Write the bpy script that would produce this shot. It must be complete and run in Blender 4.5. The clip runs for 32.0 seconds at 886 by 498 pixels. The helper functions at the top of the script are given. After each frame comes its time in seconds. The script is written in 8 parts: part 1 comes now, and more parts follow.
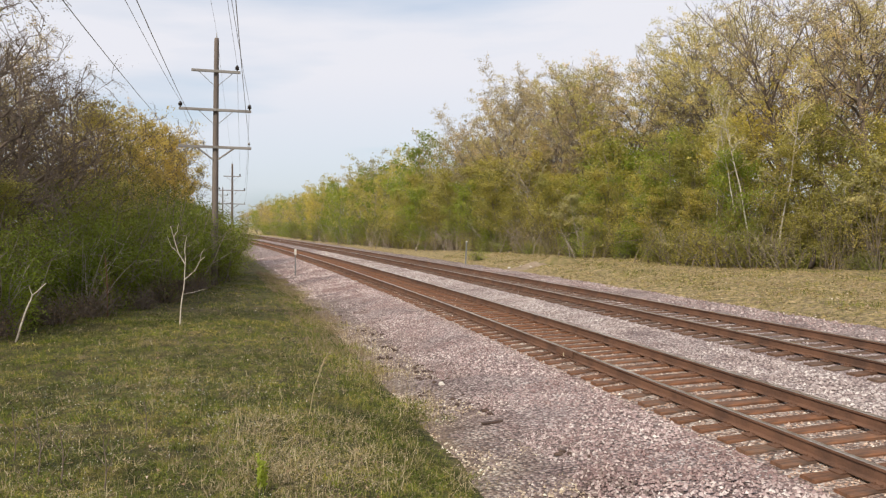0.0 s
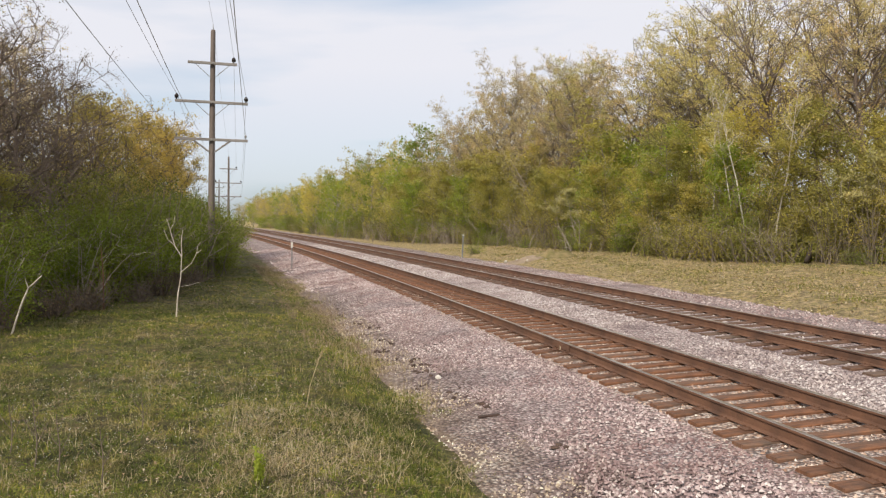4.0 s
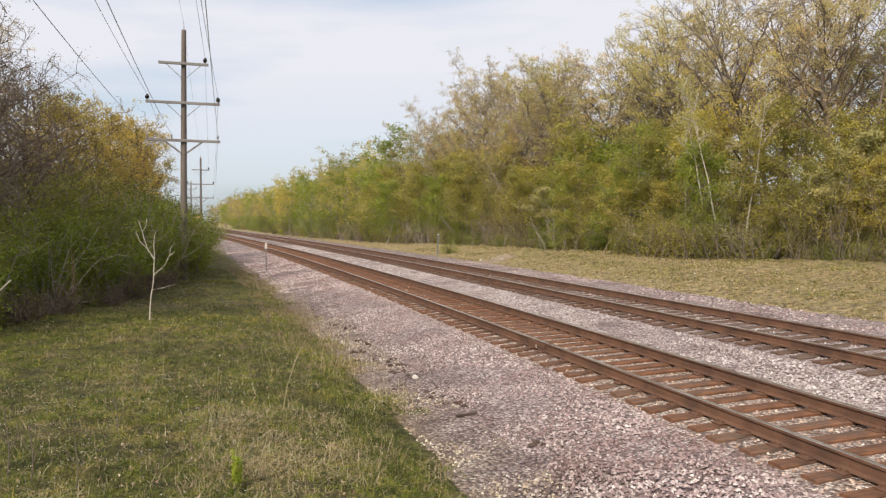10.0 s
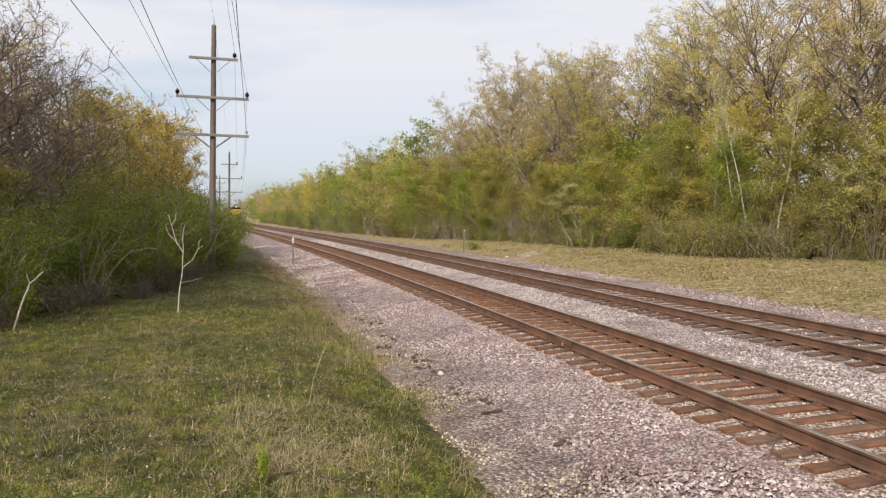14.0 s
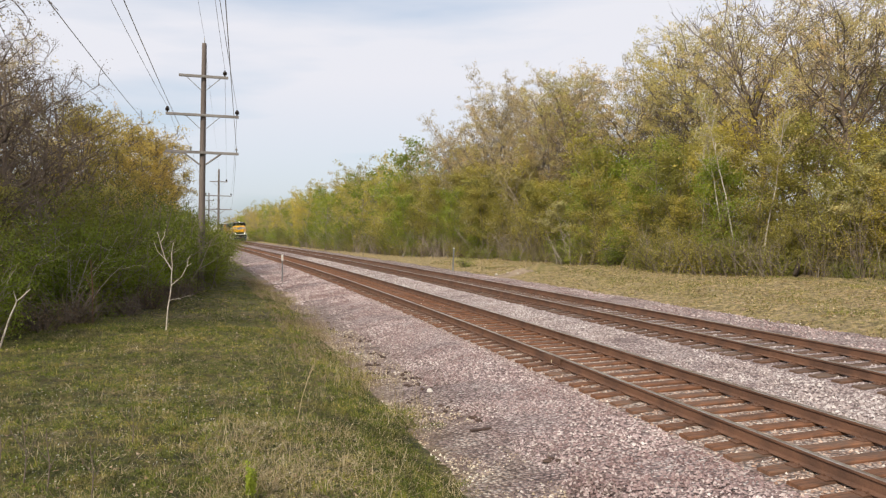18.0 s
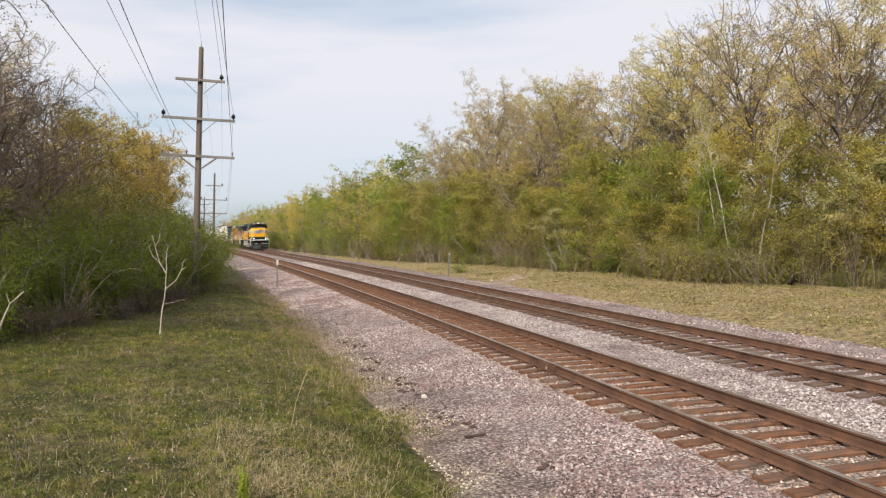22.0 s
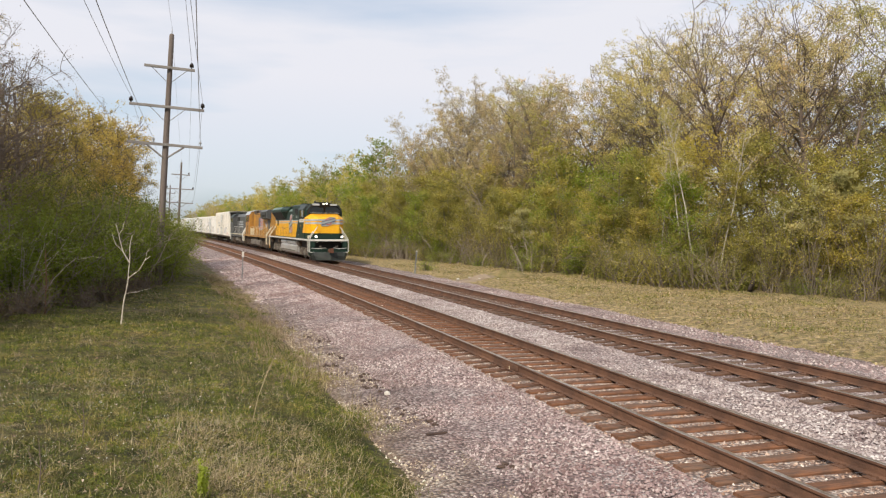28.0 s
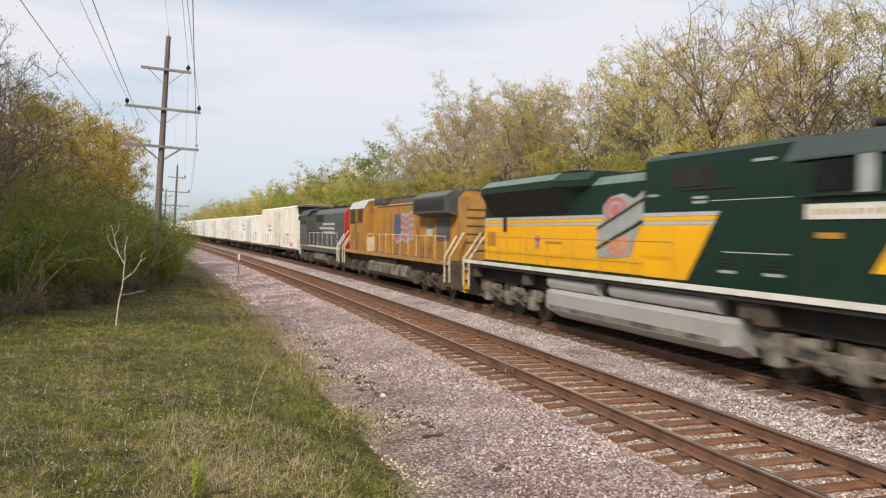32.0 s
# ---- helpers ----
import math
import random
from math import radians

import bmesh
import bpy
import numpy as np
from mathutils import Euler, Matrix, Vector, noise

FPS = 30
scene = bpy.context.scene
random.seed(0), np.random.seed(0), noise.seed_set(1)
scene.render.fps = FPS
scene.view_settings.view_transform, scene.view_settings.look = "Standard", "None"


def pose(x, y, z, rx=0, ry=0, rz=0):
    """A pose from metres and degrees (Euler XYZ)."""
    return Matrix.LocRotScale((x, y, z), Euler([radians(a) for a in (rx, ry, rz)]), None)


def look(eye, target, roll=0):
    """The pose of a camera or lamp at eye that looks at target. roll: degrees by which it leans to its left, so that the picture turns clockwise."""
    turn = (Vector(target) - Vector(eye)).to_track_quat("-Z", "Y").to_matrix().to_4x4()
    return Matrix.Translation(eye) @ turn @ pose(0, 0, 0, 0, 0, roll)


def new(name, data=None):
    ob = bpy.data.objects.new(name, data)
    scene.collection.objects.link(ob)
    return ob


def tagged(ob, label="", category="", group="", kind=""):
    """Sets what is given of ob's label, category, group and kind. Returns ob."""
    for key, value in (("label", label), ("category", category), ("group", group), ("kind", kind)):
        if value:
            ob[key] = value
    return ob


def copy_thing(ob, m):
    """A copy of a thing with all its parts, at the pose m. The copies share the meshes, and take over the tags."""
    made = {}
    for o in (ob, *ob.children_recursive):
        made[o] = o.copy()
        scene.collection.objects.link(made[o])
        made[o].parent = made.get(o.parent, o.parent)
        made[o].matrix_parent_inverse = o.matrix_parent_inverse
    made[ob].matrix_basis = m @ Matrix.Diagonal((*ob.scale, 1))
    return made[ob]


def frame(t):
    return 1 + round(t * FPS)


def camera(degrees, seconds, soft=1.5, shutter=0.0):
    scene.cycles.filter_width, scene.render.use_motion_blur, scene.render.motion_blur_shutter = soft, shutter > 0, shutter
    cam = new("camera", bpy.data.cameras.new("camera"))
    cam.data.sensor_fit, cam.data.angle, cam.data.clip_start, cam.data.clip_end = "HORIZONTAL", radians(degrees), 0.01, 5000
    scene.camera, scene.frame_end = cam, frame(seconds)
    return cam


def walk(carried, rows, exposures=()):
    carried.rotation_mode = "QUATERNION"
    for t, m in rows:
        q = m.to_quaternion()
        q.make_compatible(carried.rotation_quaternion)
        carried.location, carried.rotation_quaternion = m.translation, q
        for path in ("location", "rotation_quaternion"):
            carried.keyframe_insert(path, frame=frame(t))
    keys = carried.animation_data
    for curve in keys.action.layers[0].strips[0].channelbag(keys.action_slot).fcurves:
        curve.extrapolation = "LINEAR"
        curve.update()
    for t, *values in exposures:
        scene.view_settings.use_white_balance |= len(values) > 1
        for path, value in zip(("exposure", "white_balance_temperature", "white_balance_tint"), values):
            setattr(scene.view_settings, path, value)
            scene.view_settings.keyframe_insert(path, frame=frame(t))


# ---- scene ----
EYE = 2.8


def cam_pose(x, y, z, yaw, pitch, roll):
    a, b = radians(yaw), radians(pitch)
    eye = Vector((x, y, z))
    return look(eye, eye + Vector((math.sin(a) * math.cos(b), math.cos(a) * math.cos(b), math.sin(b))), roll)


PATH = [
    (0, -0.000, 0.000, 2.800, 13.831, -2.000, -0.931),
    (0.5, -0.000, 0.020, 2.791, 13.849, -2.136, -0.874),
    (1, -0.013, 0.035, 2.787, 13.660, -2.486, -1.140),
    (1.5, 0.003, 0.017, 2.791, 13.377, -2.564, -0.979),
    (2, -0.014, 0.016, 2.798, 13.340, -2.741, -0.808),
    (2.5, -0.007, 0.019, 2.800, 13.536, -2.371, -1.166),
    (4.5, -0.015, 0.009, 2.802, 14.177, -2.705, -0.643),
    (5, -0.020, 0.044, 2.795, 13.942, -3.629, -0.568),
    (5.5, -0.021, -0.004, 2.802, 14.398, -3.782, -0.613),
    (6, -0.022, 0.006, 2.804, 14.796, -3.730, -0.766),
    (6.5, -0.011, -0.024, 2.808, 15.267, -3.526, -1.210),
    (7, -0.006, -0.112, 2.835, 17.647, -3.489, -1.612),
    (7.5, -0.021, -0.065, 2.820, 17.215, -3.492, -1.372),
    (8, -0.013, -0.106, 2.830, 17.666, -3.847, -0.818),
    (8.5, -0.039, -0.066, 2.832, 17.094, -4.008, 0.100),
    (9, -0.034, -0.048, 2.835, 17.043, -3.046, -0.012),
    (9.5, -0.035, -0.040, 2.834, 17.005, -2.560, -0.332),
    (10, -0.032, -0.010, 2.810, 15.933, -2.565, -1.247),
    (10.5, -0.032, 0.050, 2.810, 14.834, -2.344, -0.683),
    (11, -0.027, 0.040, 2.810, 14.662, -2.073, -1.038),
    (11.5, -0.027, 0.032, 2.807, 14.697, -1.875, -0.783),
    (12, -0.036, 0.032, 2.799, 14.505, -2.444, -0.629),
    (12.5, -0.038, 0.036, 2.810, 14.351, -2.747, -0.565),
    (13, -0.035, 0.051, 2.802, 14.033, -2.991, -0.941),
    (13.5, -0.015, 0.037, 2.806, 14.119, -3.272, -1.208),
    (14, -0.036, 0.054, 2.810, 14.036, -2.827, -0.760),
    (14.5, -0.041, 0.073, 2.815, 14.238, -2.546, -0.639),
    (16.5, -0.044, 0.024, 2.801, 14.194, -1.876, -1.077),
    (17, -0.043, 0.026, 2.811, 14.516, -1.898, -0.528),
    (17.5, -0.041, 0.011, 2.812, 14.626, -1.633, -0.758),
    (18, -0.040, -0.009, 2.810, 14.810, -1.547, -0.697),
    (18.5, -0.038, 0.003, 2.812, 14.970, -1.317, -0.792),
    (19, -0.036, 0.018, 2.814, 14.956, -1.035, -0.381),
    (19.5, -0.026, 0.030, 2.799, 15.154, -1.055, -0.230),
    (20, -0.040, 0.007, 2.813, 15.300, -1.061, -0.281),
    (20.5, -0.041, 0.010, 2.815, 15.375, -0.796, -0.513),
    (21, -0.042, 0.011, 2.813, 15.388, -0.907, -0.566),
    (21.5, -0.038, 0.002, 2.820, 15.296, -1.007, -0.663),
    (22, -0.037, 0.019, 2.803, 15.152, -1.117, -0.250),
    (22.5, -0.045, 0.005, 2.820, 15.405, -1.031, -0.091),
    (23, -0.046, -0.003, 2.821, 15.558, -0.928, -0.148),
    (23.5, -0.038, -0.002, 2.812, 15.768, -0.863, -0.318),
    (24, -0.037, -0.019, 2.815, 16.253, -1.072, -0.203),
    (24.5, -0.038, -0.027, 2.825, 16.759, -1.169, -0.001),
    (25, -0.036, -0.038, 2.822, 17.045, -1.601, 0.499),
    (25.5, -0.048, -0.052, 2.837, 17.430, -2.300, 0.732),
    (27.5, -0.056, -0.060, 2.831, 17.552, -1.454, 1.165),
    (28, -0.053, -0.050, 2.828, 17.538, -1.303, 1.540),
    (28.5, -0.048, -0.033, 2.824, 17.598, -1.267, 1.589),
    (29, -0.021, -0.023, 2.824, 17.634, -1.340, 1.562),
    (29.5, -0.032, -0.019, 2.823, 17.677, -1.475, 1.624),
    (30, -0.019, -0.029, 2.822, 17.708, -1.465, 1.794),
    (30.5, -0.052, -0.016, 2.788, 17.817, -1.143, 1.978),
    (31, -0.046, -0.010, 2.792, 17.713, -1.249, 2.129),
    (31.5, -0.038, -0.009, 2.792, 17.643, -1.233, 1.988),
    (32, -0.048, -0.007, 2.784, 17.813, -0.993, 1.738),
]

cam = camera(59.2, 32.0, soft=1.25, shutter=0.5)
walk(cam, [(t, cam_pose(*row)) for t, *row in PATH])

# ---- light: thin high cloud, a veiled sun ----
SUN_ELEV, SUN_AZ = 41, 226          # azimuth clockwise from +y
world = bpy.data.worlds.new("sky")
scene.world = world
world.use_nodes = True
wn, wl = world.node_tree.nodes, world.node_tree.links
wn.clear()
w_out = wn.new("ShaderNodeOutputWorld")
w_bg = wn.new("ShaderNodeBackground")
w_sky = wn.new("ShaderNodeTexSky")
w_sky.sky_type = "NISHITA"
w_sky.sun_disc = False
w_sky.sun_elevation = radians(SUN_ELEV)
w_sky.sun_rotation = radians(SUN_AZ)
w_sky.air_density, w_sky.dust_density, w_sky.ozone_density = 1.0, 2.0, 1.0
w_co = wn.new("ShaderNodeTexCoord")
w_map = wn.new("ShaderNodeMapping")
w_map.inputs["Scale"].default_value = (1.0, 1.0, 5.5)
w_map.inputs["Rotation"].default_value = (0.0, radians(3), 0.3)
w_no = wn.new("ShaderNodeTexNoise")
w_no.inputs["Scale"].default_value = 2.2
w_no.inputs["Detail"].default_value = 5
w_no.inputs["Roughness"].default_value = 0.45
w_ramp = wn.new("ShaderNodeValToRGB")
w_ramp.color_ramp.elements[0].position, w_ramp.color_ramp.elements[0].color = 0.34, (0.62, 0.62, 0.62, 1)
w_ramp.color_ramp.elements[1].position, w_ramp.color_ramp.elements[1].color = 0.52, (1, 1, 1, 1)
w_mul = wn.new("ShaderNodeMixRGB")
w_mul.blend_type = "MIX"
w_mul.inputs[2].default_value = (8.3, 8.35, 9.0, 1)
w_bg.inputs["Strength"].default_value = 0.1
wl.new(w_co.outputs["Generated"], w_map.inputs["Vector"])
wl.new(w_map.outputs["Vector"], w_no.inputs["Vector"])
wl.new(w_no.outputs["Fac"], w_ramp.inputs["Fac"])
w_sep = wn.new("ShaderNodeSeparateXYZ")
wl.new(w_co.outputs["Generated"], w_sep.inputs[0])
w_low = wn.new("ShaderNodeValToRGB")     # the veil thins out low in the sky
for e_, (p_, v_) in zip((w_low.color_ramp.elements[0], w_low.color_ramp.elements[1], w_low.color_ramp.elements.new(0.185)), ((0.03, 0.70), (0.118, 0.06), (0.185, 1.0))):
    e_.position, e_.color = p_, (v_, v_, v_, 1)
wl.new(w_sep.outputs["Z"], w_low.inputs["Fac"])
w_fac = wn.new("ShaderNodeMath")
w_fac.operation = "MULTIPLY"
wl.new(w_ramp.outputs["Color"], w_fac.inputs[0])
wl.new(w_low.outputs["Color"], w_fac.inputs[1])
wl.new(w_fac.outputs[0], w_mul.inputs[0])
w_blue = wn.new("ShaderNodeMixRGB")
w_blue.blend_type = "MULTIPLY"
w_blue.inputs[0].default_value = 1.0
w_blue.inputs[2].default_value = (0.72, 1.22, 1.40, 1)
wl.new(w_sky.outputs["Color"], w_blue.inputs[1])
wl.new(w_blue.outputs["Color"], w_mul.inputs[1])
wl.new(w_mul.outputs["Color"], w_bg.inputs["Color"])
wl.new(w_bg.outputs["Background"], w_out.inputs["Surface"])

sun = new("sun", bpy.data.lights.new("sun", "SUN"))
sun.data.energy, sun.data.angle, sun.data.color = 4.3, radians(7), (1.0, 0.89, 0.73)
sun.matrix_world = look((0, 0, 60), Vector((0, 0, 60)) - Vector((math.sin(radians(SUN_AZ)) * math.cos(radians(SUN_ELEV)), math.cos(radians(SUN_AZ)) * math.cos(radians(SUN_ELEV)), math.sin(radians(SUN_ELEV)))))

# ---- materials ----


def ramp_node(nt, fac, stops):
    n = nt.nodes.new("ShaderNodeValToRGB")
    while len(n.color_ramp.elements) < len(stops):
        n.color_ramp.elements.new(0.5)
    for e, (p, c) in zip(n.color_ramp.elements, stops):
        e.position, e.color = p, (*c, 1)
    nt.links.new(fac, n.inputs["Fac"])
    return n.outputs["Color"]


def noise_node(nt, scale, detail=3, rough=0.55, coord="Object", stretch=(1, 1, 1), kind="noise"):
    co = nt.nodes.new("ShaderNodeTexCoord")
    mp = nt.nodes.new("ShaderNodeMapping")
    mp.inputs["Scale"].default_value = stretch
    nt.links.new(co.outputs[coord], mp.inputs["Vector"])
    if kind == "voronoi":
        n = nt.nodes.new("ShaderNodeTexVoronoi")
        n.inputs["Scale"].default_value = scale
        nt.links.new(mp.outputs["Vector"], n.inputs["Vector"])
        return n
    n = nt.nodes.new("ShaderNodeTexNoise")
    n.inputs["Scale"].default_value, n.inputs["Detail"].default_value, n.inputs["Roughness"].default_value = scale, detail, rough
    nt.links.new(mp.outputs["Vector"], n.inputs["Vector"])
    return n


def mixed(nt, fac, a, b, mode="MIX"):
    n = nt.nodes.new("ShaderNodeMixRGB")
    n.blend_type = mode
    for sock, v in ((n.inputs[0], fac), (n.inputs[1], a), (n.inputs[2], b)):
        if isinstance(v, (int, float)):
            sock.default_value = v
        elif isinstance(v, tuple):
            sock.default_value = (*v, 1)
        else:
            nt.links.new(v, sock)
    return n.outputs[0]


def shell(name, rough=0.8, metal=0.0):
    m = bpy.data.materials.new(name)
    m.use_nodes = True
    nt = m.node_tree
    b = nt.nodes["Principled BSDF"]
    b.inputs["Roughness"].default_value, b.inputs["Metallic"].default_value = rough, metal
    return m, nt, b


def bumped(nt, b, height, strength, dist=0.02):
    n = nt.nodes.new("ShaderNodeBump")
    n.inputs["Strength"].default_value, n.inputs["Distance"].default_value = strength, dist
    nt.links.new(height, n.inputs["Height"])
    nt.links.new(n.outputs["Normal"], b.inputs["Normal"])


def worn(name, col, col2, rough=0.7, metal=0.0, scale=3.0, fine=40.0, bump=0.1, stretch=(1, 1, 1), amount=1.0):
    """A surface with broad blotches of a second colour and fine grain."""
    m, nt, b = shell(name, rough, metal)
    broad = noise_node(nt, scale, 5, 0.6, stretch=stretch)
    grain = noise_node(nt, fine, 3, 0.6, stretch=stretch)
    c = mixed(nt, ramp_node(nt, broad.outputs["Fac"], ((0.38, (0, 0, 0)), (0.68, (amount,) * 3))), col, col2)
    c = mixed(nt, 0.35, c, ramp_node(nt, grain.outputs["Fac"], ((0.3, (0.25, 0.25, 0.25)), (0.7, (0.75, 0.75, 0.75)))), "OVERLAY")
    nt.links.new(c, b.inputs["Base Color"])
    if bump:
        bumped(nt, b, grain.outputs["Fac"], bump)
    return m


def leafy(name, dark, mid, light):
    """Leaves: a tint for each leaf and a tint for each plant, a little light let through."""
    m, nt, b = shell(name, 0.6)
    geo = nt.nodes.new("ShaderNodeNewGeometry")
    info = nt.nodes.new("ShaderNodeObjectInfo")
    c = ramp_node(nt, geo.outputs["Random Per Island"], ((0.0, tuple(0.3 * a + 0.7 * b for a, b in zip(dark, mid))), (0.5, mid), (1.0, tuple(0.25 * a + 0.75 * b for a, b in zip(light, mid)))))
    clump = noise_node(nt, 0.75, 4, 0.65)
    c = mixed(nt, 1.0, c, ramp_node(nt, clump.outputs["Fac"], ((0.34, (0.68, 0.70, 0.66)), (0.5, (1, 1, 1)), (0.66, (1.25, 1.18, 1.1)))), "MULTIPLY")
    tone = ramp_node(nt, info.outputs["Random"], ((0.0, (0.72, 0.74, 0.6)), (0.5, (1, 1, 1)), (1.0, (1.22, 1.12, 1.0))))
    c = mixed(nt, 1.0, c, tone, "MULTIPLY")
    nt.links.new(c, b.inputs["Base Color"])
    tr = nt.nodes.new("ShaderNodeBsdfTranslucent")
    nt.links.new(c, tr.inputs["Color"])
    mx = nt.nodes.new("ShaderNodeMixShader")
    mx.inputs[0].default_value = 0.45
    nt.links.new(b.outputs[0], mx.inputs[1])
    nt.links.new(tr.outputs[0], mx.inputs[2])
    nt.links.new(mx.outputs[0], nt.nodes["Material Output"].inputs["Surface"])
    return m

# ---- the line of the railway ----
STEP = 0.5
S0 = -120.0
N_LINE = 1700


def curvature(s):
    """Turn to the left, radians a metre: a curve that runs out into straight track."""
    if s < 0:
        return 0.001153
    return max(0.0, 0.001153 - 9.136e-6 * s)


LINE = np.zeros((N_LINE, 3))
i0 = int(-S0 / STEP)
LINE[i0] = (7.169, 0.0, 0.0)
for i in range(i0, N_LINE - 1):
    x, y, h = LINE[i]
    h2 = h + curvature((i - i0) * STEP) * STEP
    m_ = (h + h2) / 2
    LINE[i + 1] = (x - math.sin(m_) * STEP, y + math.cos(m_) * STEP, h2)
for i in range(i0, 0, -1):
    x, y, h = LINE[i]
    h2 = h - curvature(-1) * STEP
    m_ = (h + h2) / 2
    LINE[i - 1] = (x + math.sin(m_) * STEP, y - math.cos(m_) * STEP, h2)


def along(s, u=0.0):
    """x, y and heading at s metres along the near track, u metres to its right."""
    f = min(max((s - S0) / STEP, 0), N_LINE - 1.001)
    i = int(f)
    x, y, h = LINE[i] + (LINE[i + 1] - LINE[i]) * (f - i)
    return x + u * math.cos(h), y + u * math.sin(h), h


FAR = 4.38
RAIL_TOP = EYE - 2.638            # near track
RAISE = 0.071                     # the far track lies a little higher
CANT = radians(1.04)
TIE_TOP = RAIL_TOP - 0.185


def interp(x, pts):
    return float(np.interp(x, [p[0] for p in pts], [p[1] for p in pts]))


PROFILE = [(-600, 1.5), (-60, 0.4), (-14, 0.12), (-9, 0.08), (-7, 0.0), (-5.6, -0.16), (-4.8, -0.34), (-4.2, -0.45), (-3.6, -0.45),
           (-1.9, -0.45), (6.5, -0.45), (7.8, -0.32), (8.6, -0.12), (10, 0.06), (13, 0.22), (17, 0.35), (40, 0.8), (700, 3.0)]
BED = [(-4.9, -0.46), (-4.5, -0.37), (-3.9, -0.35), (-3.3, -0.27), (-2.0, -0.12), (-1.5, TIE_TOP - 0.095), (-1.2, TIE_TOP - 0.075), (-0.9, TIE_TOP - 0.05), (0, TIE_TOP - 0.045), (0.9, TIE_TOP - 0.045), (1.2, TIE_TOP - 0.05),
       (1.5, TIE_TOP - 0.05), (2.2, TIE_TOP - 0.03), (2.9, TIE_TOP + RAISE - 0.07), (3.2, TIE_TOP + RAISE - 0.08), (FAR, TIE_TOP + RAISE - 0.028), (FAR + 1.2, TIE_TOP + RAISE - 0.028), (FAR + 1.6, TIE_TOP + RAISE - 0.06),
       (FAR + 2.6, -0.05), (FAR + 4.0, -0.10), (FAR + 4.5, -0.15), (FAR + 4.9, -0.24)]


def rough_at(x, y, size):
    return noise.noise(Vector((x / size, y / size, 3.7)))


def ground_z(s, u):
    x, y, _ = along(s, u)
    z = interp(u, PROFILE)
    k = min(1.0, max(0.0, (-u - 4.6) / 2)) if u < 0 else min(1.0, max(0.0, (u - 7.6) / 2))
    return z + k * (0.10 * rough_at(x, y, 3.5) + 0.05 * rough_at(x, y, 1.1))


def mesh_ob(name, verts, faces, mat, parent=None, smooth=False, uv=None, mats=None, mat_ids=None):
    me = bpy.data.meshes.new(name)
    me.from_pydata([tuple(v) for v in verts], [], [tuple(f) for f in faces])
    for m in (mats or [mat]):
        me.materials.append(m)
    if mat_ids is not None:
        me.polygons.foreach_set("material_index", np.asarray(mat_ids, dtype=np.int32))
    if smooth:
        me.polygons.foreach_set("use_smooth", np.ones(len(me.polygons), dtype=bool))
    if uv is not None:
        lay = me.uv_layers.new(name="track")
        idx = np.zeros(len(me.loops), dtype=np.int32)
        me.loops.foreach_get("vertex_index", idx)
        lay.data.foreach_set("uv", np.asarray(uv, dtype=np.float32)[idx].ravel())
    me.update()
    ob = new(name, me)
    if parent:
        ob.parent = parent
    return ob


def part(name, bm, material, parent, label="", smooth=False):
    """One bmesh as one mesh object under a thing or a part."""
    me = bpy.data.meshes.new(name)
    bm.to_mesh(me)
    bm.free()
    me.materials.append(material)
    if smooth:
        me.polygons.foreach_set("use_smooth", np.ones(len(me.polygons), dtype=bool))
    ob = new(name, me)
    ob.parent = parent
    if label:
        ob["label"] = label
    return ob


def box_bm(bm, x0, x1, y0, y1, z0, z1, bevel=0.0):
    r = bmesh.ops.create_cube(bm, size=1)
    vs = r["verts"]
    for v in vs:
        v.co = Vector((x0 + (v.co.x + 0.5) * (x1 - x0), y0 + (v.co.y + 0.5) * (y1 - y0), z0 + (v.co.z + 0.5) * (z1 - z0)))
    if bevel:
        es = list({e for v in vs for e in v.link_edges})
        bmesh.ops.bevel(bm, geom=es, offset=bevel, segments=2, profile=0.6, affect="EDGES")
    return bm


def box(x0, x1, y0, y1, z0, z1, bevel=0.0):
    return box_bm(bmesh.new(), x0, x1, y0, y1, z0, z1, bevel)


def rod_bm(bm, a, b, r0, r1=None, seg=8):
    """A round bar from a to b."""
    a, b = Vector(a), Vector(b)
    r1 = r0 if r1 is None else r1
    d = b - a
    m = Matrix.Translation((a + b) / 2) @ d.to_track_quat("Z", "Y").to_matrix().to_4x4()
    bmesh.ops.create_cone(bm, cap_ends=True, segments=seg, radius1=r0, radius2=r1, depth=d.length, matrix=m)
    return bm


def rod(a, b, r0, r1=None, seg=8):
    return rod_bm(bmesh.new(), a, b, r0, r1, seg)


def loft(sections, close=True, caps=True):
    """A skin over cross-sections (lists of points of equal length)."""
    bm = bmesh.new()
    rings = [[bm.verts.new(p) for p in sec] for sec in sections]
    n = len(rings[0])
    for a, b in zip(rings, rings[1:]):
        for i in range(n if close else n - 1):
            j = (i + 1) % n
            bm.faces.new((a[i], a[j], b[j], b[i]))
    if caps and close:
        bm.faces.new(rings[0][::-1])
        bm.faces.new(rings[-1])
    bmesh.ops.recalc_face_normals(bm, faces=bm.faces)
    return bm


def prism(outline, axis, a, b, bevel=0.0):
    """An outline of (p, q) pushed from a to b along axis 'x', 'y' or 'z'."""
    def at(p, q, w):
        return {"x": (w, p, q), "y": (p, w, q), "z": (p, q, w)}[axis]
    bm = loft([[at(p, q, a) for p, q in outline], [at(p, q, b) for p, q in outline]])
    if bevel:
        bmesh.ops.bevel(bm, geom=list(bm.edges), offset=bevel, segments=2, profile=0.6, affect="EDGES")
    return bm


def empty(name):
    return new(name)

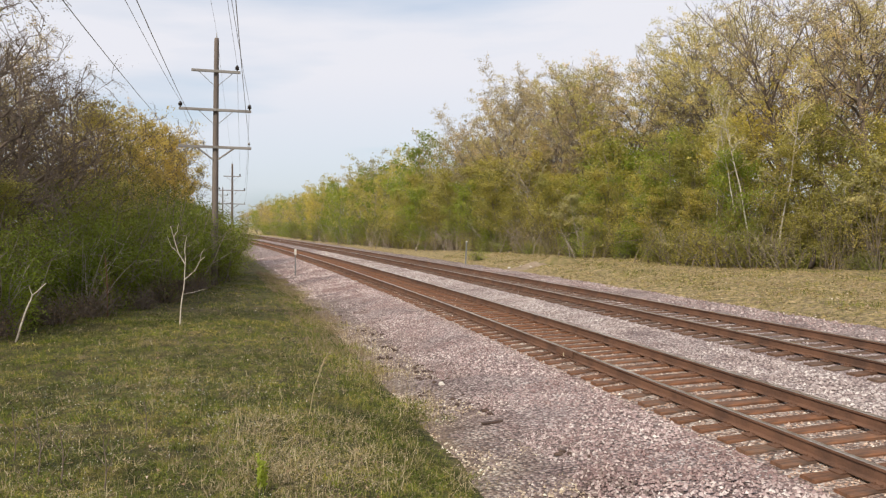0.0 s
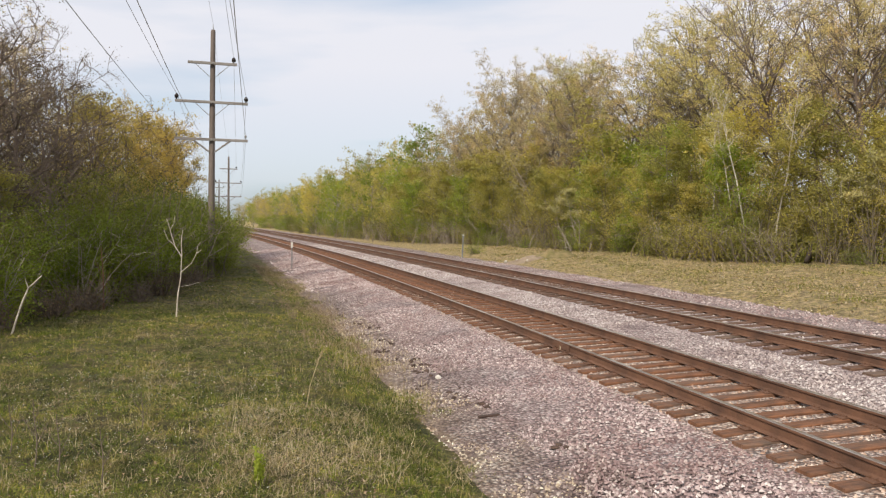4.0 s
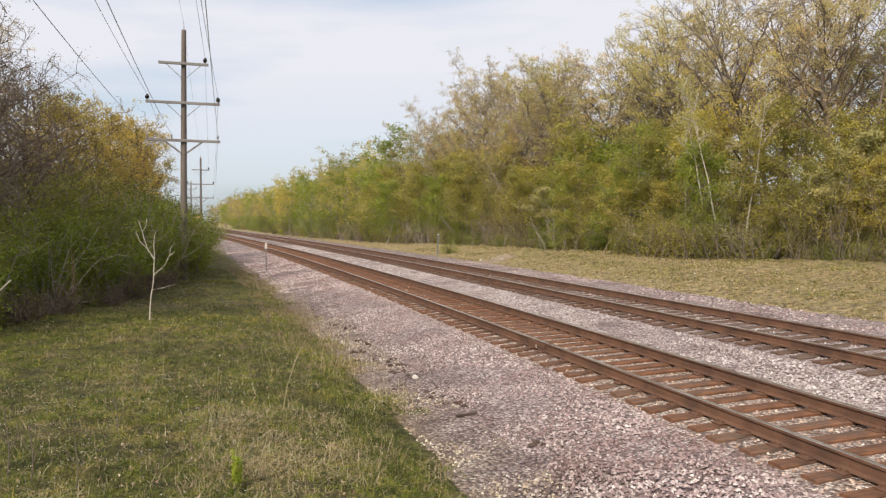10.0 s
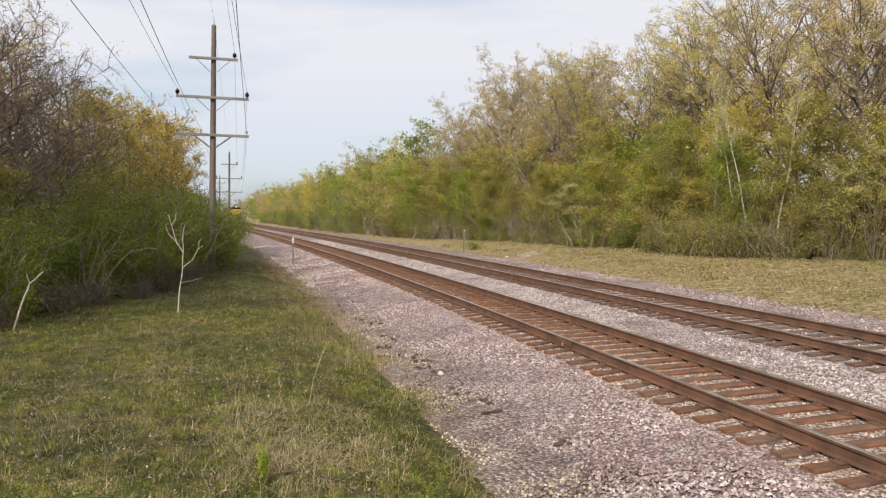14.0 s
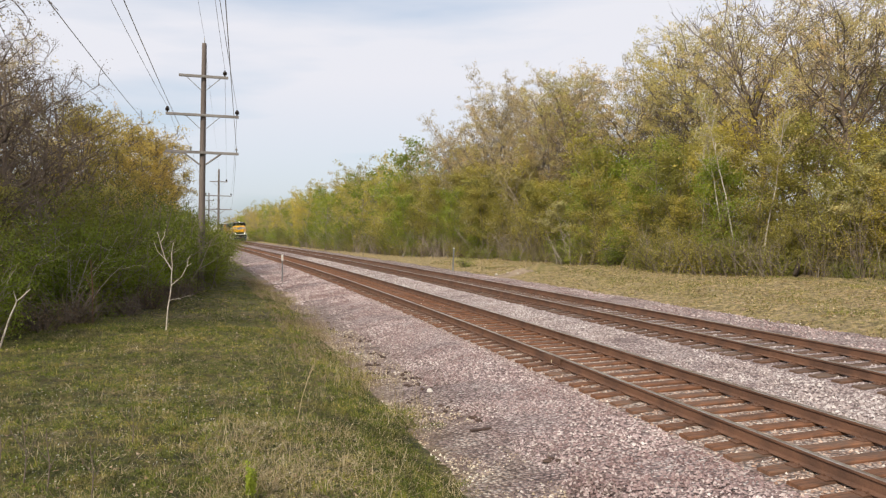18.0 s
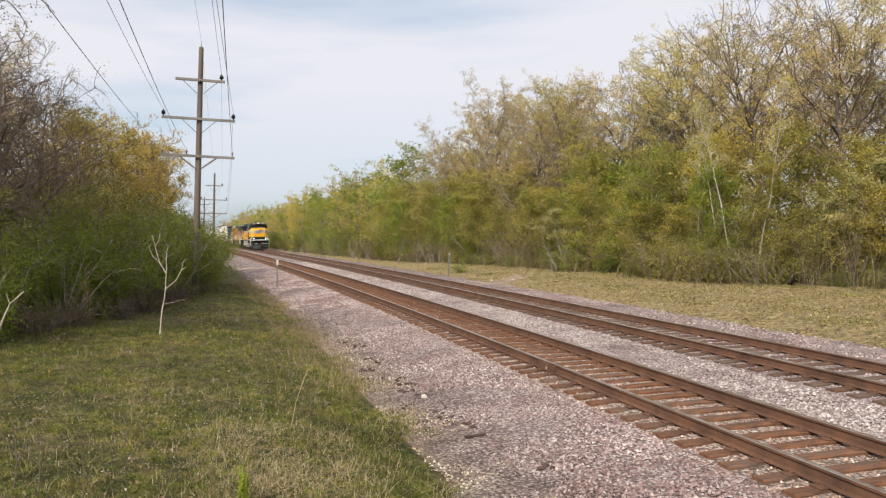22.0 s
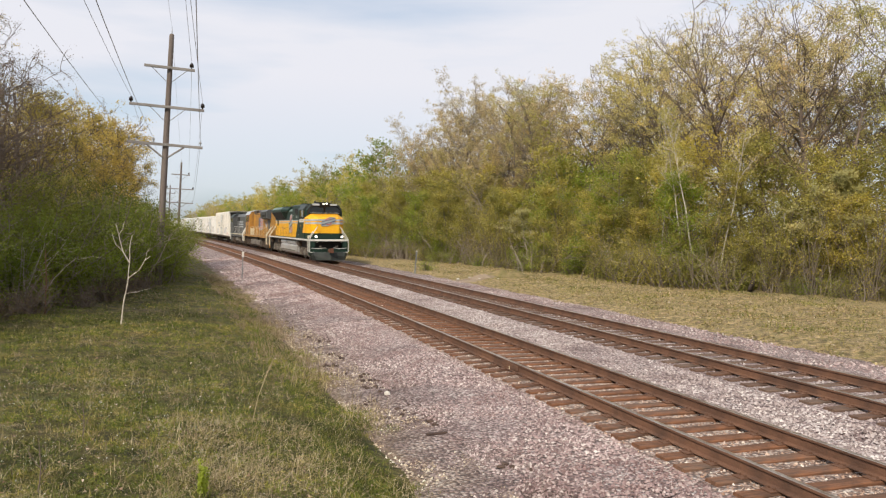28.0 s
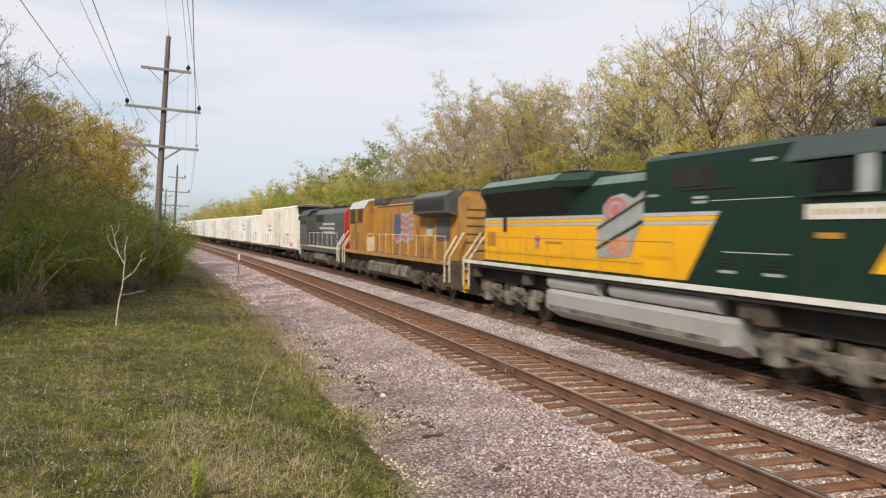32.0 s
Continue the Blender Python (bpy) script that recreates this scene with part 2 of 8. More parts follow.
# ---- surfaces ----
def track_u(nt, lo, hi):
    """0 to 1 as one goes to the right across the line, from u = lo to hi."""
    uv = nt.nodes.new("ShaderNodeUVMap")
    uv.uv_map = "track"
    sep = nt.nodes.new("ShaderNodeSeparateXYZ")
    nt.links.new(uv.outputs["UV"], sep.inputs[0])
    mr = nt.nodes.new("ShaderNodeMapRange")
    mr.inputs["From Min"].default_value, mr.inputs["From Max"].default_value = lo, hi
    nt.links.new(sep.outputs["X"], mr.inputs["Value"])
    return mr.outputs["Result"]


def grass_ground_mat():
    m, nt, b = shell("grassy_ground", 0.95)
    big = noise_node(nt, 0.35, 4, 0.6)
    mid = noise_node(nt, 2.4, 8, 0.78)
    fine = noise_node(nt, 26, 6, 0.85)
    c = ramp_node(nt, mid.outputs["Fac"], ((0.3, (0.038, 0.042, 0.006)), (0.45, (0.085, 0.088, 0.013)), (0.56, (0.140, 0.114, 0.029)), (0.68, (0.22, 0.155, 0.064)), (0.80, (0.34, 0.255, 0.13))))
    c = mixed(nt, ramp_node(nt, big.outputs["Fac"], ((0.45, (0, 0, 0)), (0.65, (0.6, 0.6, 0.6)))), c, (0.13, 0.092, 0.05))
    far = mixed(nt, ramp_node(nt, mid.outputs["Fac"], ((0.35, (0, 0, 0)), (0.65, (1, 1, 1)))), (0.24, 0.205, 0.065), (0.45, 0.335, 0.195))
    c = mixed(nt, track_u(nt, 6, 9), c, far)
    tuft = noise_node(nt, 4.5, 4, 0.65)
    c = mixed(nt, 1.0, c, ramp_node(nt, tuft.outputs["Fac"], ((0.36, (0.45, 0.45, 0.43)), (0.5, (0.95, 0.95, 0.95)), (0.64, (1.45, 1.4, 1.3)))), "MULTIPLY")
    c = mixed(nt, 0.85, c, ramp_node(nt, fine.outputs["Fac"], ((0.32, (0.08, 0.08, 0.08)), (0.68, (0.85, 0.85, 0.85)))), "OVERLAY")
    nt.links.new(c, b.inputs["Base Color"])
    bumped(nt, b, fine.outputs["Fac"], 0.9, 0.08)
    return m


def ballast_mat():
    m, nt, b = shell("pink_granite_ballast", 0.9)
    vor = noise_node(nt, 21, kind="voronoi")
    big = noise_node(nt, 0.7, 5, 0.6)
    tone = nt.nodes.new("ShaderNodeSeparateColor")
    nt.links.new(vor.outputs["Color"], tone.inputs[0])
    pink = ramp_node(nt, tone.outputs[0], ((0.05, (0.20, 0.14, 0.136)), (0.4, (0.39, 0.295, 0.285)), (0.75, (0.51, 0.405, 0.39)), (0.97, (0.66, 0.59, 0.56))))
    cream = ramp_node(nt, tone.outputs[0], ((0.05, (0.26, 0.19, 0.14)), (0.5, (0.45, 0.36, 0.27)), (0.97, (0.66, 0.60, 0.49))))
    rusty = ramp_node(nt, tone.outputs[0], ((0.05, (0.24, 0.15, 0.11)), (0.5, (0.48, 0.35, 0.28)), (0.97, (0.68, 0.60, 0.53))))
    wob = noise_node(nt, 1.3, 3, 0.6)
    edge_ = nt.nodes.new("ShaderNodeMath")
    edge_.operation = "MULTIPLY"
    nt.links.new(track_u(nt, -3.2, -4.4), edge_.inputs[0])
    nt.links.new(ramp_node(nt, wob.outputs["Fac"], ((0.35, (0.25, 0.25, 0.25)), (0.6, (1, 1, 1)))), edge_.inputs[1])
    c = mixed(nt, edge_.outputs[0], pink, cream)
    inner = nt.nodes.new("ShaderNodeMath")
    inner.operation = "MULTIPLY"
    nt.links.new(track_u(nt, -1.7, -1.1), inner.inputs[0])
    nt.links.new(track_u(nt, 1.7, 1.1), inner.inputs[1])
    c = mixed(nt, inner.outputs[0], c, rusty)
    # shade in the gaps between stones, painted as a dark colour at cell borders
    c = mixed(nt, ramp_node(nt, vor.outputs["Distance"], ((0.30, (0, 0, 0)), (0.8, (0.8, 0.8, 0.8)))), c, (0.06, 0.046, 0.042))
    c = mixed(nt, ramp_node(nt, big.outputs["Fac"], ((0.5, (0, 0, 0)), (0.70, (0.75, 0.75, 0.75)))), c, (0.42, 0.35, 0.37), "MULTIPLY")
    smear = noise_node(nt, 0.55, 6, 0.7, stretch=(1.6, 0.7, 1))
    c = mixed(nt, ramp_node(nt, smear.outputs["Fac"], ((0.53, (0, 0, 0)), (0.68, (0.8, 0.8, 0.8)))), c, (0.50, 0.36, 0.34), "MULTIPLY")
    damp = noise_node(nt, 0.9, 5, 0.65)
    ditch = nt.nodes.new("ShaderNodeMath")
    ditch.operation = "MULTIPLY"
    nt.links.new(track_u(nt, -2.4, -3.6), ditch.inputs[0])
    nt.links.new(ramp_node(nt, damp.outputs["Fac"], ((0.40, (0.15, 0.15, 0.15)), (0.60, (0.9, 0.9, 0.9)))), ditch.inputs[1])
    c = mixed(nt, ditch.outputs[0], c, (0.56, 0.50, 0.49), "MULTIPLY")
    soil = noise_node(nt, 1.9, 5, 0.7)
    rim = nt.nodes.new("ShaderNodeMath")
    rim.operation = "MULTIPLY"
    nt.links.new(track_u(nt, -3.9, -4.75), rim.inputs[0])
    nt.links.new(ramp_node(nt, soil.outputs["Fac"], ((0.38, (0.1, 0.1, 0.1)), (0.58, (1, 1, 1)))), rim.inputs[1])
    c = mixed(nt, rim.outputs[0], c, (0.14, 0.095, 0.06))
    nt.links.new(c, b.inputs["Base Color"])
    bumped(nt, b, vor.outputs["Distance"], 1.0, -0.05)
    return m


GRASSY = grass_ground_mat()
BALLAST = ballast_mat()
RUST = worn("rusty_rail_steel", (0.165, 0.083, 0.050), (0.085, 0.045, 0.030), 0.75, 0.1, 2.0, 60, 0.1)
RAILHEAD = worn("polished_rail_head", (0.58, 0.52, 0.46), (0.34, 0.25, 0.19), 0.30, 0.9, 1.2, 50, 0.02, (1, 1, 1))

# ---- ground ----
def spread(lo, hi, marks):
    """Sample places: marks are (from, to, step)."""
    out = [lo]
    for a, b, st in marks:
        out += list(np.arange(a, b, st))
    return np.unique(np.round(out + [hi], 3))


us = spread(-600, 700, ((-500, -100, 80), (-100, -30, 10), (-30, -14, 1.5), (-14, 9, 0.45), (9, 20, 0.8), (20, 60, 5), (60, 600, 90)))
ss = spread(-115, 720, ((-115, -10, 15), (-10, 4, 2), (4, 60, 0.6), (60, 140, 3), (140, 720, 20)))
vs, uvs = [], []
for s in ss:
    for u in us:
        x, y, _ = along(s, u)
        vs.append((x, y, ground_z(s, u)))
        uvs.append((u, s))
nu = len(us)
fs = [(i * nu + j, i * nu + j + 1, (i + 1) * nu + j + 1, (i + 1) * nu + j) for i in range(len(ss) - 1) for j in range(nu - 1)]
tagged(mesh_ob("ground", vs, fs, GRASSY, smooth=True, uv=uvs), "short spring grass with dry stalks and bare soil", "ground", kind="structure")

bs = spread(-100, 700, ((-100, 0, 5), (0, 60, 0.5), (60, 150, 2), (150, 700, 10)))
bu = np.unique(np.concatenate([[p[0] for p in BED], np.arange(-4.9, FAR + 4.9, 0.3)]))
vs, uvs = [], []
for s in bs:
    for u in bu:
        uvs.append((u, s))
        edge = 0.35 * noise.noise(Vector((s / 1.7, u, 0))) if u < -3.6 or u > FAR + 3.9 else 0
        x, y, _ = along(s, u + edge)
        inner = abs(u) < 1.6 or abs(u - FAR) < 1.6
        vs.append((x, y, interp(u, BED) + (0.010 * rough_at(x, y, 0.7) if inner else 0.035 * rough_at(x, y, 0.7) + 0.055 * rough_at(s, u * 0.6, 1.3) * min(1.0, abs(u) - 1.5))))
nu = len(bu)
fs = [(i * nu + j, i * nu + j + 1, (i + 1) * nu + j + 1, (i + 1) * nu + j) for i in range(len(bs) - 1) for j in range(nu - 1)]
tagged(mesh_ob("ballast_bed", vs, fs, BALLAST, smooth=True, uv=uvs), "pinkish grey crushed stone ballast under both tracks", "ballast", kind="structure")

# ---- rails ----
RAIL_SEC = [(-0.070, 0), (0.070, 0), (0.070, 0.012), (0.012, 0.030), (0.010, 0.135), (0.036, 0.148), (0.036, 0.178), (0.028, 0.185), (-0.028, 0.185), (-0.036, 0.178), (-0.036, 0.148), (-0.010, 0.135), (-0.012, 0.030), (-0.070, 0.012)]
rs = spread(-100, 700, ((-100, 0, 4), (0, 80, 2), (80, 200, 4), (200, 700, 10)))


def rail(track, u0, z0, side, parent):
    c = side * 0.7525
    vs, fs, ids = [], [], []
    n = len(RAIL_SEC)
    for s in rs:
        for p, q in RAIL_SEC:
            x, y, _ = along(s, u0 + c + p)
            vs.append((x, y, z0 + c * math.sin(CANT) - 0.185 + q))
    for i in range(len(rs) - 1):
        for j in range(n):
            k = (j + 1) % n
            fs.append((i * n + j, i * n + k, (i + 1) * n + k, (i + 1) * n + j))
            ids.append(1 if j in (6, 7, 8) else 0)
    ob = mesh_ob("rail", vs, fs, None, parent, mats=[RUST, RAILHEAD], mat_ids=ids)
    ob["label"] = "rusty steel rail with a worn bright head"
    return ob


def track(u0, z0, name):
    t = empty(name)
    tagged(t, "rusty steel rails on rust-stained wooden ties", "railway track", "tracks", kind="structure")
    for side in (-1, 1):
        rail(t, u0, z0, side, t)
    return t


NEAR_TRACK = track(0, RAIL_TOP, "railway_track")
FAR_TRACK = track(FAR, RAIL_TOP + RAISE, "railway_track")

# ---- plants ----
BARK_GREY = worn("grey_bark", (0.25, 0.205, 0.165), (0.36, 0.31, 0.265), 0.95, 0, 1.5, 25, 0.5, (1, 1, 0.25))
BARK_DARK = worn("dark_bark", (0.15, 0.12, 0.095), (0.23, 0.19, 0.155), 0.95, 0, 1.5, 25, 0.5, (1, 1, 0.25))
BARK_WHITE = worn("white_birch_bark", (0.62, 0.55, 0.46), (0.27, 0.20, 0.15), 0.8, 0, 3.5, 30, 0.2, (1, 1, 2.5), 0.7)
BARK_BIRCH = worn("grey_birch_bark", (0.56, 0.51, 0.45), (0.34, 0.29, 0.24), 0.9, 0, 3.5, 30, 0.2, (1, 1, 2.5), 0.8)
BARK_BARE = worn("brown_grey_bark", (0.125, 0.093, 0.072), (0.205, 0.160, 0.128), 0.95, 0, 1.5, 25, 0.5, (1, 1, 0.25))
LEAF = {
    "yellow": leafy("young_oak_leaves", (0.33, 0.30, 0.09), (0.54, 0.49, 0.17), (0.72, 0.67, 0.34)),
    "bronze": leafy("bronze_young_leaves", (0.38, 0.29, 0.155), (0.61, 0.485, 0.275), (0.78, 0.66, 0.43)),
    "gold": leafy("golden_young_leaves", (0.30, 0.235, 0.055), (0.49, 0.395, 0.105), (0.62, 0.53, 0.20)),
    "soft": leafy("soft_green_leaves", (0.27, 0.245, 0.052), (0.47, 0.42, 0.098), (0.61, 0.55, 0.175)),
    "olive": leafy("olive_green_leaves", (0.19, 0.185, 0.042), (0.335, 0.32, 0.076), (0.46, 0.43, 0.135)),
    "dusky": leafy("brownish_green_young_leaves", (0.24, 0.21, 0.095), (0.40, 0.35, 0.16), (0.53, 0.47, 0.25)),
    "bright": leafy("bright_green_leaves", (0.14, 0.19, 0.02), (0.27, 0.34, 0.04), (0.44, 0.50, 0.10)),
    "tan": leafy("tan_young_leaves", (0.39, 0.32, 0.135), (0.62, 0.515, 0.23), (0.78, 0.69, 0.40)),
    "bud": leafy("brown_buds", (0.10, 0.075, 0.04), (0.165, 0.13, 0.065), (0.25, 0.20, 0.10)),
    "pale": leafy("pale_blossom", (0.32, 0.29, 0.115), (0.52, 0.48, 0.22), (0.70, 0.65, 0.38)),
    "dead": leafy("dry_brush", (0.14, 0.095, 0.055), (0.25, 0.18, 0.11), (0.38, 0.29, 0.19)),
    "bush": leafy("deep_green_bush_leaves", (0.075, 0.098, 0.010), (0.150, 0.178, 0.020), (0.26, 0.27, 0.045)),
    "bushlight": leafy("fresh_green_bush_leaves", (0.125, 0.175, 0.014), (0.235, 0.30, 0.028), (0.37, 0.42, 0.07)),
}


class Tubes:
    """Collects tapered bars into one mesh."""

    def __init__(self):
        self.v, self.f = [], []

    def add(self, pts, radii, sides):
        base = len(self.v)
        for k, (p, r) in enumerate(zip(pts, radii)):
            d = (pts[min(k + 1, len(pts) - 1)] - pts[max(k - 1, 0)]).normalized()
            a = d.orthogonal().normalized()
            b = d.cross(a)
            for j in range(sides):
                w = 2 * math.pi * j / sides
                self.v.append(p + a * (r * math.cos(w)) + b * (r * math.sin(w)))
        for k in range(len(pts) - 1):
            for j in range(sides):
                n = (j + 1) % sides
                self.f.append((base + k * sides + j, base + k * sides + n, base + (k + 1) * sides + n, base + (k + 1) * sides + j))


    def twig(self, pts, r):
        """A thin flat sliver that ends in a point."""
        i = len(self.v)
        d = pts[-1] - pts[0]
        a = d.orthogonal().normalized() * r
        self.v += [pts[0] - a, pts[0] + a]
        for p in pts[1:-1]:
            self.v += [p - a * 0.7, p + a * 0.7]
        self.v.append(pts[-1].copy())
        k = i
        for _ in pts[1:-1]:
            self.f.append((k, k + 1, k + 3, k + 2))
            k += 2
        self.f.append((k, k + 1, k + 2))


class Leaves:
    def __init__(self, rng):
        self.v, self.f, self.rng = [], [], rng

    def add(self, p, size, flat=0.0):
        g = self.rng
        n = Vector((g.gauss(0, 1), g.gauss(0, 1), g.gauss(0, 1) + flat * 3)).normalized()
        a = n.orthogonal().normalized()
        b = n.cross(a)
        w = g.random() * 6.283
        a, b = a * math.cos(w) + b * math.sin(w), b * math.cos(w) - a * math.sin(w)
        l, k = size * g.uniform(0.7, 1.3), size * g.uniform(0.35, 0.6)
        i = len(self.v)
        self.v += [p - a * l * 0.6, p + a * l * 0.35 + b * k, p + a * l * 0.45 - b * k]
        self.f.append((i, i + 1, i + 2))


def wander(rng, p, d, length, n, bend, lift=0.0):
    pts = [p.copy()]
    for _ in range(n):
        d = (d + Vector((rng.gauss(0, bend), rng.gauss(0, bend), rng.gauss(0, bend) + lift))).normalized()
        p = p + d * (length / n)
        pts.append(p.copy())
    return pts, d


def grow_tree(seed, height, spread_=0.5, first=0.35, limbs=9, subs=5, twigs=4, ends=3, leaf=0.2, per=4, trunk_r=0.2, lean=0.0, up=0.75, flat=0.0, wide=1.0, haze=0.2):
    """Trunk and limbs as one mesh, leaf tufts as another."""
    rng = random.Random(seed)
    t, lv = Tubes(), Leaves(rng)
    pts, _ = wander(rng, Vector((0, 0, -0.3)), Vector((lean, 0, 1)).normalized(), height * 0.88, 9, 0.07, 0.03)
    radii = [trunk_r * (1 - 0.88 * (k / 9) ** 0.9) for k in range(10)]
    radii[0] *= 1.35
    t.add(pts, radii, 7)

    def on_trunk(f):
        k = f * 9
        i = min(int(k), 8)
        return pts[i].lerp(pts[i + 1], k - i), radii[i]

    for i in range(limbs):
        f = first + (0.97 - first) * (i + rng.random() * 0.8) / limbs
        p, r = on_trunk(f)
        az = i * 2.4 + rng.uniform(-0.5, 0.5)
        rise = up * rng.uniform(0.6, 1.3) + 0.5 * max(0.0, f - 0.6)
        d = Vector((math.cos(az), math.sin(az), rise)).normalized()
        reach = height * spread_ * (1.15 - 0.75 * (f - first) / (1 - first)) * rng.uniform(0.7, 1.1)
        lp, ld = wander(rng, p, d, reach, 5, 0.16, 0.06 * up)
        lr = [max(0.018, r * 0.55 * (1 - 0.8 * k / 5)) for k in range(6)]
        t.add(lp, lr, 5)
        for j in range(subs):
            q = 0.25 + 0.75 * (j + rng.random()) / subs
            k = min(int(q * 5), 4)
            p2 = lp[k].lerp(lp[k + 1], q * 5 - k)
            d2 = (ld * 0.6 + Vector((rng.gauss(0, 0.7), rng.gauss(0, 0.7), rng.gauss(0.15 * up, 0.45) * (1 - flat)))).normalized()
            l2 = reach * rng.uniform(0.28, 0.5) * wide
            sp, sd = wander(rng, p2, d2, l2, 3, 0.2, 0.05)
            t.add(sp, [max(0.011, lr[k] * 0.5 * (1 - 0.7 * m / 3)) for m in range(4)], 3)
            for m in range(twigs):
                q3 = (m + rng.random()) / twigs
                k3 = min(int(q3 * 3), 2)
                p3 = sp[k3].lerp(sp[k3 + 1], q3 * 3 - k3)
                d3 = (sd * 0.5 + Vector((rng.gauss(0, 0.7), rng.gauss(0, 0.7), rng.gauss(0.15, 0.5) * (1 - flat)))).normalized()
                tp, td = wander(rng, p3, d3, l2 * rng.uniform(0.35, 0.6), 2, 0.25)
                t.twig(tp, 0.012)
                for e in range(ends):
                    d4 = (td + Vector((rng.gauss(0, 0.7), rng.gauss(0, 0.7), rng.gauss(0.1, 0.6)))).normalized()
                    base = tp[1 + (e % 2)]
                    tip = base + d4 * l2 * rng.uniform(0.15, 0.35)
                    if e < 2:
                        t.twig([base, tip], 0.007)
                    for _ in range(per):
                        lv.add(base.lerp(tip, rng.uniform(0.2, 1.15)) + Vector((rng.gauss(0, haze), rng.gauss(0, haze), rng.gauss(0, haze * 0.7))), leaf, flat)
    return t, lv


def grow_dome(seed, height, rx, base, limbs=20, subs=6, twigs=4, per=12, leaf=0.09, trunk_r=0.2, haze=0.22, lean=0.0, fine=True, bow=0.16, rise=0.5, bare=0.22):
    """A tree with a rounded crown: limbs bow out from the trunk to the skin of the dome; leaves in tufts at the twig ends."""
    rng = random.Random(seed)
    t, lv = Tubes(), Leaves(rng)
    pts, _ = wander(rng, Vector((0, 0, -0.3)), Vector((lean, 0, 1)).normalized(), height * 0.82, 9, 0.075, 0.03)
    radii = [trunk_r * (1 - 0.85 * (k / 9) ** 0.9) for k in range(10)]
    radii[0] *= 1.35
    t.add(pts, radii, 7)
    cz = base + (height - base) * 0.42
    for i in range(limbs):
        dz = -0.5 + 1.45 * (i + 0.5) / limbs
        ring = math.sqrt(max(0.0, 1 - min(1.0, dz * dz)))
        az = i * 2.4 + rng.uniform(-0.4, 0.4)
        out = rng.uniform(0.72, 1.06)
        zr = (height - cz) if dz > 0 else (cz - base) * 1.6
        tgt = Vector((math.cos(az) * ring * rx * out, math.sin(az) * ring * rx * out, cz + dz * zr * out))
        hd = math.hypot(tgt.x, tgt.y)
        f = min(0.93, max(base / height * 0.8, (tgt.z - rise * hd - 0.4) / (height * 0.82)))
        k = f * 9
        j = min(int(k), 8)
        p0 = pts[j].lerp(pts[j + 1], k - j)
        r0 = radii[j]
        tgt += Vector((p0.x, p0.y, 0))
        mid = p0.lerp(tgt, 0.5) + Vector((rng.gauss(0, 0.05), rng.gauss(0, 0.05), rng.gauss(-0.2, 0.6) * bow)) * (tgt - p0).length
        lp = []
        for m in range(7):
            q = m / 6
            lp.append(p0 * (1 - q) ** 2 + mid * (2 * q * (1 - q)) + tgt * q * q + Vector((rng.gauss(0, 0.13), rng.gauss(0, 0.13), rng.gauss(0, 0.13))) * (1 if m else 0))
        lr = [max(0.016, r0 * 0.6 * (1 - 0.85 * m / 6)) for m in range(7)]
        t.add(lp, lr, 5 if fine else 4)
        for j in range(subs):
            q = (0.22 + 0.78 * (j + rng.random()) / subs) * 6
            k = min(int(q), 5)
            p2 = lp[k].lerp(lp[k + 1], q - k)
            ld = (lp[k + 1] - lp[k]).normalized()
            d2 = (ld * 0.8 + Vector((rng.gauss(0, 0.6), rng.gauss(0, 0.6), rng.gauss(0.2, 0.5)))).normalized()
            l2 = rx * rng.uniform(0.22, 0.42)
            empty_spray = rng.random() < bare
            sp, sd = wander(rng, p2, d2, l2, 3, 0.25, 0.03)
            if fine:
                t.add(sp, [max(0.015, lr[k] * 0.5 * (1 - 0.7 * m / 3)) for m in range(4)], 3)
            else:
                t.twig(sp, 0.022)
            for m in range(twigs):
                q3 = 0.25 + 2.7 * (m + rng.random()) / twigs
                k3 = min(int(q3), 2)
                p3 = sp[k3].lerp(sp[k3 + 1], q3 - k3)
                d3 = (sd * 0.5 + Vector((rng.gauss(0, 0.7), rng.gauss(0, 0.7), rng.gauss(0.2, 0.55)))).normalized()
                tip = p3 + d3 * l2 * rng.uniform(0.3, 0.6)
                if fine:
                    t.twig([p3, tip], 0.014)
                    for _ in range(2):
                        t.twig([p3.lerp(tip, rng.uniform(0.3, 0.8)), tip + Vector((rng.gauss(0, 0.25), rng.gauss(0, 0.25), rng.gauss(0.05, 0.25)))], 0.010)
                if empty_spray or rng.random() < 0.15:
                    continue
                tuft = haze * rng.uniform(0.45, 0.8)
                for _ in range(int(per * rng.uniform(1.0, 1.8))):
                    lv.add(p3.lerp(tip, rng.uniform(0.7, 1.1)) + Vector((rng.gauss(0, tuft), rng.gauss(0, tuft), rng.gauss(0, tuft * 0.7))), leaf)
    return t, lv


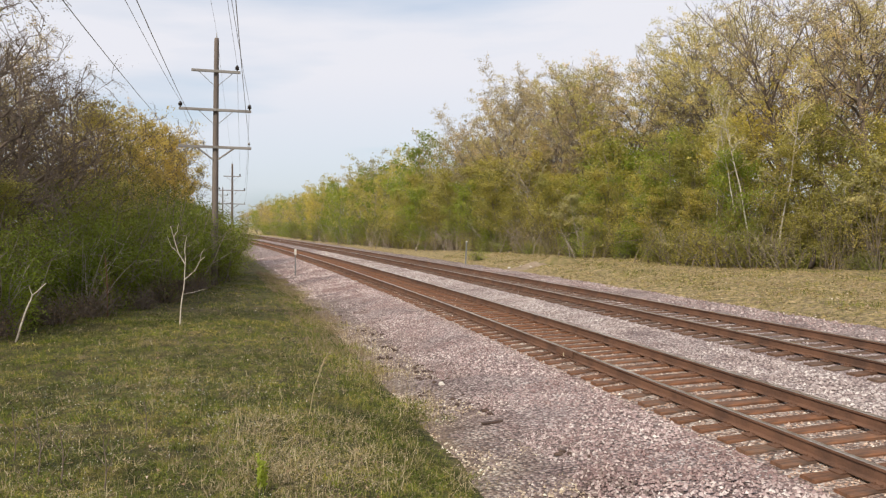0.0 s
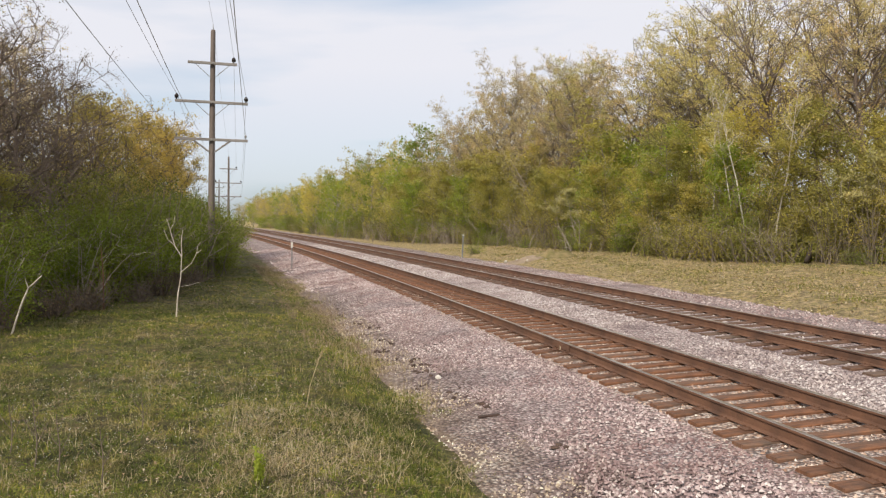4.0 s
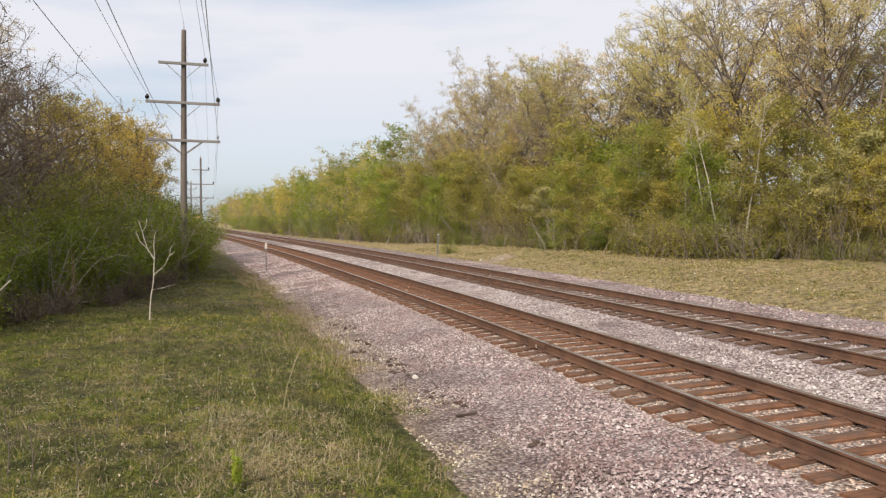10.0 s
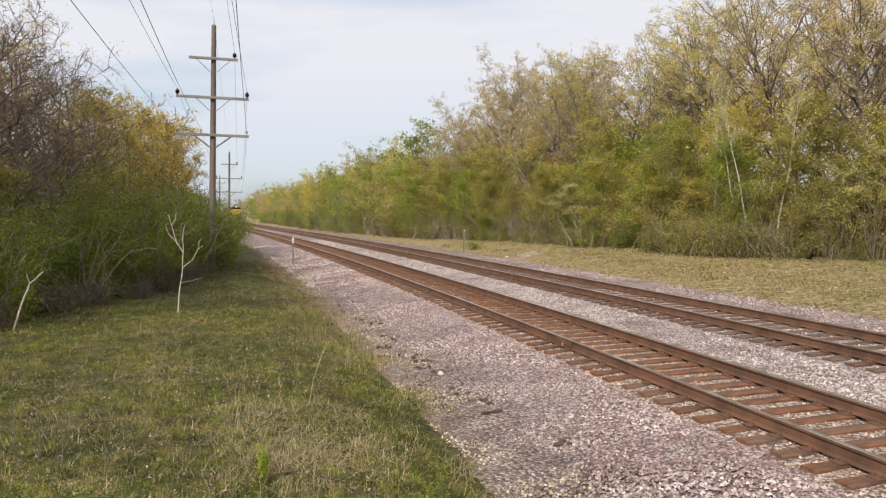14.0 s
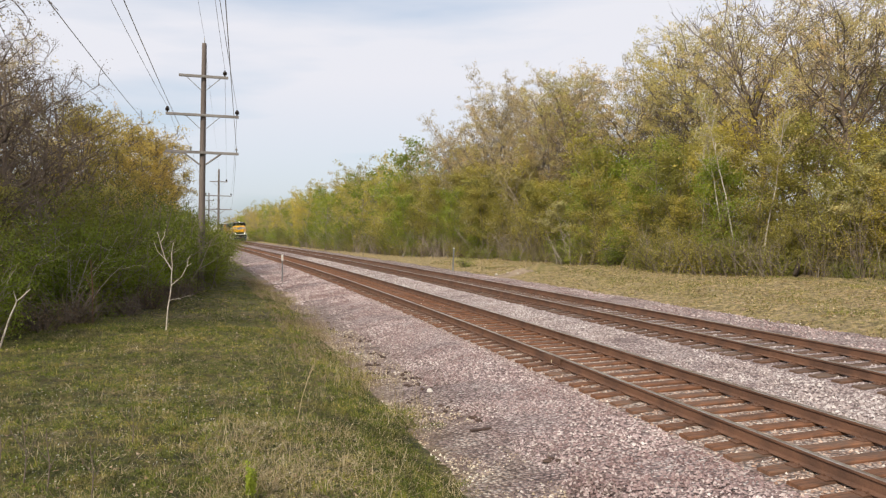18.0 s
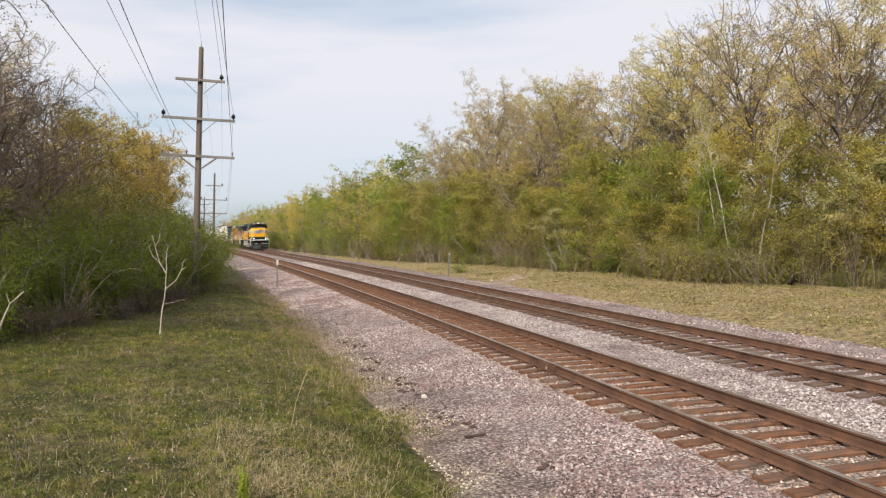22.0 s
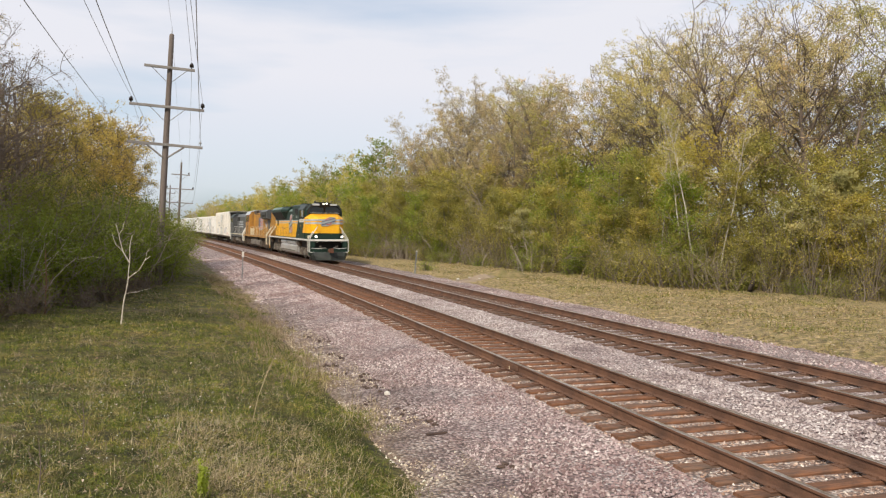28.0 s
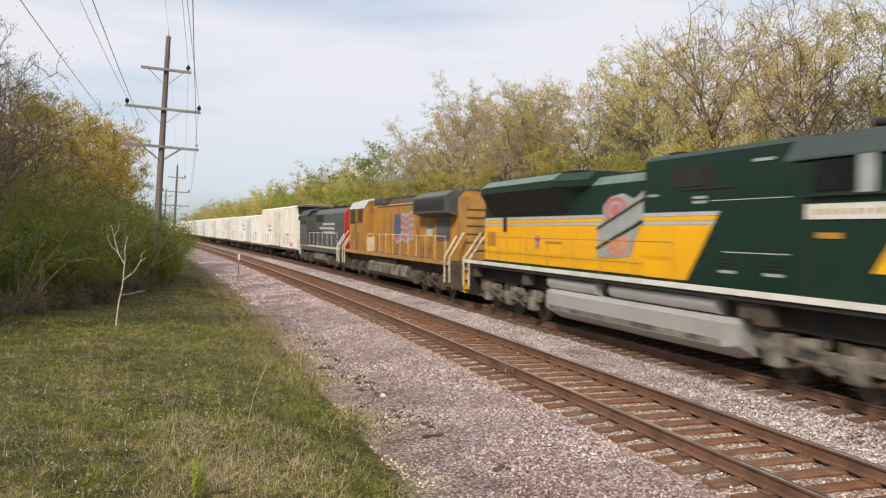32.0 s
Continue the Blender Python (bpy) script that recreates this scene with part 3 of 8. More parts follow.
def grow_shrub(seed, height, radius, stems, leaf, count, flat=0.0, low=0.1, foot=0.15):
    """Many thin stems from one foot and a loose, gappy skin of leaves."""
    rng = random.Random(seed)
    t, lv = Tubes(), Leaves(rng)
    tips = []
    for i in range(stems):
        az, out = rng.random() * 6.283, rng.random() ** 0.7
        d = Vector((math.cos(az) * out * radius / height * 1.3, math.sin(az) * out * radius / height * 1.3, 1)).normalized()
        p = Vector((rng.gauss(0, foot * radius), rng.gauss(0, foot * radius), -0.15))
        sp, sd = wander(rng, p, d, height * rng.uniform(0.6, 1.05), 5, 0.12)
        t.add(sp, [0.028 * (1 - 0.8 * k / 5) + 0.004 for k in range(6)], 4)
        for j in range(7):
            q = low + (1 - low) * rng.random()
            k = min(int(q * 5), 4)
            p2 = sp[k].lerp(sp[k + 1], q * 5 - k)
            d2 = (sd * 0.5 + Vector((rng.gauss(0, 0.8), rng.gauss(0, 0.8), rng.gauss(0.1, 0.4) * (1 - flat)))).normalized()
            tp, _ = wander(rng, p2, d2, radius * rng.uniform(0.3, 0.75), 2, 0.2)
            t.twig(tp, 0.010)
            tips.append(tp)
    for i in range(count):
        tp = rng.choice(tips)
        q = rng.uniform(0.15, 1.1)
        base = tp[0].lerp(tp[1], q * 2) if q < 0.5 else tp[1].lerp(tp[2], (q - 0.5) * 2)
        lv.add(base + Vector((rng.gauss(0, 0.17), rng.gauss(0, 0.17), rng.gauss(0, 0.14))), leaf, flat)
    return t, lv


def raw_mesh(name, v, f, mat, smooth=False):
    me = bpy.data.meshes.new(name)
    me.from_pydata(v, [], f)
    me.materials.append(mat)
    if smooth:
        me.polygons.foreach_set("use_smooth", np.ones(len(me.polygons), dtype=bool))
    return me


KINDS = {}


def kind_of(key, made, bark, leaves, name, label, category, group, wood_name="trunk", leaf_name="crown"):
    t, lv = made
    KINDS[key] = (raw_mesh(wood_name, t.v, t.f, bark, True), raw_mesh(leaf_name, lv.v, lv.f, leaves), name, label, category, group, wood_name, leaf_name)


def plant(key, s, u, scale=1.0, turn=0.0, tilt=0.0, sink=0.05):
    wood, leaves, name, label, category, group, wn_, ln_ = KINDS[key]
    x, y, _ = along(s, u)
    e = tagged(empty(name), label, category, group)
    e.matrix_basis = Matrix.Translation((x, y, ground_z(s, u) - sink)) @ Euler((tilt, 0, turn)).to_matrix().to_4x4() @ Matrix.Diagonal((scale, scale, scale, 1))
    for n, me in ((wn_, wood), (ln_, leaves)):
        o = new(n, me)
        o.parent = e
    return e


W = "woodland trees"
kind_of("oak1", grow_dome(11, 16, 4.2, 6.5, 26, 6, 4, 24, 0.084, 0.21, 0.26, bow=0.10, rise=0.75), BARK_DARK, LEAF["yellow"], "oak_tree", "tall grey-barked oak with sparse yellow-green spring leaves", "tree", W)
kind_of("oak2", grow_dome(12, 16, 4.6, 6.0, 26, 6, 4, 27, 0.084, 0.20, 0.28, bow=0.10, rise=0.75), BARK_GREY, LEAF["bronze"], "oak_tree", "tall oak with thin bronze young leaves", "tree", W)
kind_of("oak3", grow_dome(13, 16.5, 4.6, 6.5, 24, 6, 4, 17, 0.08, 0.25, 0.24, bow=0.12, rise=0.7), BARK_BARE, LEAF["tan"], "oak_tree", "tall dark-limbed oak, nearly bare, a few tan leaves", "tree", W)
kind_of("oak4", grow_dome(14, 15, 4.4, 5.0, 26, 6, 4, 24, 0.084, 0.19, 0.28, bow=0.10, rise=0.75), BARK_GREY, LEAF["soft"], "oak_tree", "tall broad tree with fresh light green leaves", "tree", W)
kind_of("oak5", grow_dome(18, 16, 4.3, 6.0, 26, 6, 4, 27, 0.084, 0.2, 0.28, bow=0.10, rise=0.75), BARK_DARK, LEAF["tan"], "oak_tree", "tall oak in tan-yellow flower and young leaf", "tree", W)
kind_of("bare", grow_dome(15, 13, 3.4, 3.4, 22, 6, 4, 5, 0.06, 0.21, 0.28), BARK_BARE, LEAF["bud"], "bare_tree", "grey leafless tree with fine twigs and few buds", "tree", W)
kind_of("gold", grow_dome(16, 10, 2.4, 2.2, 22, 6, 4, 19, 0.085, 0.12, 0.26, rise=0.8), BARK_DARK, LEAF["gold"], "golden_tree", "slender tree with golden-yellow spring leaves", "tree", W)
kind_of("under1", grow_tree(21, 7.5, 0.42, 0.10, 15, 5, 4, 3, 0.090, 11, 0.07, 0, 0.35, 0.6, haze=0.26), BARK_GREY, LEAF["soft"], "understorey_tree", "small tree with flat layers of soft green leaves", "tree", W)
kind_of("under2", grow_tree(22, 8.5, 0.36, 0.10, 15, 5, 4, 3, 0.090, 11, 0.08, 0, 0.45, 0.5, haze=0.26), BARK_DARK, LEAF["olive"], "understorey_tree", "small tree with layered olive green leaves", "tree", W)
kind_of("under3", grow_tree(23, 7.0, 0.40, 0.10, 15, 5, 4, 3, 0.090, 11, 0.07, 0, 0.5, 0.4, haze=0.26), BARK_GREY, LEAF["bright"], "understorey_tree", "small tree with bright green spring leaves", "tree", W)
kind_of("pale", grow_tree(24, 8.0, 0.30, 0.50, 8, 5, 4, 3, 0.125, 9, 0.08, 0, 0.5, 0.3, haze=0.14), BARK_GREY, LEAF["pale"], "blossom_tree", "small tree with pale cream-yellow blossom", "tree", W)
kind_of("birch", grow_tree(25, 12.5, 0.13, 0.55, 8, 4, 3, 2, 0.09, 5, 0.062, 0.05, 0.9), BARK_BIRCH, LEAF["yellow"], "birch_tree", "slender birch with a pale bare trunk", "tree", "birches")
kind_of("birch2", grow_tree(27, 12.5, 0.13, 0.5, 8, 4, 3, 2, 0.09, 5, 0.055, -0.06, 0.9), BARK_BIRCH, LEAF["yellow"], "birch_tree", "slender crooked birch with a pale bare trunk", "tree", "birches")
kind_of("far1", grow_dome(31, 11, 3.1, 0.9, 20, 5, 4, 10, 0.17, 0.14, 0.36, fine=False), BARK_GREY, LEAF["soft"], "edge_tree", "leafy tree of soft green at the wood's edge", "tree", W)
kind_of("far2", grow_dome(32, 11, 3.0, 0.9, 20, 5, 4, 10, 0.17, 0.14, 0.36, fine=False), BARK_GREY, LEAF["bright"], "edge_tree", "leafy bright green tree at the wood's edge", "tree", W)
kind_of("far3", grow_dome(33, 11, 3.0, 2.0, 20, 5, 4, 6, 0.15, 0.14, 0.34, fine=False), BARK_GREY, LEAF["dusky"], "edge_tree", "tree with thin brownish young leaves", "tree", W)
kind_of("far4", grow_dome(34, 11, 3.0, 1.4, 20, 5, 4, 9, 0.17, 0.14, 0.36, fine=False), BARK_GREY, LEAF["soft"], "edge_tree", "tree with light yellow-green leaves", "tree", W)
S_ = "bushes at the wood's edge"
kind_of("bush1", grow_shrub(41, 3.6, 1.9, 26, 0.052, 13500, 0.1), BARK_DARK, LEAF["bush"], "bush", "dense green bush with many thin stems", "bush", S_, "stem", "foliage")
kind_of("bush2", grow_shrub(42, 3.2, 1.8, 24, 0.052, 12500, 0.2), BARK_GREY, LEAF["bushlight"], "bush", "bright green bush in young leaf", "bush", S_, "stem", "foliage")
kind_of("bush3", grow_shrub(43, 2.6, 1.7, 24, 0.056, 5200, 0.2), BARK_GREY, LEAF["olive"], "bush", "thin bush with soft green leaves and bare stems", "bush", S_, "stem", "foliage")
kind_of("brush", grow_shrub(44, 1.5, 1.3, 34, 0.07, 500, 0.1), BARK_BARE, LEAF["dead"], "brush", "low tangle of bare brown twigs", "bush", S_, "stem", "foliage")

kind_of("thicket", grow_shrub(45, 5.2, 1.1, 15, 0.07, 1300, 0.3, 0.35), BARK_DARK, LEAF["soft"], "thicket", "stand of thin upright saplings with few leaves", "thicket", S_, "stem", "foliage")
kind_of("tangle", grow_shrub(47, 3.2, 1.2, 24, 0.05, 900, 0.1, 0.1, 0.7), BARK_GREY, LEAF["dead"], "brush", "tall tangle of bare grey-brown twigs", "bush", S_, "stem", "foliage")
kind_of("lowgreen", grow_shrub(48, 1.3, 1.1, 16, 0.055, 1900, 0.4, 0.02), BARK_DARK, LEAF["bright"], "bush", "low bright green bush in fresh leaf", "bush", S_, "stem", "foliage")
kind_of("lowolive", grow_shrub(49, 1.8, 1.2, 22, 0.055, 2600, 0.4, 0.02, 0.4), BARK_DARK, LEAF["olive"], "bush", "low olive green bush with dark stems", "bush", S_, "stem", "foliage")
rng = random.Random(77)
U_EDGE = [(0, 25), (25, 21), (34, 17.5), (50, 15.2), (62, 13.5), (77, 10.5), (120, 9.2), (300, 9.5), (700, 9.5)]
TALL = [(0, 15.5), (60, 16), (72, 15), (80, 12.6), (90, 12.2), (130, 12.2), (200, 11.8), (700, 12)]


def edge(s):
    return interp(s, U_EDGE)


def spin():
    return rng.random() * 6.283


# tall trees of the near wood: (s, metres behind the edge, kind, height)
BIG = ((71.5, 6.5, "oak2", 16.0), (70, 9.0, "oak2", 17.2), (67.5, 6, "oak5", 16.2), (64.5, 6.5, "oak2", 15.8), (63, 7.4, "oak5", 15.0), (61.5, 5.6, "oak2", 14.8), (60.5, 9, "oak5", 16.8), (59, 5.5, "oak2", 15.0), (57, 7.2, "oak1", 16.4), (53.5, 7.0, "oak3", 16.0), (50.5, 9.5, "oak1", 14.6), (45.6, 7.8, "oak1", 16.8), (43.4, 7.4, "oak1", 17.2),
       (41.0, 10.0, "oak3", 17.0), (38.0, 7.0, "oak3", 16.6), (36.6, 9.8, "oak2", 15.2), (35.5, 10.5, "oak5", 17.0), (33.2, 7.0, "oak3", 17.2), (30.0, 8.5, "oak1", 16.5), (27.5, 7.0, "oak1", 16.5), (24.0, 7.5, "oak5", 16.5), (20.5, 7.0, "oak2", 16.0), (16.0, 7.0, "oak1", 16.0), (11.0, 7.5, "oak4", 16.0),
       (74, 6.6, "oak2", 14.2), (55.3, 8.4, "oak2", 15.2), (51.6, 7.8, "oak5", 14.6), (76.5, 6.0, "oak4", 13.4), (80, 8.5, "oak2", 11.8))
for s, du, k, h in BIG:
    plant(k, s, edge(s) + du, (h - 1.2) / 15.4, spin())
s = 9
while s < 80:
    plant(rng.choice(["far3", "far4", "oak3", "far3"]), s, edge(s) + 14 + rng.uniform(-1.5, 1.5), interp(s, TALL) / 13.5 * rng.uniform(0.9, 1.02), spin())
    s += rng.uniform(4.6, 6.4)
# middle storey between the oaks
for du, step, lo, hi in ((4.2, 4.4, 0.72, 0.95), (10.5, 5.4, 0.8, 1.0)):
    s = 6
    while s < 82:
        plant(rng.choice(["far3", "far1", "far3", "bare", "far1"]), s, edge(s) + du + rng.uniform(-1.0, 1.0), rng.uniform(lo, hi), spin())
        s += step * rng.uniform(0.8, 1.25)
# layered small trees in front of them
for row, (du, step) in enumerate(((1.4, 2.6), (3.6, 3.4))):
    s = 8 + row
    while s < 84:
        k = rng.choice(["under1", "under2", "under1", "under2", "under3", "under1"])
        plant(k, s, edge(s) + du + rng.uniform(-0.9, 0.9), rng.uniform(0.8, 1.15) * (0.85 if row == 0 else 1.1), spin())
        s += step * rng.uniform(0.7, 1.3)
# far wood along the curve
for row, (du, step) in enumerate(((1.5, 4.6), (6, 5.0), (11, 6.5))):
    s = 80 + row * 2
    while s < 330:
        k = rng.choice(["far2", "far1", "far2", "far1", "far3"] if row == 0 and s < 140 else ["far1", "far2", "far1", "far3", "far4", "far3"] if row < 2 else ["far1", "far4", "far3"])
        plant(k, s, edge(s) + du + rng.uniform(-1.2, 1.2), interp(s, TALL) / 11 * rng.uniform(0.72, 1.05) * (0.85 if row == 0 else 1.05), spin())
        s += step * rng.uniform(0.75, 1.25) * (1 if s < 140 else 2.6)
# bushes at the foot of the wood
s = 9
while s < 170:
    k = rng.choice(["bush3", "brush", "bush3"])
    plant(k, s, edge(s) + rng.uniform(0.0, 1.4), rng.uniform(0.45, 0.8), spin())
    s += rng.uniform(2.2, 4.4) * (1 if s < 80 else 2.2)
s = 12
while s < 80:
    plant("thicket", s, edge(s) + rng.uniform(0.2, 3.0), rng.uniform(0.6, 1.05), spin())
    s += rng.uniform(1.2, 2.4)
# undergrowth that closes the foot of the wood
rug = random.Random(31)
s = 9
while s < 130:
    plant(rug.choice(["tangle", "lowolive", "tangle", "lowolive", "lowolive", "lowgreen"]), s, edge(s) + rug.uniform(0.1, 1.6), rug.uniform(0.7, 1.15), rug.random() * 6.283)
    if s < 80:
        plant(rug.choice(["tangle", "lowolive"]), s + 0.4, edge(s) + rug.uniform(2.0, 4.5), rug.uniform(0.9, 1.3), rug.random() * 6.283)
    s += rug.uniform(0.8, 1.5) * (1 if s < 70 else 1.8)
s = 62
while s < 230:
    plant(rug.choice(["bush2", "bush1", "bush3", "bush2"]), s, edge(s) + rug.uniform(0.2, 1.4), rug.uniform(0.75, 1.2), rug.random() * 6.283)
    s += rug.uniform(1.6, 3.0) * (1 if s < 120 else 2.2)
# birches and blossom among them
for s, du, sc, tl, turn, k in ((35.7, 0.1, 0.74, 0.16, 0.6, "birch"), (34.7, 0.2, 0.84, 0.10, 0.4, "birch2"), (33.8, 0.1, 0.88, 0.03, 1.9, "birch"), (33.3, 0.3, 0.76, -0.06, 3.6, "birch2"), (32.4, 0.1, 0.92, 0.0, 2.7, "birch2"), (40.9, 0.2, 0.40, 0.06, 1.0, "birch2"), (66, 2.2, 0.42, 0.02, 4.0, "birch"), (29.6, 0.1, 0.36, 0.12, 2.0, "birch2"), (27.5, 0.4, 0.42, 0.05, 1.4, "birch")):
    plant(k, s, edge(s) + du, sc, turn, tl)
for s, du, k, sc in ((31.5, 0.3, "under1", 0.46), (33.0, 0.2, "under2", 0.40), (34.2, 0.1, "under1", 0.42), (35.6, 0.2, "under2", 0.45), (37.2, 0.4, "under1", 0.62), (38.6, 0.5, "under2", 0.7), (30.0, 0.7, "under2", 0.6), (27.0, 0.8, "under1", 0.7), (40.2, 0.4, "under1", 0.66), (41.4, 0.3, "under3", 0.78), (42.6, 0.6, "under3", 0.62)):
    plant(k, s, edge(s) + du, sc, spin())
for s, du, sc in ((43.0, -0.3, 0.9), (40.4, -0.3, 0.7), (35.7, -0.4, 0.8), (33.6, -0.3, 0.6), (30.8, -0.4, 0.5), (28.2, -0.3, 0.7), (48, -0.4, 0.8), (54, -0.3, 0.7)):
    plant("lowgreen", s, edge(s) + du, sc, spin())
for s, du, k, sc in ((31.2, -0.6, "lowolive", 1.1), (32.0, -0.3, "tangle", 0.75), (32.7, -0.7, "lowolive", 1.25), (33.4, -0.4, "bush3", 0.95), (34.1, -0.7, "lowolive", 1.3), (34.8, -0.4, "bush3", 0.9), (35.4, -0.7, "lowolive", 1.2), (36.2, -0.5, "bush3", 1.0), (37.2, -0.6, "lowolive", 1.1), (38.6, -0.5, "bush3", 0.9), (39.6, -0.5, "lowolive", 1.1), (30.2, 0.2, "thicket", 0.8), (29.4, -0.2, "thicket", 0.7), (28.6, -0.3, "lowolive", 0.6), (27.8, -0.1, "thicket", 0.8), (26.6, -0.3, "lowolive", 0.7), (25.6, -0.1, "thicket", 0.9)):
    plant(k, s, edge(s) + du, sc, spin())
plant("lowgreen", 52.2, 9.7, 0.75, 1.0)
plant("pale", 28.2, 20.0, 0.76, 0.4)
plant("pale", 26.6, 20.8, 0.84, 2.0)
plant("pale", 48.9, 16.0, 0.62, 2.4)
plant("pale", 58.5, 16.5, 0.6, 2.4)
plant("under3", 46.5, 15.6, 0.42, 1.0)

# ---- the wood on the near side ----
L_EDGE = [(0, -16), (19, -14.2), (25, -11.2), (31, -9.3), (38, -8.0), (46, -7.9), (60, -8.2), (700, -8.5)]


def ledge(s):
    return interp(s, L_EDGE)


for s, u, k, sc in ((24, -16.5, "bare", 0.98), (27, -18, "oak3", 0.80), (29, -15.5, "bare", 0.93), (31, -18.5, "bare", 0.98), (33, -15.0, "bare", 0.86), (35.5, -17, "bare", 0.92), (37, -14.6, "bare", 0.80),
                    (39.5, -16.5, "oak3", 0.76), (41.5, -14.2, "bare", 0.84), (44.5, -13.6, "gold", 1.02), (43, -17, "bare", 0.9), (47, -14.6, "gold", 1.06), (50, -12.9, "gold", 1.06), (54, -14.5, "oak2", 0.66), (54.5, -11.7, "gold", 1.04), (58, -10.9, "gold", 1.06), (60, -12.5, "gold", 1.08),
                    (62, -10.7, "gold", 0.98), (66, -11.2, "gold", 0.86), (22, -20, "bare", 1.1), (26, -22, "bare", 1.15), (32, -23, "oak2", 0.8), (38, -22, "bare", 1.05), (45, -20, "oak2", 0.8), (52, -19, "bare", 1.0), (20, -17.5, "oak3", 0.85)):
    plant(k, s, u, sc, spin())
s = 68
while s < 420:
    plant(rng.choice(["far1", "far4", "far3", "far4"]), s, ledge(s) - 5.5 + rng.uniform(-1, 1), rng.uniform(0.62, 0.78), spin())
    plant(rng.choice(["far3", "far1"]), s + 3, ledge(s) - 12 + rng.uniform(-2, 2), rng.uniform(0.8, 1.0), spin())
    s += rng.uniform(6, 9) * (1 if s < 160 else 1.7)
for s in range(16, 64, 4):
    for u in (-20, -27):
        plant(rng.choice(["far3", "bare"] if u == -20 else ["far3"]), s + rng.uniform(-1, 1), u + rng.uniform(-1.5, 1.5), rng.uniform(0.75, 0.95), spin())
rdk = random.Random(8)
for s, du, sc in ((23.5, -3.6, 0.60), (27.0, -3.4, 0.62), (31.4, -4.2, 0.66)):
    plant("bare", s, ledge(s) + du, sc, rdk.random() * 6.283)
# leafy small trees and bushes along the grass
for s, du, k, sc in ((20.5, -1.6, "bush1", 1.0), (21.5, -4.2, "under2", 0.55), (22.5, -1.0, "bush2", 0.9), (24, -2.5, "bush1", 1.1), (26, -1.2, "bush2", 1.0), (26.5, -3.6, "under2", 0.6), (28.2, -1.4, "bush1", 1.15), (30, -2.9, "bush1", 1.2),
                     (30.5, -0.7, "bush2", 0.9), (33, -1.2, "bush1", 1.2), (34.2, -3.2, "under2", 0.6), (36, -1.0, "bush2", 1.1), (37.6, -2.4, "bush1", 1.25), (39.4, -0.6, "bush1", 1.05), (41.4, -1.8, "bush2", 1.25), (42.6, -0.4, "bush1", 1.05),
                     (44.5, -2.4, "bush1", 1.3), (45.5, -0.6, "bush2", 1.05), (48, -1.4, "bush1", 1.2), (51, -0.8, "bush2", 1.1), (54, -1.6, "bush1", 1.2), (57.5, -0.9, "bush2", 1.2), (61, -1.2, "bush1", 1.2), (65, -1.0, "bush2", 1.2),
                     (41, -0.05, "bush1", 0.92), (44.2, 0.05, "bush2", 0.95), (47.4, 0.05, "bush1", 0.95), (50.5, 0.1, "bush2", 0.95), (23, -6, "under1", 0.6), (28, -6, "under2", 0.65), (33, -6, "under1", 0.65), (39, -5.5, "under2", 0.65), (45, -5.0, "under1", 0.65), (50, -4.5, "under3", 0.6)):
    plant(k, s, ledge(s) + du, sc, spin())
s = 69
while s < 300:
    plant(rng.choice(["bush1", "bush2"]), s, ledge(s) - 1.2 + rng.uniform(-0.5, 0.5), rng.uniform(1.0, 1.3), spin())
    s += rng.uniform(4, 6) * (1 if s < 130 else 2.4)
for s, du in ((19.5, 0.2), (20.5, 0.6), (21.8, 0.3), (23.3, 0.5), (25, 0.2), (27.5, 0.6), (29.6, 0.5), (32.4, 0.4), (35, 0.4)):
    plant("brush", s, ledge(s) + du - 0.5, rng.uniform(0.5, 0.8), spin())

# ---- train ----
GREEN_P = worn("dark_green_loco_paint", (0.0022, 0.021, 0.012), (0.004, 0.025, 0.015), 0.5, 0, 1.2, 30, 0.02)
YELLOW_P = worn("bright_yellow_loco_paint", (0.84, 0.43, 0.008), (0.76, 0.38, 0.015), 0.4, 0, 1.0, 30, 0.02)
OCHRE_P = worn("faded_orange_yellow_paint", (0.48, 0.23, 0.026), (0.20, 0.105, 0.034), 0.6, 0, 1.1, 25, 0.04, (1, 1, 0.4))
OCHRE_DIRTY = worn("sooty_orange_yellow_paint", (0.42, 0.22, 0.05), (0.22, 0.13, 0.06), 0.7, 0, 1.4, 25, 0.04, (1, 1, 0.4))
GREY_STRIPE = worn("light_grey_paint", (0.44, 0.46, 0.48), (0.36, 0.38, 0.40), 0.45, 0, 1.5, 30, 0.0)
GREEN_GREY = worn("grey_green_roof_edge", (0.13, 0.19, 0.165), (0.08, 0.12, 0.105), 0.6, 0, 1.5, 30, 0.0)
ROOF_GREY = worn("grey_roof_paint", (0.038, 0.055, 0.052), (0.028, 0.036, 0.035), 0.6, 0, 1.5, 30, 0.02)
SILVER_P = worn("dusty_silver_paint", (0.54, 0.54, 0.54), (0.34, 0.31, 0.28), 0.40, 0.45, 0.8, 30, 0.02, (1, 0.35, 1), 0.5)
TRUCK_P = worn("dusty_grey_truck_castings", (0.23, 0.205, 0.17), (0.035, 0.028, 0.024), 0.8, 0.1, 2.2, 25, 0.15)
BROWN_P = worn("brown_grimed_steel", (0.10, 0.072, 0.052), (0.045, 0.034, 0.027), 0.85, 0.1, 2.0, 25, 0.15)
BLACK_P = worn("sooty_black_steel", (0.013, 0.012, 0.011), (0.028, 0.024, 0.020), 0.8, 0.1, 2.0, 25, 0.1)
WHITE_P = worn("white_paint", (0.66, 0.66, 0.63), (0.50, 0.48, 0.43), 0.5, 0, 2.0, 30, 0.0)
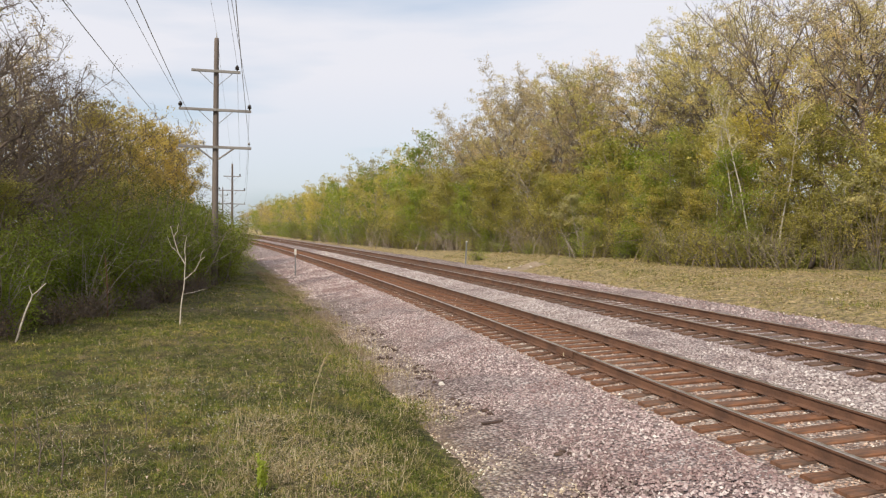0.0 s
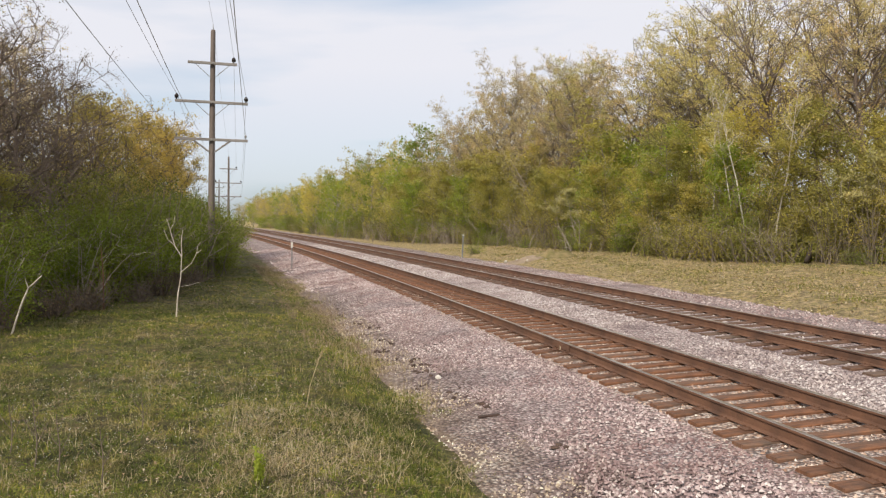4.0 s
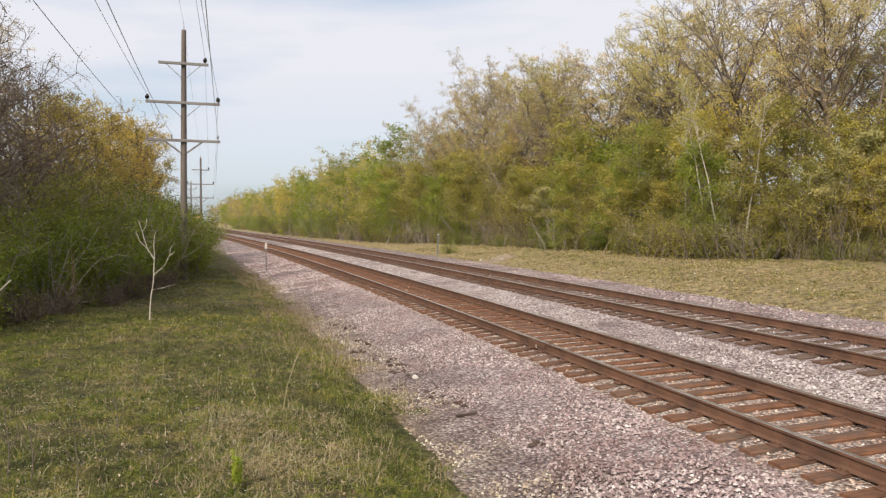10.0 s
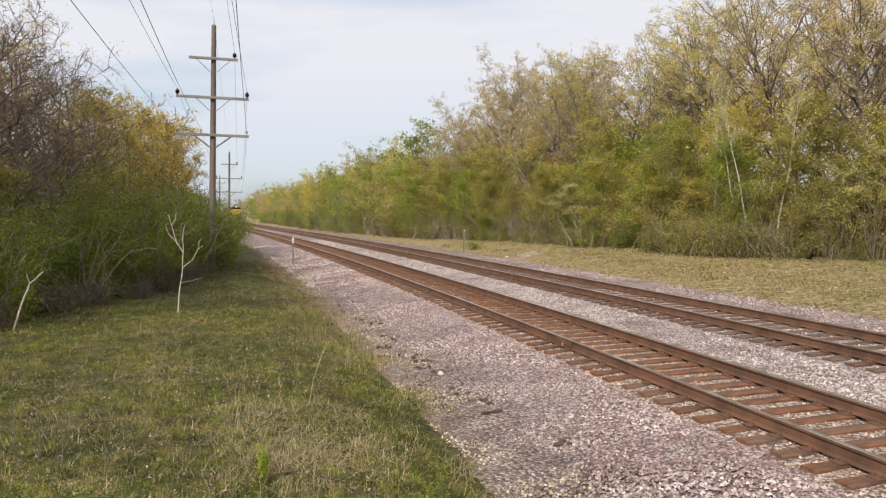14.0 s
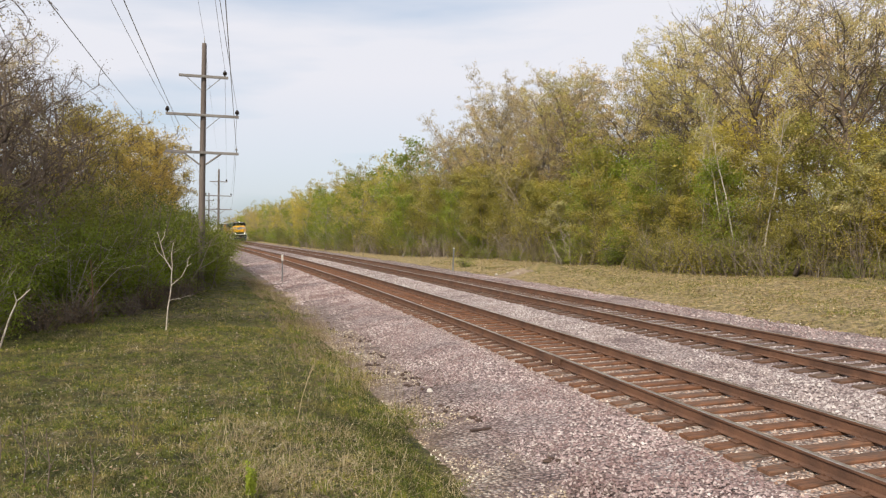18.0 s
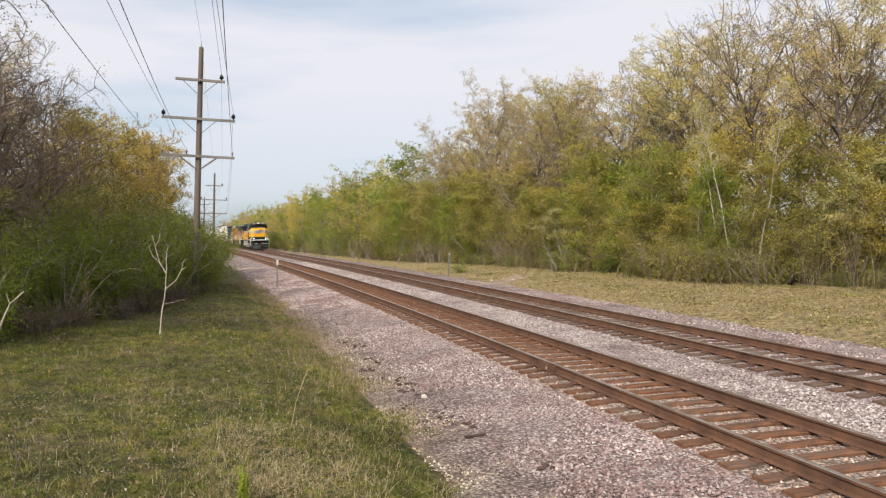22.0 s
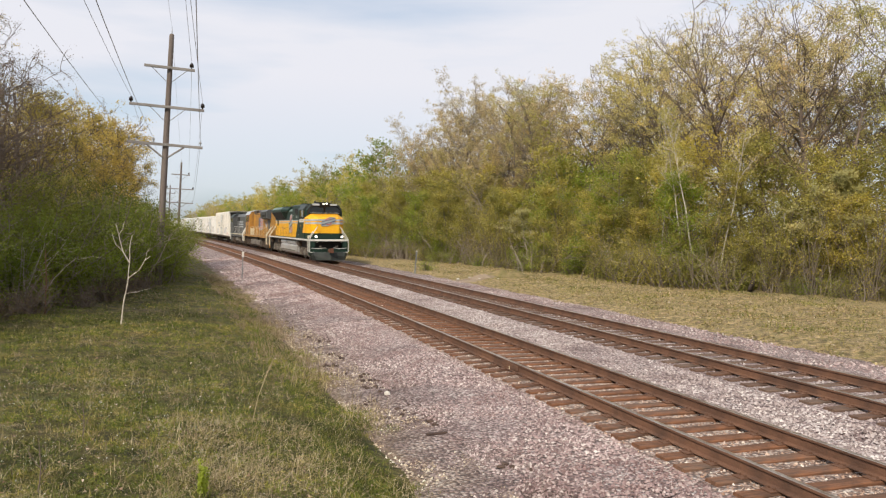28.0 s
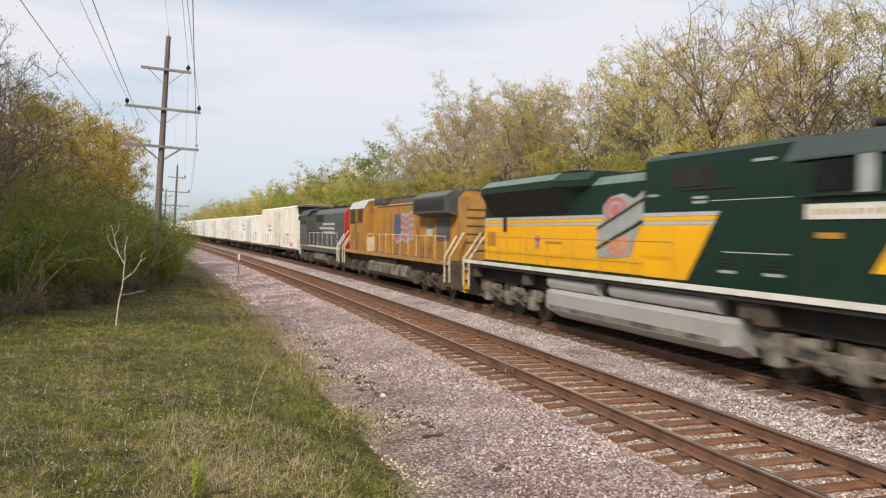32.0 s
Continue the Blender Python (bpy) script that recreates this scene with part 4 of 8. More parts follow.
CREAM_P = worn("cream_handrail_paint", (0.66, 0.60, 0.44), (0.50, 0.43, 0.30), 0.55, 0, 3.0, 30, 0.0)
CHARCOAL_P = worn("dark_grey_loco_paint", (0.060, 0.064, 0.066), (0.10, 0.10, 0.098), 0.5, 0, 1.3, 25, 0.03)
SCARLET_P = worn("scarlet_paint", (0.40, 0.028, 0.026), (0.28, 0.03, 0.028), 0.5, 0, 1.5, 30, 0.0)
EMBLEM_GREY = worn("weathered_emblem_grey", (0.34, 0.37, 0.37), (0.25, 0.28, 0.28), 0.5, 0, 2, 30, 0.0)
PINK_P = worn("faded_red_emblem_paint", (0.50, 0.13, 0.12), (0.44, 0.18, 0.16), 0.5, 0, 2, 30, 0.0)
ORANGE_P = worn("orange_red_emblem_paint", (0.70, 0.19, 0.07), (0.62, 0.24, 0.12), 0.5, 0, 2, 30, 0.0)
NAVY_P = worn("navy_emblem_paint", (0.06, 0.075, 0.16), (0.10, 0.11, 0.20), 0.5, 0, 2, 30, 0.0)
RUSTY_P = worn("rusty_coupler_steel", (0.20, 0.08, 0.045), (0.10, 0.05, 0.035), 0.8, 0.3, 3, 30, 0.1)
STEEL_W = worn("worn_wheel_steel", (0.05, 0.038, 0.03), (0.10, 0.085, 0.07), 0.5, 0.6, 3, 30, 0.05)


def reefer_paint(name, base, dirt, amount):
    """White car sides, streaked downwards with rust and road dirt."""
    m, nt, b = shell(name, 0.6)
    streak = noise_node(nt, 1.6, 6, 0.65, stretch=(1, 3.5, 0.35))
    blotch = noise_node(nt, 0.7, 4, 0.6)
    fine = noise_node(nt, 30, 3, 0.6)
    info = nt.nodes.new("ShaderNodeObjectInfo")
    c = mixed(nt, ramp_node(nt, streak.outputs["Fac"], ((0.48, (0, 0, 0)), (0.72, (amount,) * 3))), base, dirt)
    c = mixed(nt, ramp_node(nt, blotch.outputs["Fac"], ((0.5, (0, 0, 0)), (0.75, (0.35, 0.35, 0.35)))), c, (0.52, 0.48, 0.42))
    c = mixed(nt, 1.0, c, ramp_node(nt, info.outputs["Random"], ((0, (0.88, 0.87, 0.84)), (1, (1, 1, 1)))), "MULTIPLY")
    nt.links.new(c, b.inputs["Base Color"])
    bumped(nt, b, fine.outputs["Fac"], 0.03)
    return m


REEFER_P = reefer_paint("dirty_white_car_paint", (0.84, 0.83, 0.80), (0.30, 0.25, 0.21), 0.8)
REEFER2_P = reefer_paint("cream_white_car_paint", (0.86, 0.83, 0.76), (0.30, 0.22, 0.17), 0.8)
SCRAWL_P = worn("faded_grey_spray_paint", (0.46, 0.45, 0.47), (0.70, 0.68, 0.66), 0.6, 0, 3.5, 20, 0.0)
REEFER3_P = reefer_paint("bluish_white_car_paint", (0.78, 0.81, 0.83), (0.24, 0.23, 0.22), 0.7)


def glass_mat():
    m, nt, b = shell("dark_cab_glass", 0.06)
    b.inputs["Base Color"].default_value = (0.012, 0.014, 0.015, 1)
    b.inputs["IOR"].default_value = 1.5
    return m


def glow_mat(name, col, power):
    m, nt, b = shell(name, 0.3)
    b.inputs["Base Color"].default_value = (0.9, 0.88, 0.8, 1)
    b.inputs["Emission Color"].default_value = (*col, 1)
    b.inputs["Emission Strength"].default_value = power
    return m


GLASS = glass_mat()
LAMP_ON = glow_mat("lit_headlight_lens", (1.0, 0.93, 0.78), 5.0)


def grid_lines(x, y0, y1, z0, z1, n, w, across):
    """Thin raised bars on a side: n of them, along y or z."""
    bm = bmesh.new()
    for i in range(n):
        if across:
            z = z0 + (z1 - z0) * (i + 0.5) / n
            box_bm(bm, x - 0.02, x + 0.02, y0, y1, z - w / 2, z + w / 2)
        else:
            y = y0 + (y1 - y0) * (i + 0.5) / n
            box_bm(bm, x - 0.02, x + 0.02, y - w / 2, y + w / 2, z0, z1)
    return bm


def bar_path(pts, r, seg=6):
    bm = bmesh.new()
    for a, b in zip(pts, pts[1:]):
        rod_bm(bm, a, b, r, r, seg)
    return bm


def plate(x, outline, thick=0.006):
    """A flat painted plate on a side: outline of (y, z)."""
    return prism(outline, "x", x - thick, x + thick)


WHEELS = []          # (wheelset, its resting pose, radius) to turn on the way


def wheelset_bm(r):
    bm = bmesh.new()
    rod_bm(bm, (-0.95, 0, 0), (0.95, 0, 0), 0.085, 0.085, 10)
    for sx in (-1, 1):
        rod_bm(bm, (sx * 0.70, 0, 0), (sx * 0.725, 0, 0), r + 0.025, r + 0.025, 28)
        rod_bm(bm, (sx * 0.725, 0, 0), (sx * 0.825, 0, 0), r, r, 28)
        rod_bm(bm, (sx * 0.825, 0, 0), (sx * 0.86, 0, 0), r * 0.42, r * 0.36, 16)
        for k in range(5):
            a = 2 * math.pi * k / 5
            rod_bm(bm, (sx * 0.82, 0.62 * r * math.cos(a), 0.62 * r * math.sin(a)), (sx * 0.835, 0.62 * r * math.cos(a), 0.62 * r * math.sin(a)), 0.05, 0.05, 8)
    return bm


WHEEL_MESH = {}


def wheelset(r, at, parent):
    if r not in WHEEL_MESH:
        o = part("wheelset", wheelset_bm(r), STEEL_W, parent)
        WHEEL_MESH[r] = o.data
    else:
        o = new("wheelset", WHEEL_MESH[r])
        o.parent = parent
    o.matrix_basis = Matrix.Translation(at)
    WHEELS.append((o, Vector(at), r))
    return o


def loco_truck(parent, y, axles, gap, mat, r=0.53):
    """A powered truck: one part with frames, boxes, springs and wheelsets below it."""
    half = gap * (axles - 1) / 2
    bm = bmesh.new()
    for sx in (-1, 1):
        x0, x1 = sorted((sx * 1.06, sx * 1.20))
        ends = half + 0.62
        out = [(-ends, 0.80), (-ends + 0.15, 0.95), (-half + 0.2, 0.96), (-half * 0.55, 0.78), (half * 0.55, 0.78), (half - 0.2, 0.96), (ends - 0.15, 0.95), (ends, 0.80), (ends - 0.1, 0.62), (half * 0.7, 0.52), (-half * 0.7, 0.52), (-ends + 0.1, 0.62)]
        b2 = prism(out, "x", x0, x1, 0.025)
        me = bpy.data.meshes.new("tmp")
        b2.to_mesh(me)
        b2.free()
        bm.from_mesh(me)
        bpy.data.meshes.remove(me)
    box_bm(bm, -1.05, 1.05, -0.3, 0.3, 0.55, 0.95)
    t = part("truck", bm, mat, parent)
    t.matrix_basis = Matrix.Translation((0, y, 0))
    for i in range(axles):
        ya = -half + i * gap
        wheelset(r, (0, ya, r), t)
        for sx in (-1, 1):
            x0, x1 = sorted((sx * 1.02, sx * 1.30))
            part("axle_box", box(x0, x1, ya - 0.20, ya + 0.20, r - 0.20, r + 0.22, 0.05), mat, t)
            if i < axles - 1:
                ym = ya + gap / 2
                part("brake_cylinder", rod((sx * 1.27, ym - 0.24, 0.86), (sx * 1.27, ym + 0.24, 0.86), 0.13, 0.11, 14), mat, t)
                part("brake_rigging", bar_path([(sx * 1.24, ym - 0.45, 0.40), (sx * 1.24, ym, 0.55), (sx * 1.24, ym + 0.45, 0.40)], 0.04), BROWN_P, t)
            for dy in (-0.32, 0.32):
                part("spring", rod((sx * 1.13, ya + dy, 0.60), (sx * 1.13, ya + dy, 0.98), 0.085, 0.085, 10), BROWN_P, t)
    return t


def side_rail(parent, x, ya, yb, z0, z1, mat, n, r=0.018):
    """A handrail on stanchions along a walkway."""
    part("handrail", rod((x, ya, z1), (x, yb, z1), r, r, 6), mat, parent)
    for i in range(n):
        y = ya + (yb - ya) * i / (n - 1)
        part("stanchion", rod((x, y, z0), (x, y, z1), r * 0.9, r * 0.9, 6), mat, parent)


def corner_steps(parent, x, y, dy, mat, rail_mat, ztop=1.62, grab=True):
    """Steps below a corner of the deck with two grab rails; dy points inwards."""
    sx = 1 if x > 0 else -1
    for k in range(3):
        z = 0.55 + 0.36 * k
        x0, x1 = sorted((x, x - sx * 0.34))
        y0, y1 = sorted((y, y + dy * 0.55))
        part("step", box(x0, x1, y0, y1, z, z + 0.04, 0.008), mat, parent)
    y0, y1 = sorted((y + dy * 0.55, y + dy * 0.60))
    x0, x1 = sorted((x, x - sx * 0.45))
    part("step_plate", box(x0, x1, y0, y1, 0.45, ztop, 0.01), mat, parent)
    if grab:
        for yy in (y + dy * 0.02, y + dy * 0.58):
            part("grab_rail", bar_path([(x + sx * 0.03, yy, 0.72), (x + sx * 0.04, yy, 1.72), (x - sx * 0.26, yy + dy * 0.06, 2.18), (x - sx * 0.60, yy + dy * 0.12, 2.70)], 0.035, 8), rail_mat, parent)


def coupler(parent, y, dy):
    """The knuckle coupler at an end; dy points outwards."""
    bm = rod((0, y - dy * 0.6, 0.85), (0, y, 0.85), 0.11, 0.10, 10)
    y0, y1 = sorted((y - dy * 0.05, y + dy * 0.26))
    box_bm(bm, -0.16, 0.10, y0, y1, 0.70, 1.02, 0.05)
    box_bm(bm, 0.08, 0.18, y0, y1, 0.68, 1.04, 0.03)
    part("coupler", bm, RUSTY_P, parent)
    part("air_hose", bar_path([(0.42, y - dy * 0.3, 0.80), (0.45, y, 0.62), (0.38, y + dy * 0.15, 0.45), (0.25, y + dy * 0.25, 0.42)], 0.025), BLACK_P, parent)


def hood_section(hw, z0, zs, zt, ht):
    """Half outline of a hood: side to zs, sloped to the roof at zt."""
    return [(-hw, z0), (-hw, zs), (-ht, zt), (ht, zt), (hw, zs), (hw, z0)]


def tank_section(hw, top, bottom):
    return [(-hw * 0.72, bottom), (-hw, bottom + 0.24), (-hw, top - 0.10), (-hw + 0.14, top), (hw - 0.14, top), (hw, top - 0.10), (hw, bottom + 0.24), (hw * 0.72, bottom)]


def oval(x, y, z, ry, rz, thick=0.008, n=26):
    return plate(x, [(y + ry * math.cos(2 * math.pi * k / n), z + rz * math.sin(2 * math.pi * k / n)) for k in range(n)], thick)


def emblem(parent, x, y, z, w, h):
    """A grey field with a red round above and an orange one below, cut by a slanted grey banner between black lines; no letters."""
    g = 1 if x > 0 else -1
    field = part("emblem_field", plate(x, [(y - w * 0.50, z + h * 0.52), (y - w * 0.30, z + h * 0.40), (y - w * 0.05, z + h * 0.50), (y + w * 0.22, z + h * 0.46), (y + w * 0.40, z + h * 0.32), (y + w * 0.42, z), (y + w * 0.56, z - h * 0.50), (y + w * 0.16, z - h * 0.50), (y - w * 0.22, z - h * 0.46), (y - w * 0.34, z - h * 0.18), (y - w * 0.46, z + h * 0.10)]), EMBLEM_GREY, parent, "grey silhouette of an emblem")
    for dy, dz, ry, rz, m in ((0.10, 0.24, 0.25, 0.21, PINK_P), (0.06, -0.28, 0.24, 0.18, ORANGE_P)):
        ring = part("emblem_round", oval(x + g * 0.004, y + w * dy, z + h * dz, w * ry, h * rz), m, field, "faded red round of an emblem")
        ring = part("emblem_inner", oval(x + g * 0.008, y + w * dy, z + h * dz, w * ry * 0.7, h * rz * 0.7), EMBLEM_GREY, field)
        part("emblem_core", oval(x + g * 0.012, y + w * dy, z + h * dz, w * ry * 0.45, h * rz * 0.45), m, field)
    slant = lambda q, z0: z0 - h * 0.42 * q
    part("emblem_banner", plate(x + g * 0.016, [(y - w * 0.50, slant(-0.5, z + h * 0.17)), (y - w * 0.50, slant(-0.5, z - h * 0.14)), (y + w * 0.52, slant(0.52, z - h * 0.14)), (y + w * 0.52, slant(0.52, z + h * 0.17))]), EMBLEM_GREY, field)
    for dz in (0.17, -0.14):
        part("emblem_line", plate(x + g * 0.020, [(y - w * 0.50, slant(-0.5, z + h * (dz + 0.03))), (y - w * 0.50, slant(-0.5, z + h * (dz - 0.02))), (y + w * 0.54, slant(0.54, z + h * (dz - 0.02))), (y + w * 0.54, slant(0.54, z + h * (dz + 0.03)))]), BLACK_P, field)


def lead_loco():
    e = tagged(empty("locomotive"), "dark green and yellow diesel locomotive, grey stripes, headlights lit", "locomotive", "locomotives")
    y = lambda d: d - 11.3
    # frame, pilot and deck
    part("frame", box(-1.15, 1.15, y(1.45), y(21.6), 1.02, 1.50, 0.03), BLACK_P, e)
    part("deck", box(-1.52, 1.52, y(0.75), y(21.8), 1.50, 1.60, 0.01), BLACK_P, e)
    for sx in (-1, 1):
        x0, x1 = sorted((sx * 1.523, sx * 1.56))
        part("sill", box(x0, x1, y(0.8), y(21.75), 1.60, 1.72, 0.008), WHITE_P, e, "white side sill stripe")
    part("end_sill", box(-1.50, 1.50, y(0.62), y(0.747), 1.58, 1.73, 0.01), WHITE_P, e, "white front sill stripe")
    pilot = part("pilot", box(-1.48, 1.48, y(0.66), y(0.90), 0.72, 0.98, 0.03), GREEN_P, e, "dark green pilot with a deep black recess")
    for sx in (-1, 1):
        part("pilot_post", box(*sorted((sx * 1.48, sx * 1.10)), y(0.66), y(0.90), 0.985, 1.575, 0.02), GREEN_P, pilot)
        part("hose_bracket", box(*sorted((sx * 0.55, sx * 0.75)), y(0.80), y(0.95), 1.00, 1.22, 0.02), TRUCK_P, pilot)
        part("anti_climber_bolt", rod((sx * 0.95, y(0.64), 1.52), (sx * 0.95, y(0.70), 1.52), 0.03, 0.03, 8), WHITE_P, pilot)
    part("pilot_back", box(-1.10, 1.10, y(1.25), y(1.40), 0.75, 1.50, 0.01), BLACK_P, pilot)
    part("plow", loft([[(-1.45, y(0.95), 0.74), (-1.25, y(0.62), 0.74), (0, y(0.40), 0.74), (1.25, y(0.62), 0.74), (1.45, y(0.95), 0.74)],
                       [(-1.45, y(0.85), 0.45), (-1.20, y(0.42), 0.45), (0, y(0.15), 0.45), (1.20, y(0.42), 0.45), (1.45, y(0.85), 0.45)],
                       [(-1.30, y(0.85), 0.12), (-1.05, y(0.35), 0.12), (0, y(0.02), 0.12), (1.05, y(0.35), 0.12), (1.30, y(0.85), 0.12)]]), worn("grey_green_plow_steel", (0.030, 0.036, 0.033), (0.014, 0.017, 0.016), 0.7, 0.2, 2, 25, 0.1), e, "worn grey snow plow")
    coupler(e, y(0.12), -1)
    coupler(e, y(22.45), 1)
    for sx in (-1, 1):
        corner_steps(e, sx * 1.50, y(0.70), 1, GREEN_P, WHITE_P)
        corner_steps(e, sx * 1.50, y(21.75), -1, BLACK_P, CREAM_P)
        part("footboard_edge", box(*sorted((sx * 1.50, sx * 1.15)), y(0.64), y(0.70), 0.70, 0.75, 0.005), WHITE_P, e)
        part("uncoupling_lever", bar_path([(sx * 1.4, y(0.60), 1.05), (sx * 0.8, y(0.58), 1.0), (sx * 0.3, y(0.5), 1.08)], 0.018), WHITE_P, e)
    part("rear_step_stripe", box(-1.50, -1.22, y(21.75), y(21.80), 0.45, 1.55, 0.01), YELLOW_P, e)
    # nose
    def ring(d, hw, cut, z0, zt, drop):
        return [(-hw, y(d), z0), (-hw, y(d), zt - drop), (-hw + cut, y(d), zt), (hw - cut, y(d), zt), (hw, y(d), zt - drop), (hw, y(d), z0)]
    part("nose_base", loft([ring(1.12, 0.92, 0.02, 1.602, 2.185, 0.01), ring(1.42, 1.28, 0.02, 1.602, 2.185, 0.01), ring(2.62, 1.52, 0.02, 1.602, 2.185, 0.01)]), GREEN_P, e)
    part("nose", loft([ring(1.10, 0.90, 0.12, 2.19, 3.30, 0.10), ring(1.20, 0.98, 0.22, 2.19, 3.44, 0.22), ring(1.46, 1.28, 0.36, 2.19, 3.52, 0.26), ring(2.60, 1.535, 0.46, 2.19, 3.72, 0.30)]), YELLOW_P, e, "bright yellow nose")
    for zz, hh in ((3.22, 0.075), (2.98, 0.075)):
        part("nose_stripe", loft([[(-1.552, y(2.60), zz + k), (-1.300, y(1.44), zz + k), (-0.995, y(1.185), zz + k), (-0.91, y(1.08), zz + k), (0.91, y(1.08), zz + k), (0.995, y(1.185), zz + k), (1.300, y(1.44), zz + k), (1.552, y(2.60), zz + k)] for k in (-hh, hh)], close=False), GREY_STRIPE, e, "light grey stripe round the nose")
    crest = part("nose_emblem", prism([(-0.56, 2.74), (-0.50, 3.18), (-0.18, 3.34), (0.10, 3.46), (0.60, 3.44), (0.52, 3.04), (0.24, 2.86), (-0.06, 2.74)], "y", y(1.045), y(1.065)), EMBLEM_GREY, e, "slanted grey banner emblem")
    part("emblem_round", rod((0.02, y(1.036), 3.10), (0.02, y(1.05), 3.10), 0.27, 0.27, 24), PINK_P, crest)
    part("emblem_inner", rod((0.02, y(1.030), 3.10), (0.02, y(1.04), 3.10), 0.19, 0.19, 24), GREY_STRIPE, crest)
    part("emblem_banner", prism([(-0.54, 2.86), (-0.54, 3.06), (0.54, 3.38), (0.54, 3.18)], "y", y(1.022), y(1.033)), EMBLEM_GREY, crest)
    for dz in (-0.02, 0.20):
        part("emblem_line", prism([(-0.56, 2.84 + dz), (-0.56, 2.89 + dz), (0.56, 3.21 + dz), (0.56, 3.16 + dz)], "y", y(1.012), y(1.021)), NAVY_P, crest)
    for sx in (-1, 1):
        part("nose_seam", box(*sorted((sx * 0.86, sx * 0.87)), y(1.088), y(1.099), 2.22, 3.2), OCHRE_DIRTY, e)
    part("nose_door", box(-0.34, 0.34, y(1.085), y(1.10), 2.22, 2.80, 0.01), YELLOW_P, e)
    # cab
    part("cab", loft([[(-hw, y(d), z0), (-hw, y(d), 4.00), (-hw + 0.30, y(d), 4.42), (-0.5, y(d), 4.58), (0.5, y(d), 4.58), (hw - 0.30, y(d), 4.42), (hw, y(d), 4.00), (hw, y(d), z0)] for d, hw, z0 in ((2.62, 1.38, 1.602), (2.98, 1.53, 1.602), (5.35, 1.53, 1.602))]), GREEN_P, e)
    part("cab_brow", loft([[(-1.34, y(2.60), 3.735), (-1.34, y(2.60), 4.02), (-1.02, y(2.50), 4.42), (-0.45, y(2.36), 4.60), (0.45, y(2.36), 4.60), (1.02, y(2.50), 4.42), (1.34, y(2.60), 4.02), (1.34, y(2.60), 3.735)],
                            [(-1.51, y(2.95), 3.735), (-1.51, y(2.95), 4.03), (-1.20, y(2.95), 4.46), (-0.5, y(2.95), 4.63), (0.5, y(2.95), 4.63), (1.20, y(2.95), 4.46), (1.51, y(2.95), 4.03), (1.51, y(2.95), 3.735)]]), BLACK_P, e)
    for sx in (-1, 1):
        w = [(sx * 0.08, 3.80), (sx * 1.26, 3.80), (sx * 1.24, 4.04), (sx * 0.98, 4.28), (sx * 0.08, 4.34)]
        part("windshield", prism(w, "y", y(2.47), y(2.49)), GLASS, e)
        # side windows, door and sun shade
        X = sx * 1.536
        part("side_window", plate(X, [(y(4.00), 3.52), (y(4.82), 3.52), (y(4.82), 4.02), (y(4.00), 4.02)], 0.012), GLASS, e)
        part("door_post", plate(X, [(y(3.58), 3.46), (y(3.90), 3.46), (y(3.90), 4.06), (y(3.58), 4.06)], 0.022), EMBLEM_GREY, e)
        part("door_window", plate(X, [(y(2.95), 3.55), (y(3.38), 3.55), (y(3.38), 3.98), (y(2.95), 3.98)], 0.012), GLASS, e)
        part("window_sill", box(*sorted((sx * 1.53, sx * 1.60)), y(3.0), y(4.95), 3.42, 3.46, 0.005), BLACK_P, e)
        part("sun_shade", loft([[(sx * 1.56, y(d), 4.06), (sx * 1.28, y(d), 4.46), (sx * 1.27, y(d), 4.49), (sx * 1.55, y(d), 4.10)] for d in (3.05, 5.5)]), ROOF_GREY, e, "grey sloping roof edge")
        part("name_board", plate(sx * 1.54, [(y(2.92), 3.04), (y(4.98), 3.04), (y(4.98), 3.30), (y(2.92), 3.30)], 0.010), WHITE_P, e, "white board with dark lettering")
        for k in range(11):
            yy = y(3.06) + k * 0.165
            part("lettering", plate(sx * 1.552, [(yy, 3.12), (yy + 0.055, 3.12), (yy + 0.055, 3.21), (yy, 3.21)], 0.003), OCHRE_DIRTY, e)
        part("nose_side_panel", plate(sx * 1.536, [(y(2.61), 2.19), (y(3.60), 2.19), (y(2.78), 3.40), (y(2.61), 3.40)], 0.007), YELLOW_P, e)
        part("builder_plate", plate(sx * 1.54, [(y(4.2), 2.72), (y(4.75), 2.72), (y(4.75), 2.82), (y(4.2), 2.82)], 0.006), OCHRE_P, e)
        part("marker_box", box(*sorted((sx * 1.36, sx * 1.50)), y(1.55), y(1.75), 1.78, 2.02, 0.01), CREAM_P, e)
        part("cab_seam", box(*sorted((sx * 1.53, sx * 1.542)), y(5.00), y(5.04), 1.62, 3.95), BLACK_P, e)
        part("ditch_light", rod((sx * 1.02, y(0.70), 1.93), (sx * 1.02, y(0.86), 1.93), 0.115, 0.10, 16), EMBLEM_GREY, e)
        part("ditch_light_lens", rod((sx * 1.02, y(0.685), 1.93), (sx * 1.02, y(0.697), 1.93), 0.075, 0.075, 16), LAMP_ON, e, "lit ditch light")
        part("number_board", box(*sorted((sx * 0.42, sx * 0.98)), y(2.30), y(2.40), 4.38, 4.53, 0.015), GREY_STRIPE, e)
    part("headlight_case", box(-0.30, 0.30, y(2.24), y(2.42), 4.40, 4.64, 0.03), BLACK_P, e)
    for x in (-0.13, 0.13):
        part("headlight", rod((x, y(2.225), 4.53), (x, y(2.238), 4.53), 0.055, 0.055, 16), LAMP_ON, e, "lit headlight")
    part("wiper_bar", rod((-1.2, y(2.45), 3.79), (1.2, y(2.45), 3.79), 0.015, 0.015, 6), GREY_STRIPE, e)
    part("horn", rod((-0.3, y(4.2), 4.68), (-0.3, y(4.75), 4.74), 0.06, 0.09, 10), BLACK_P, e)
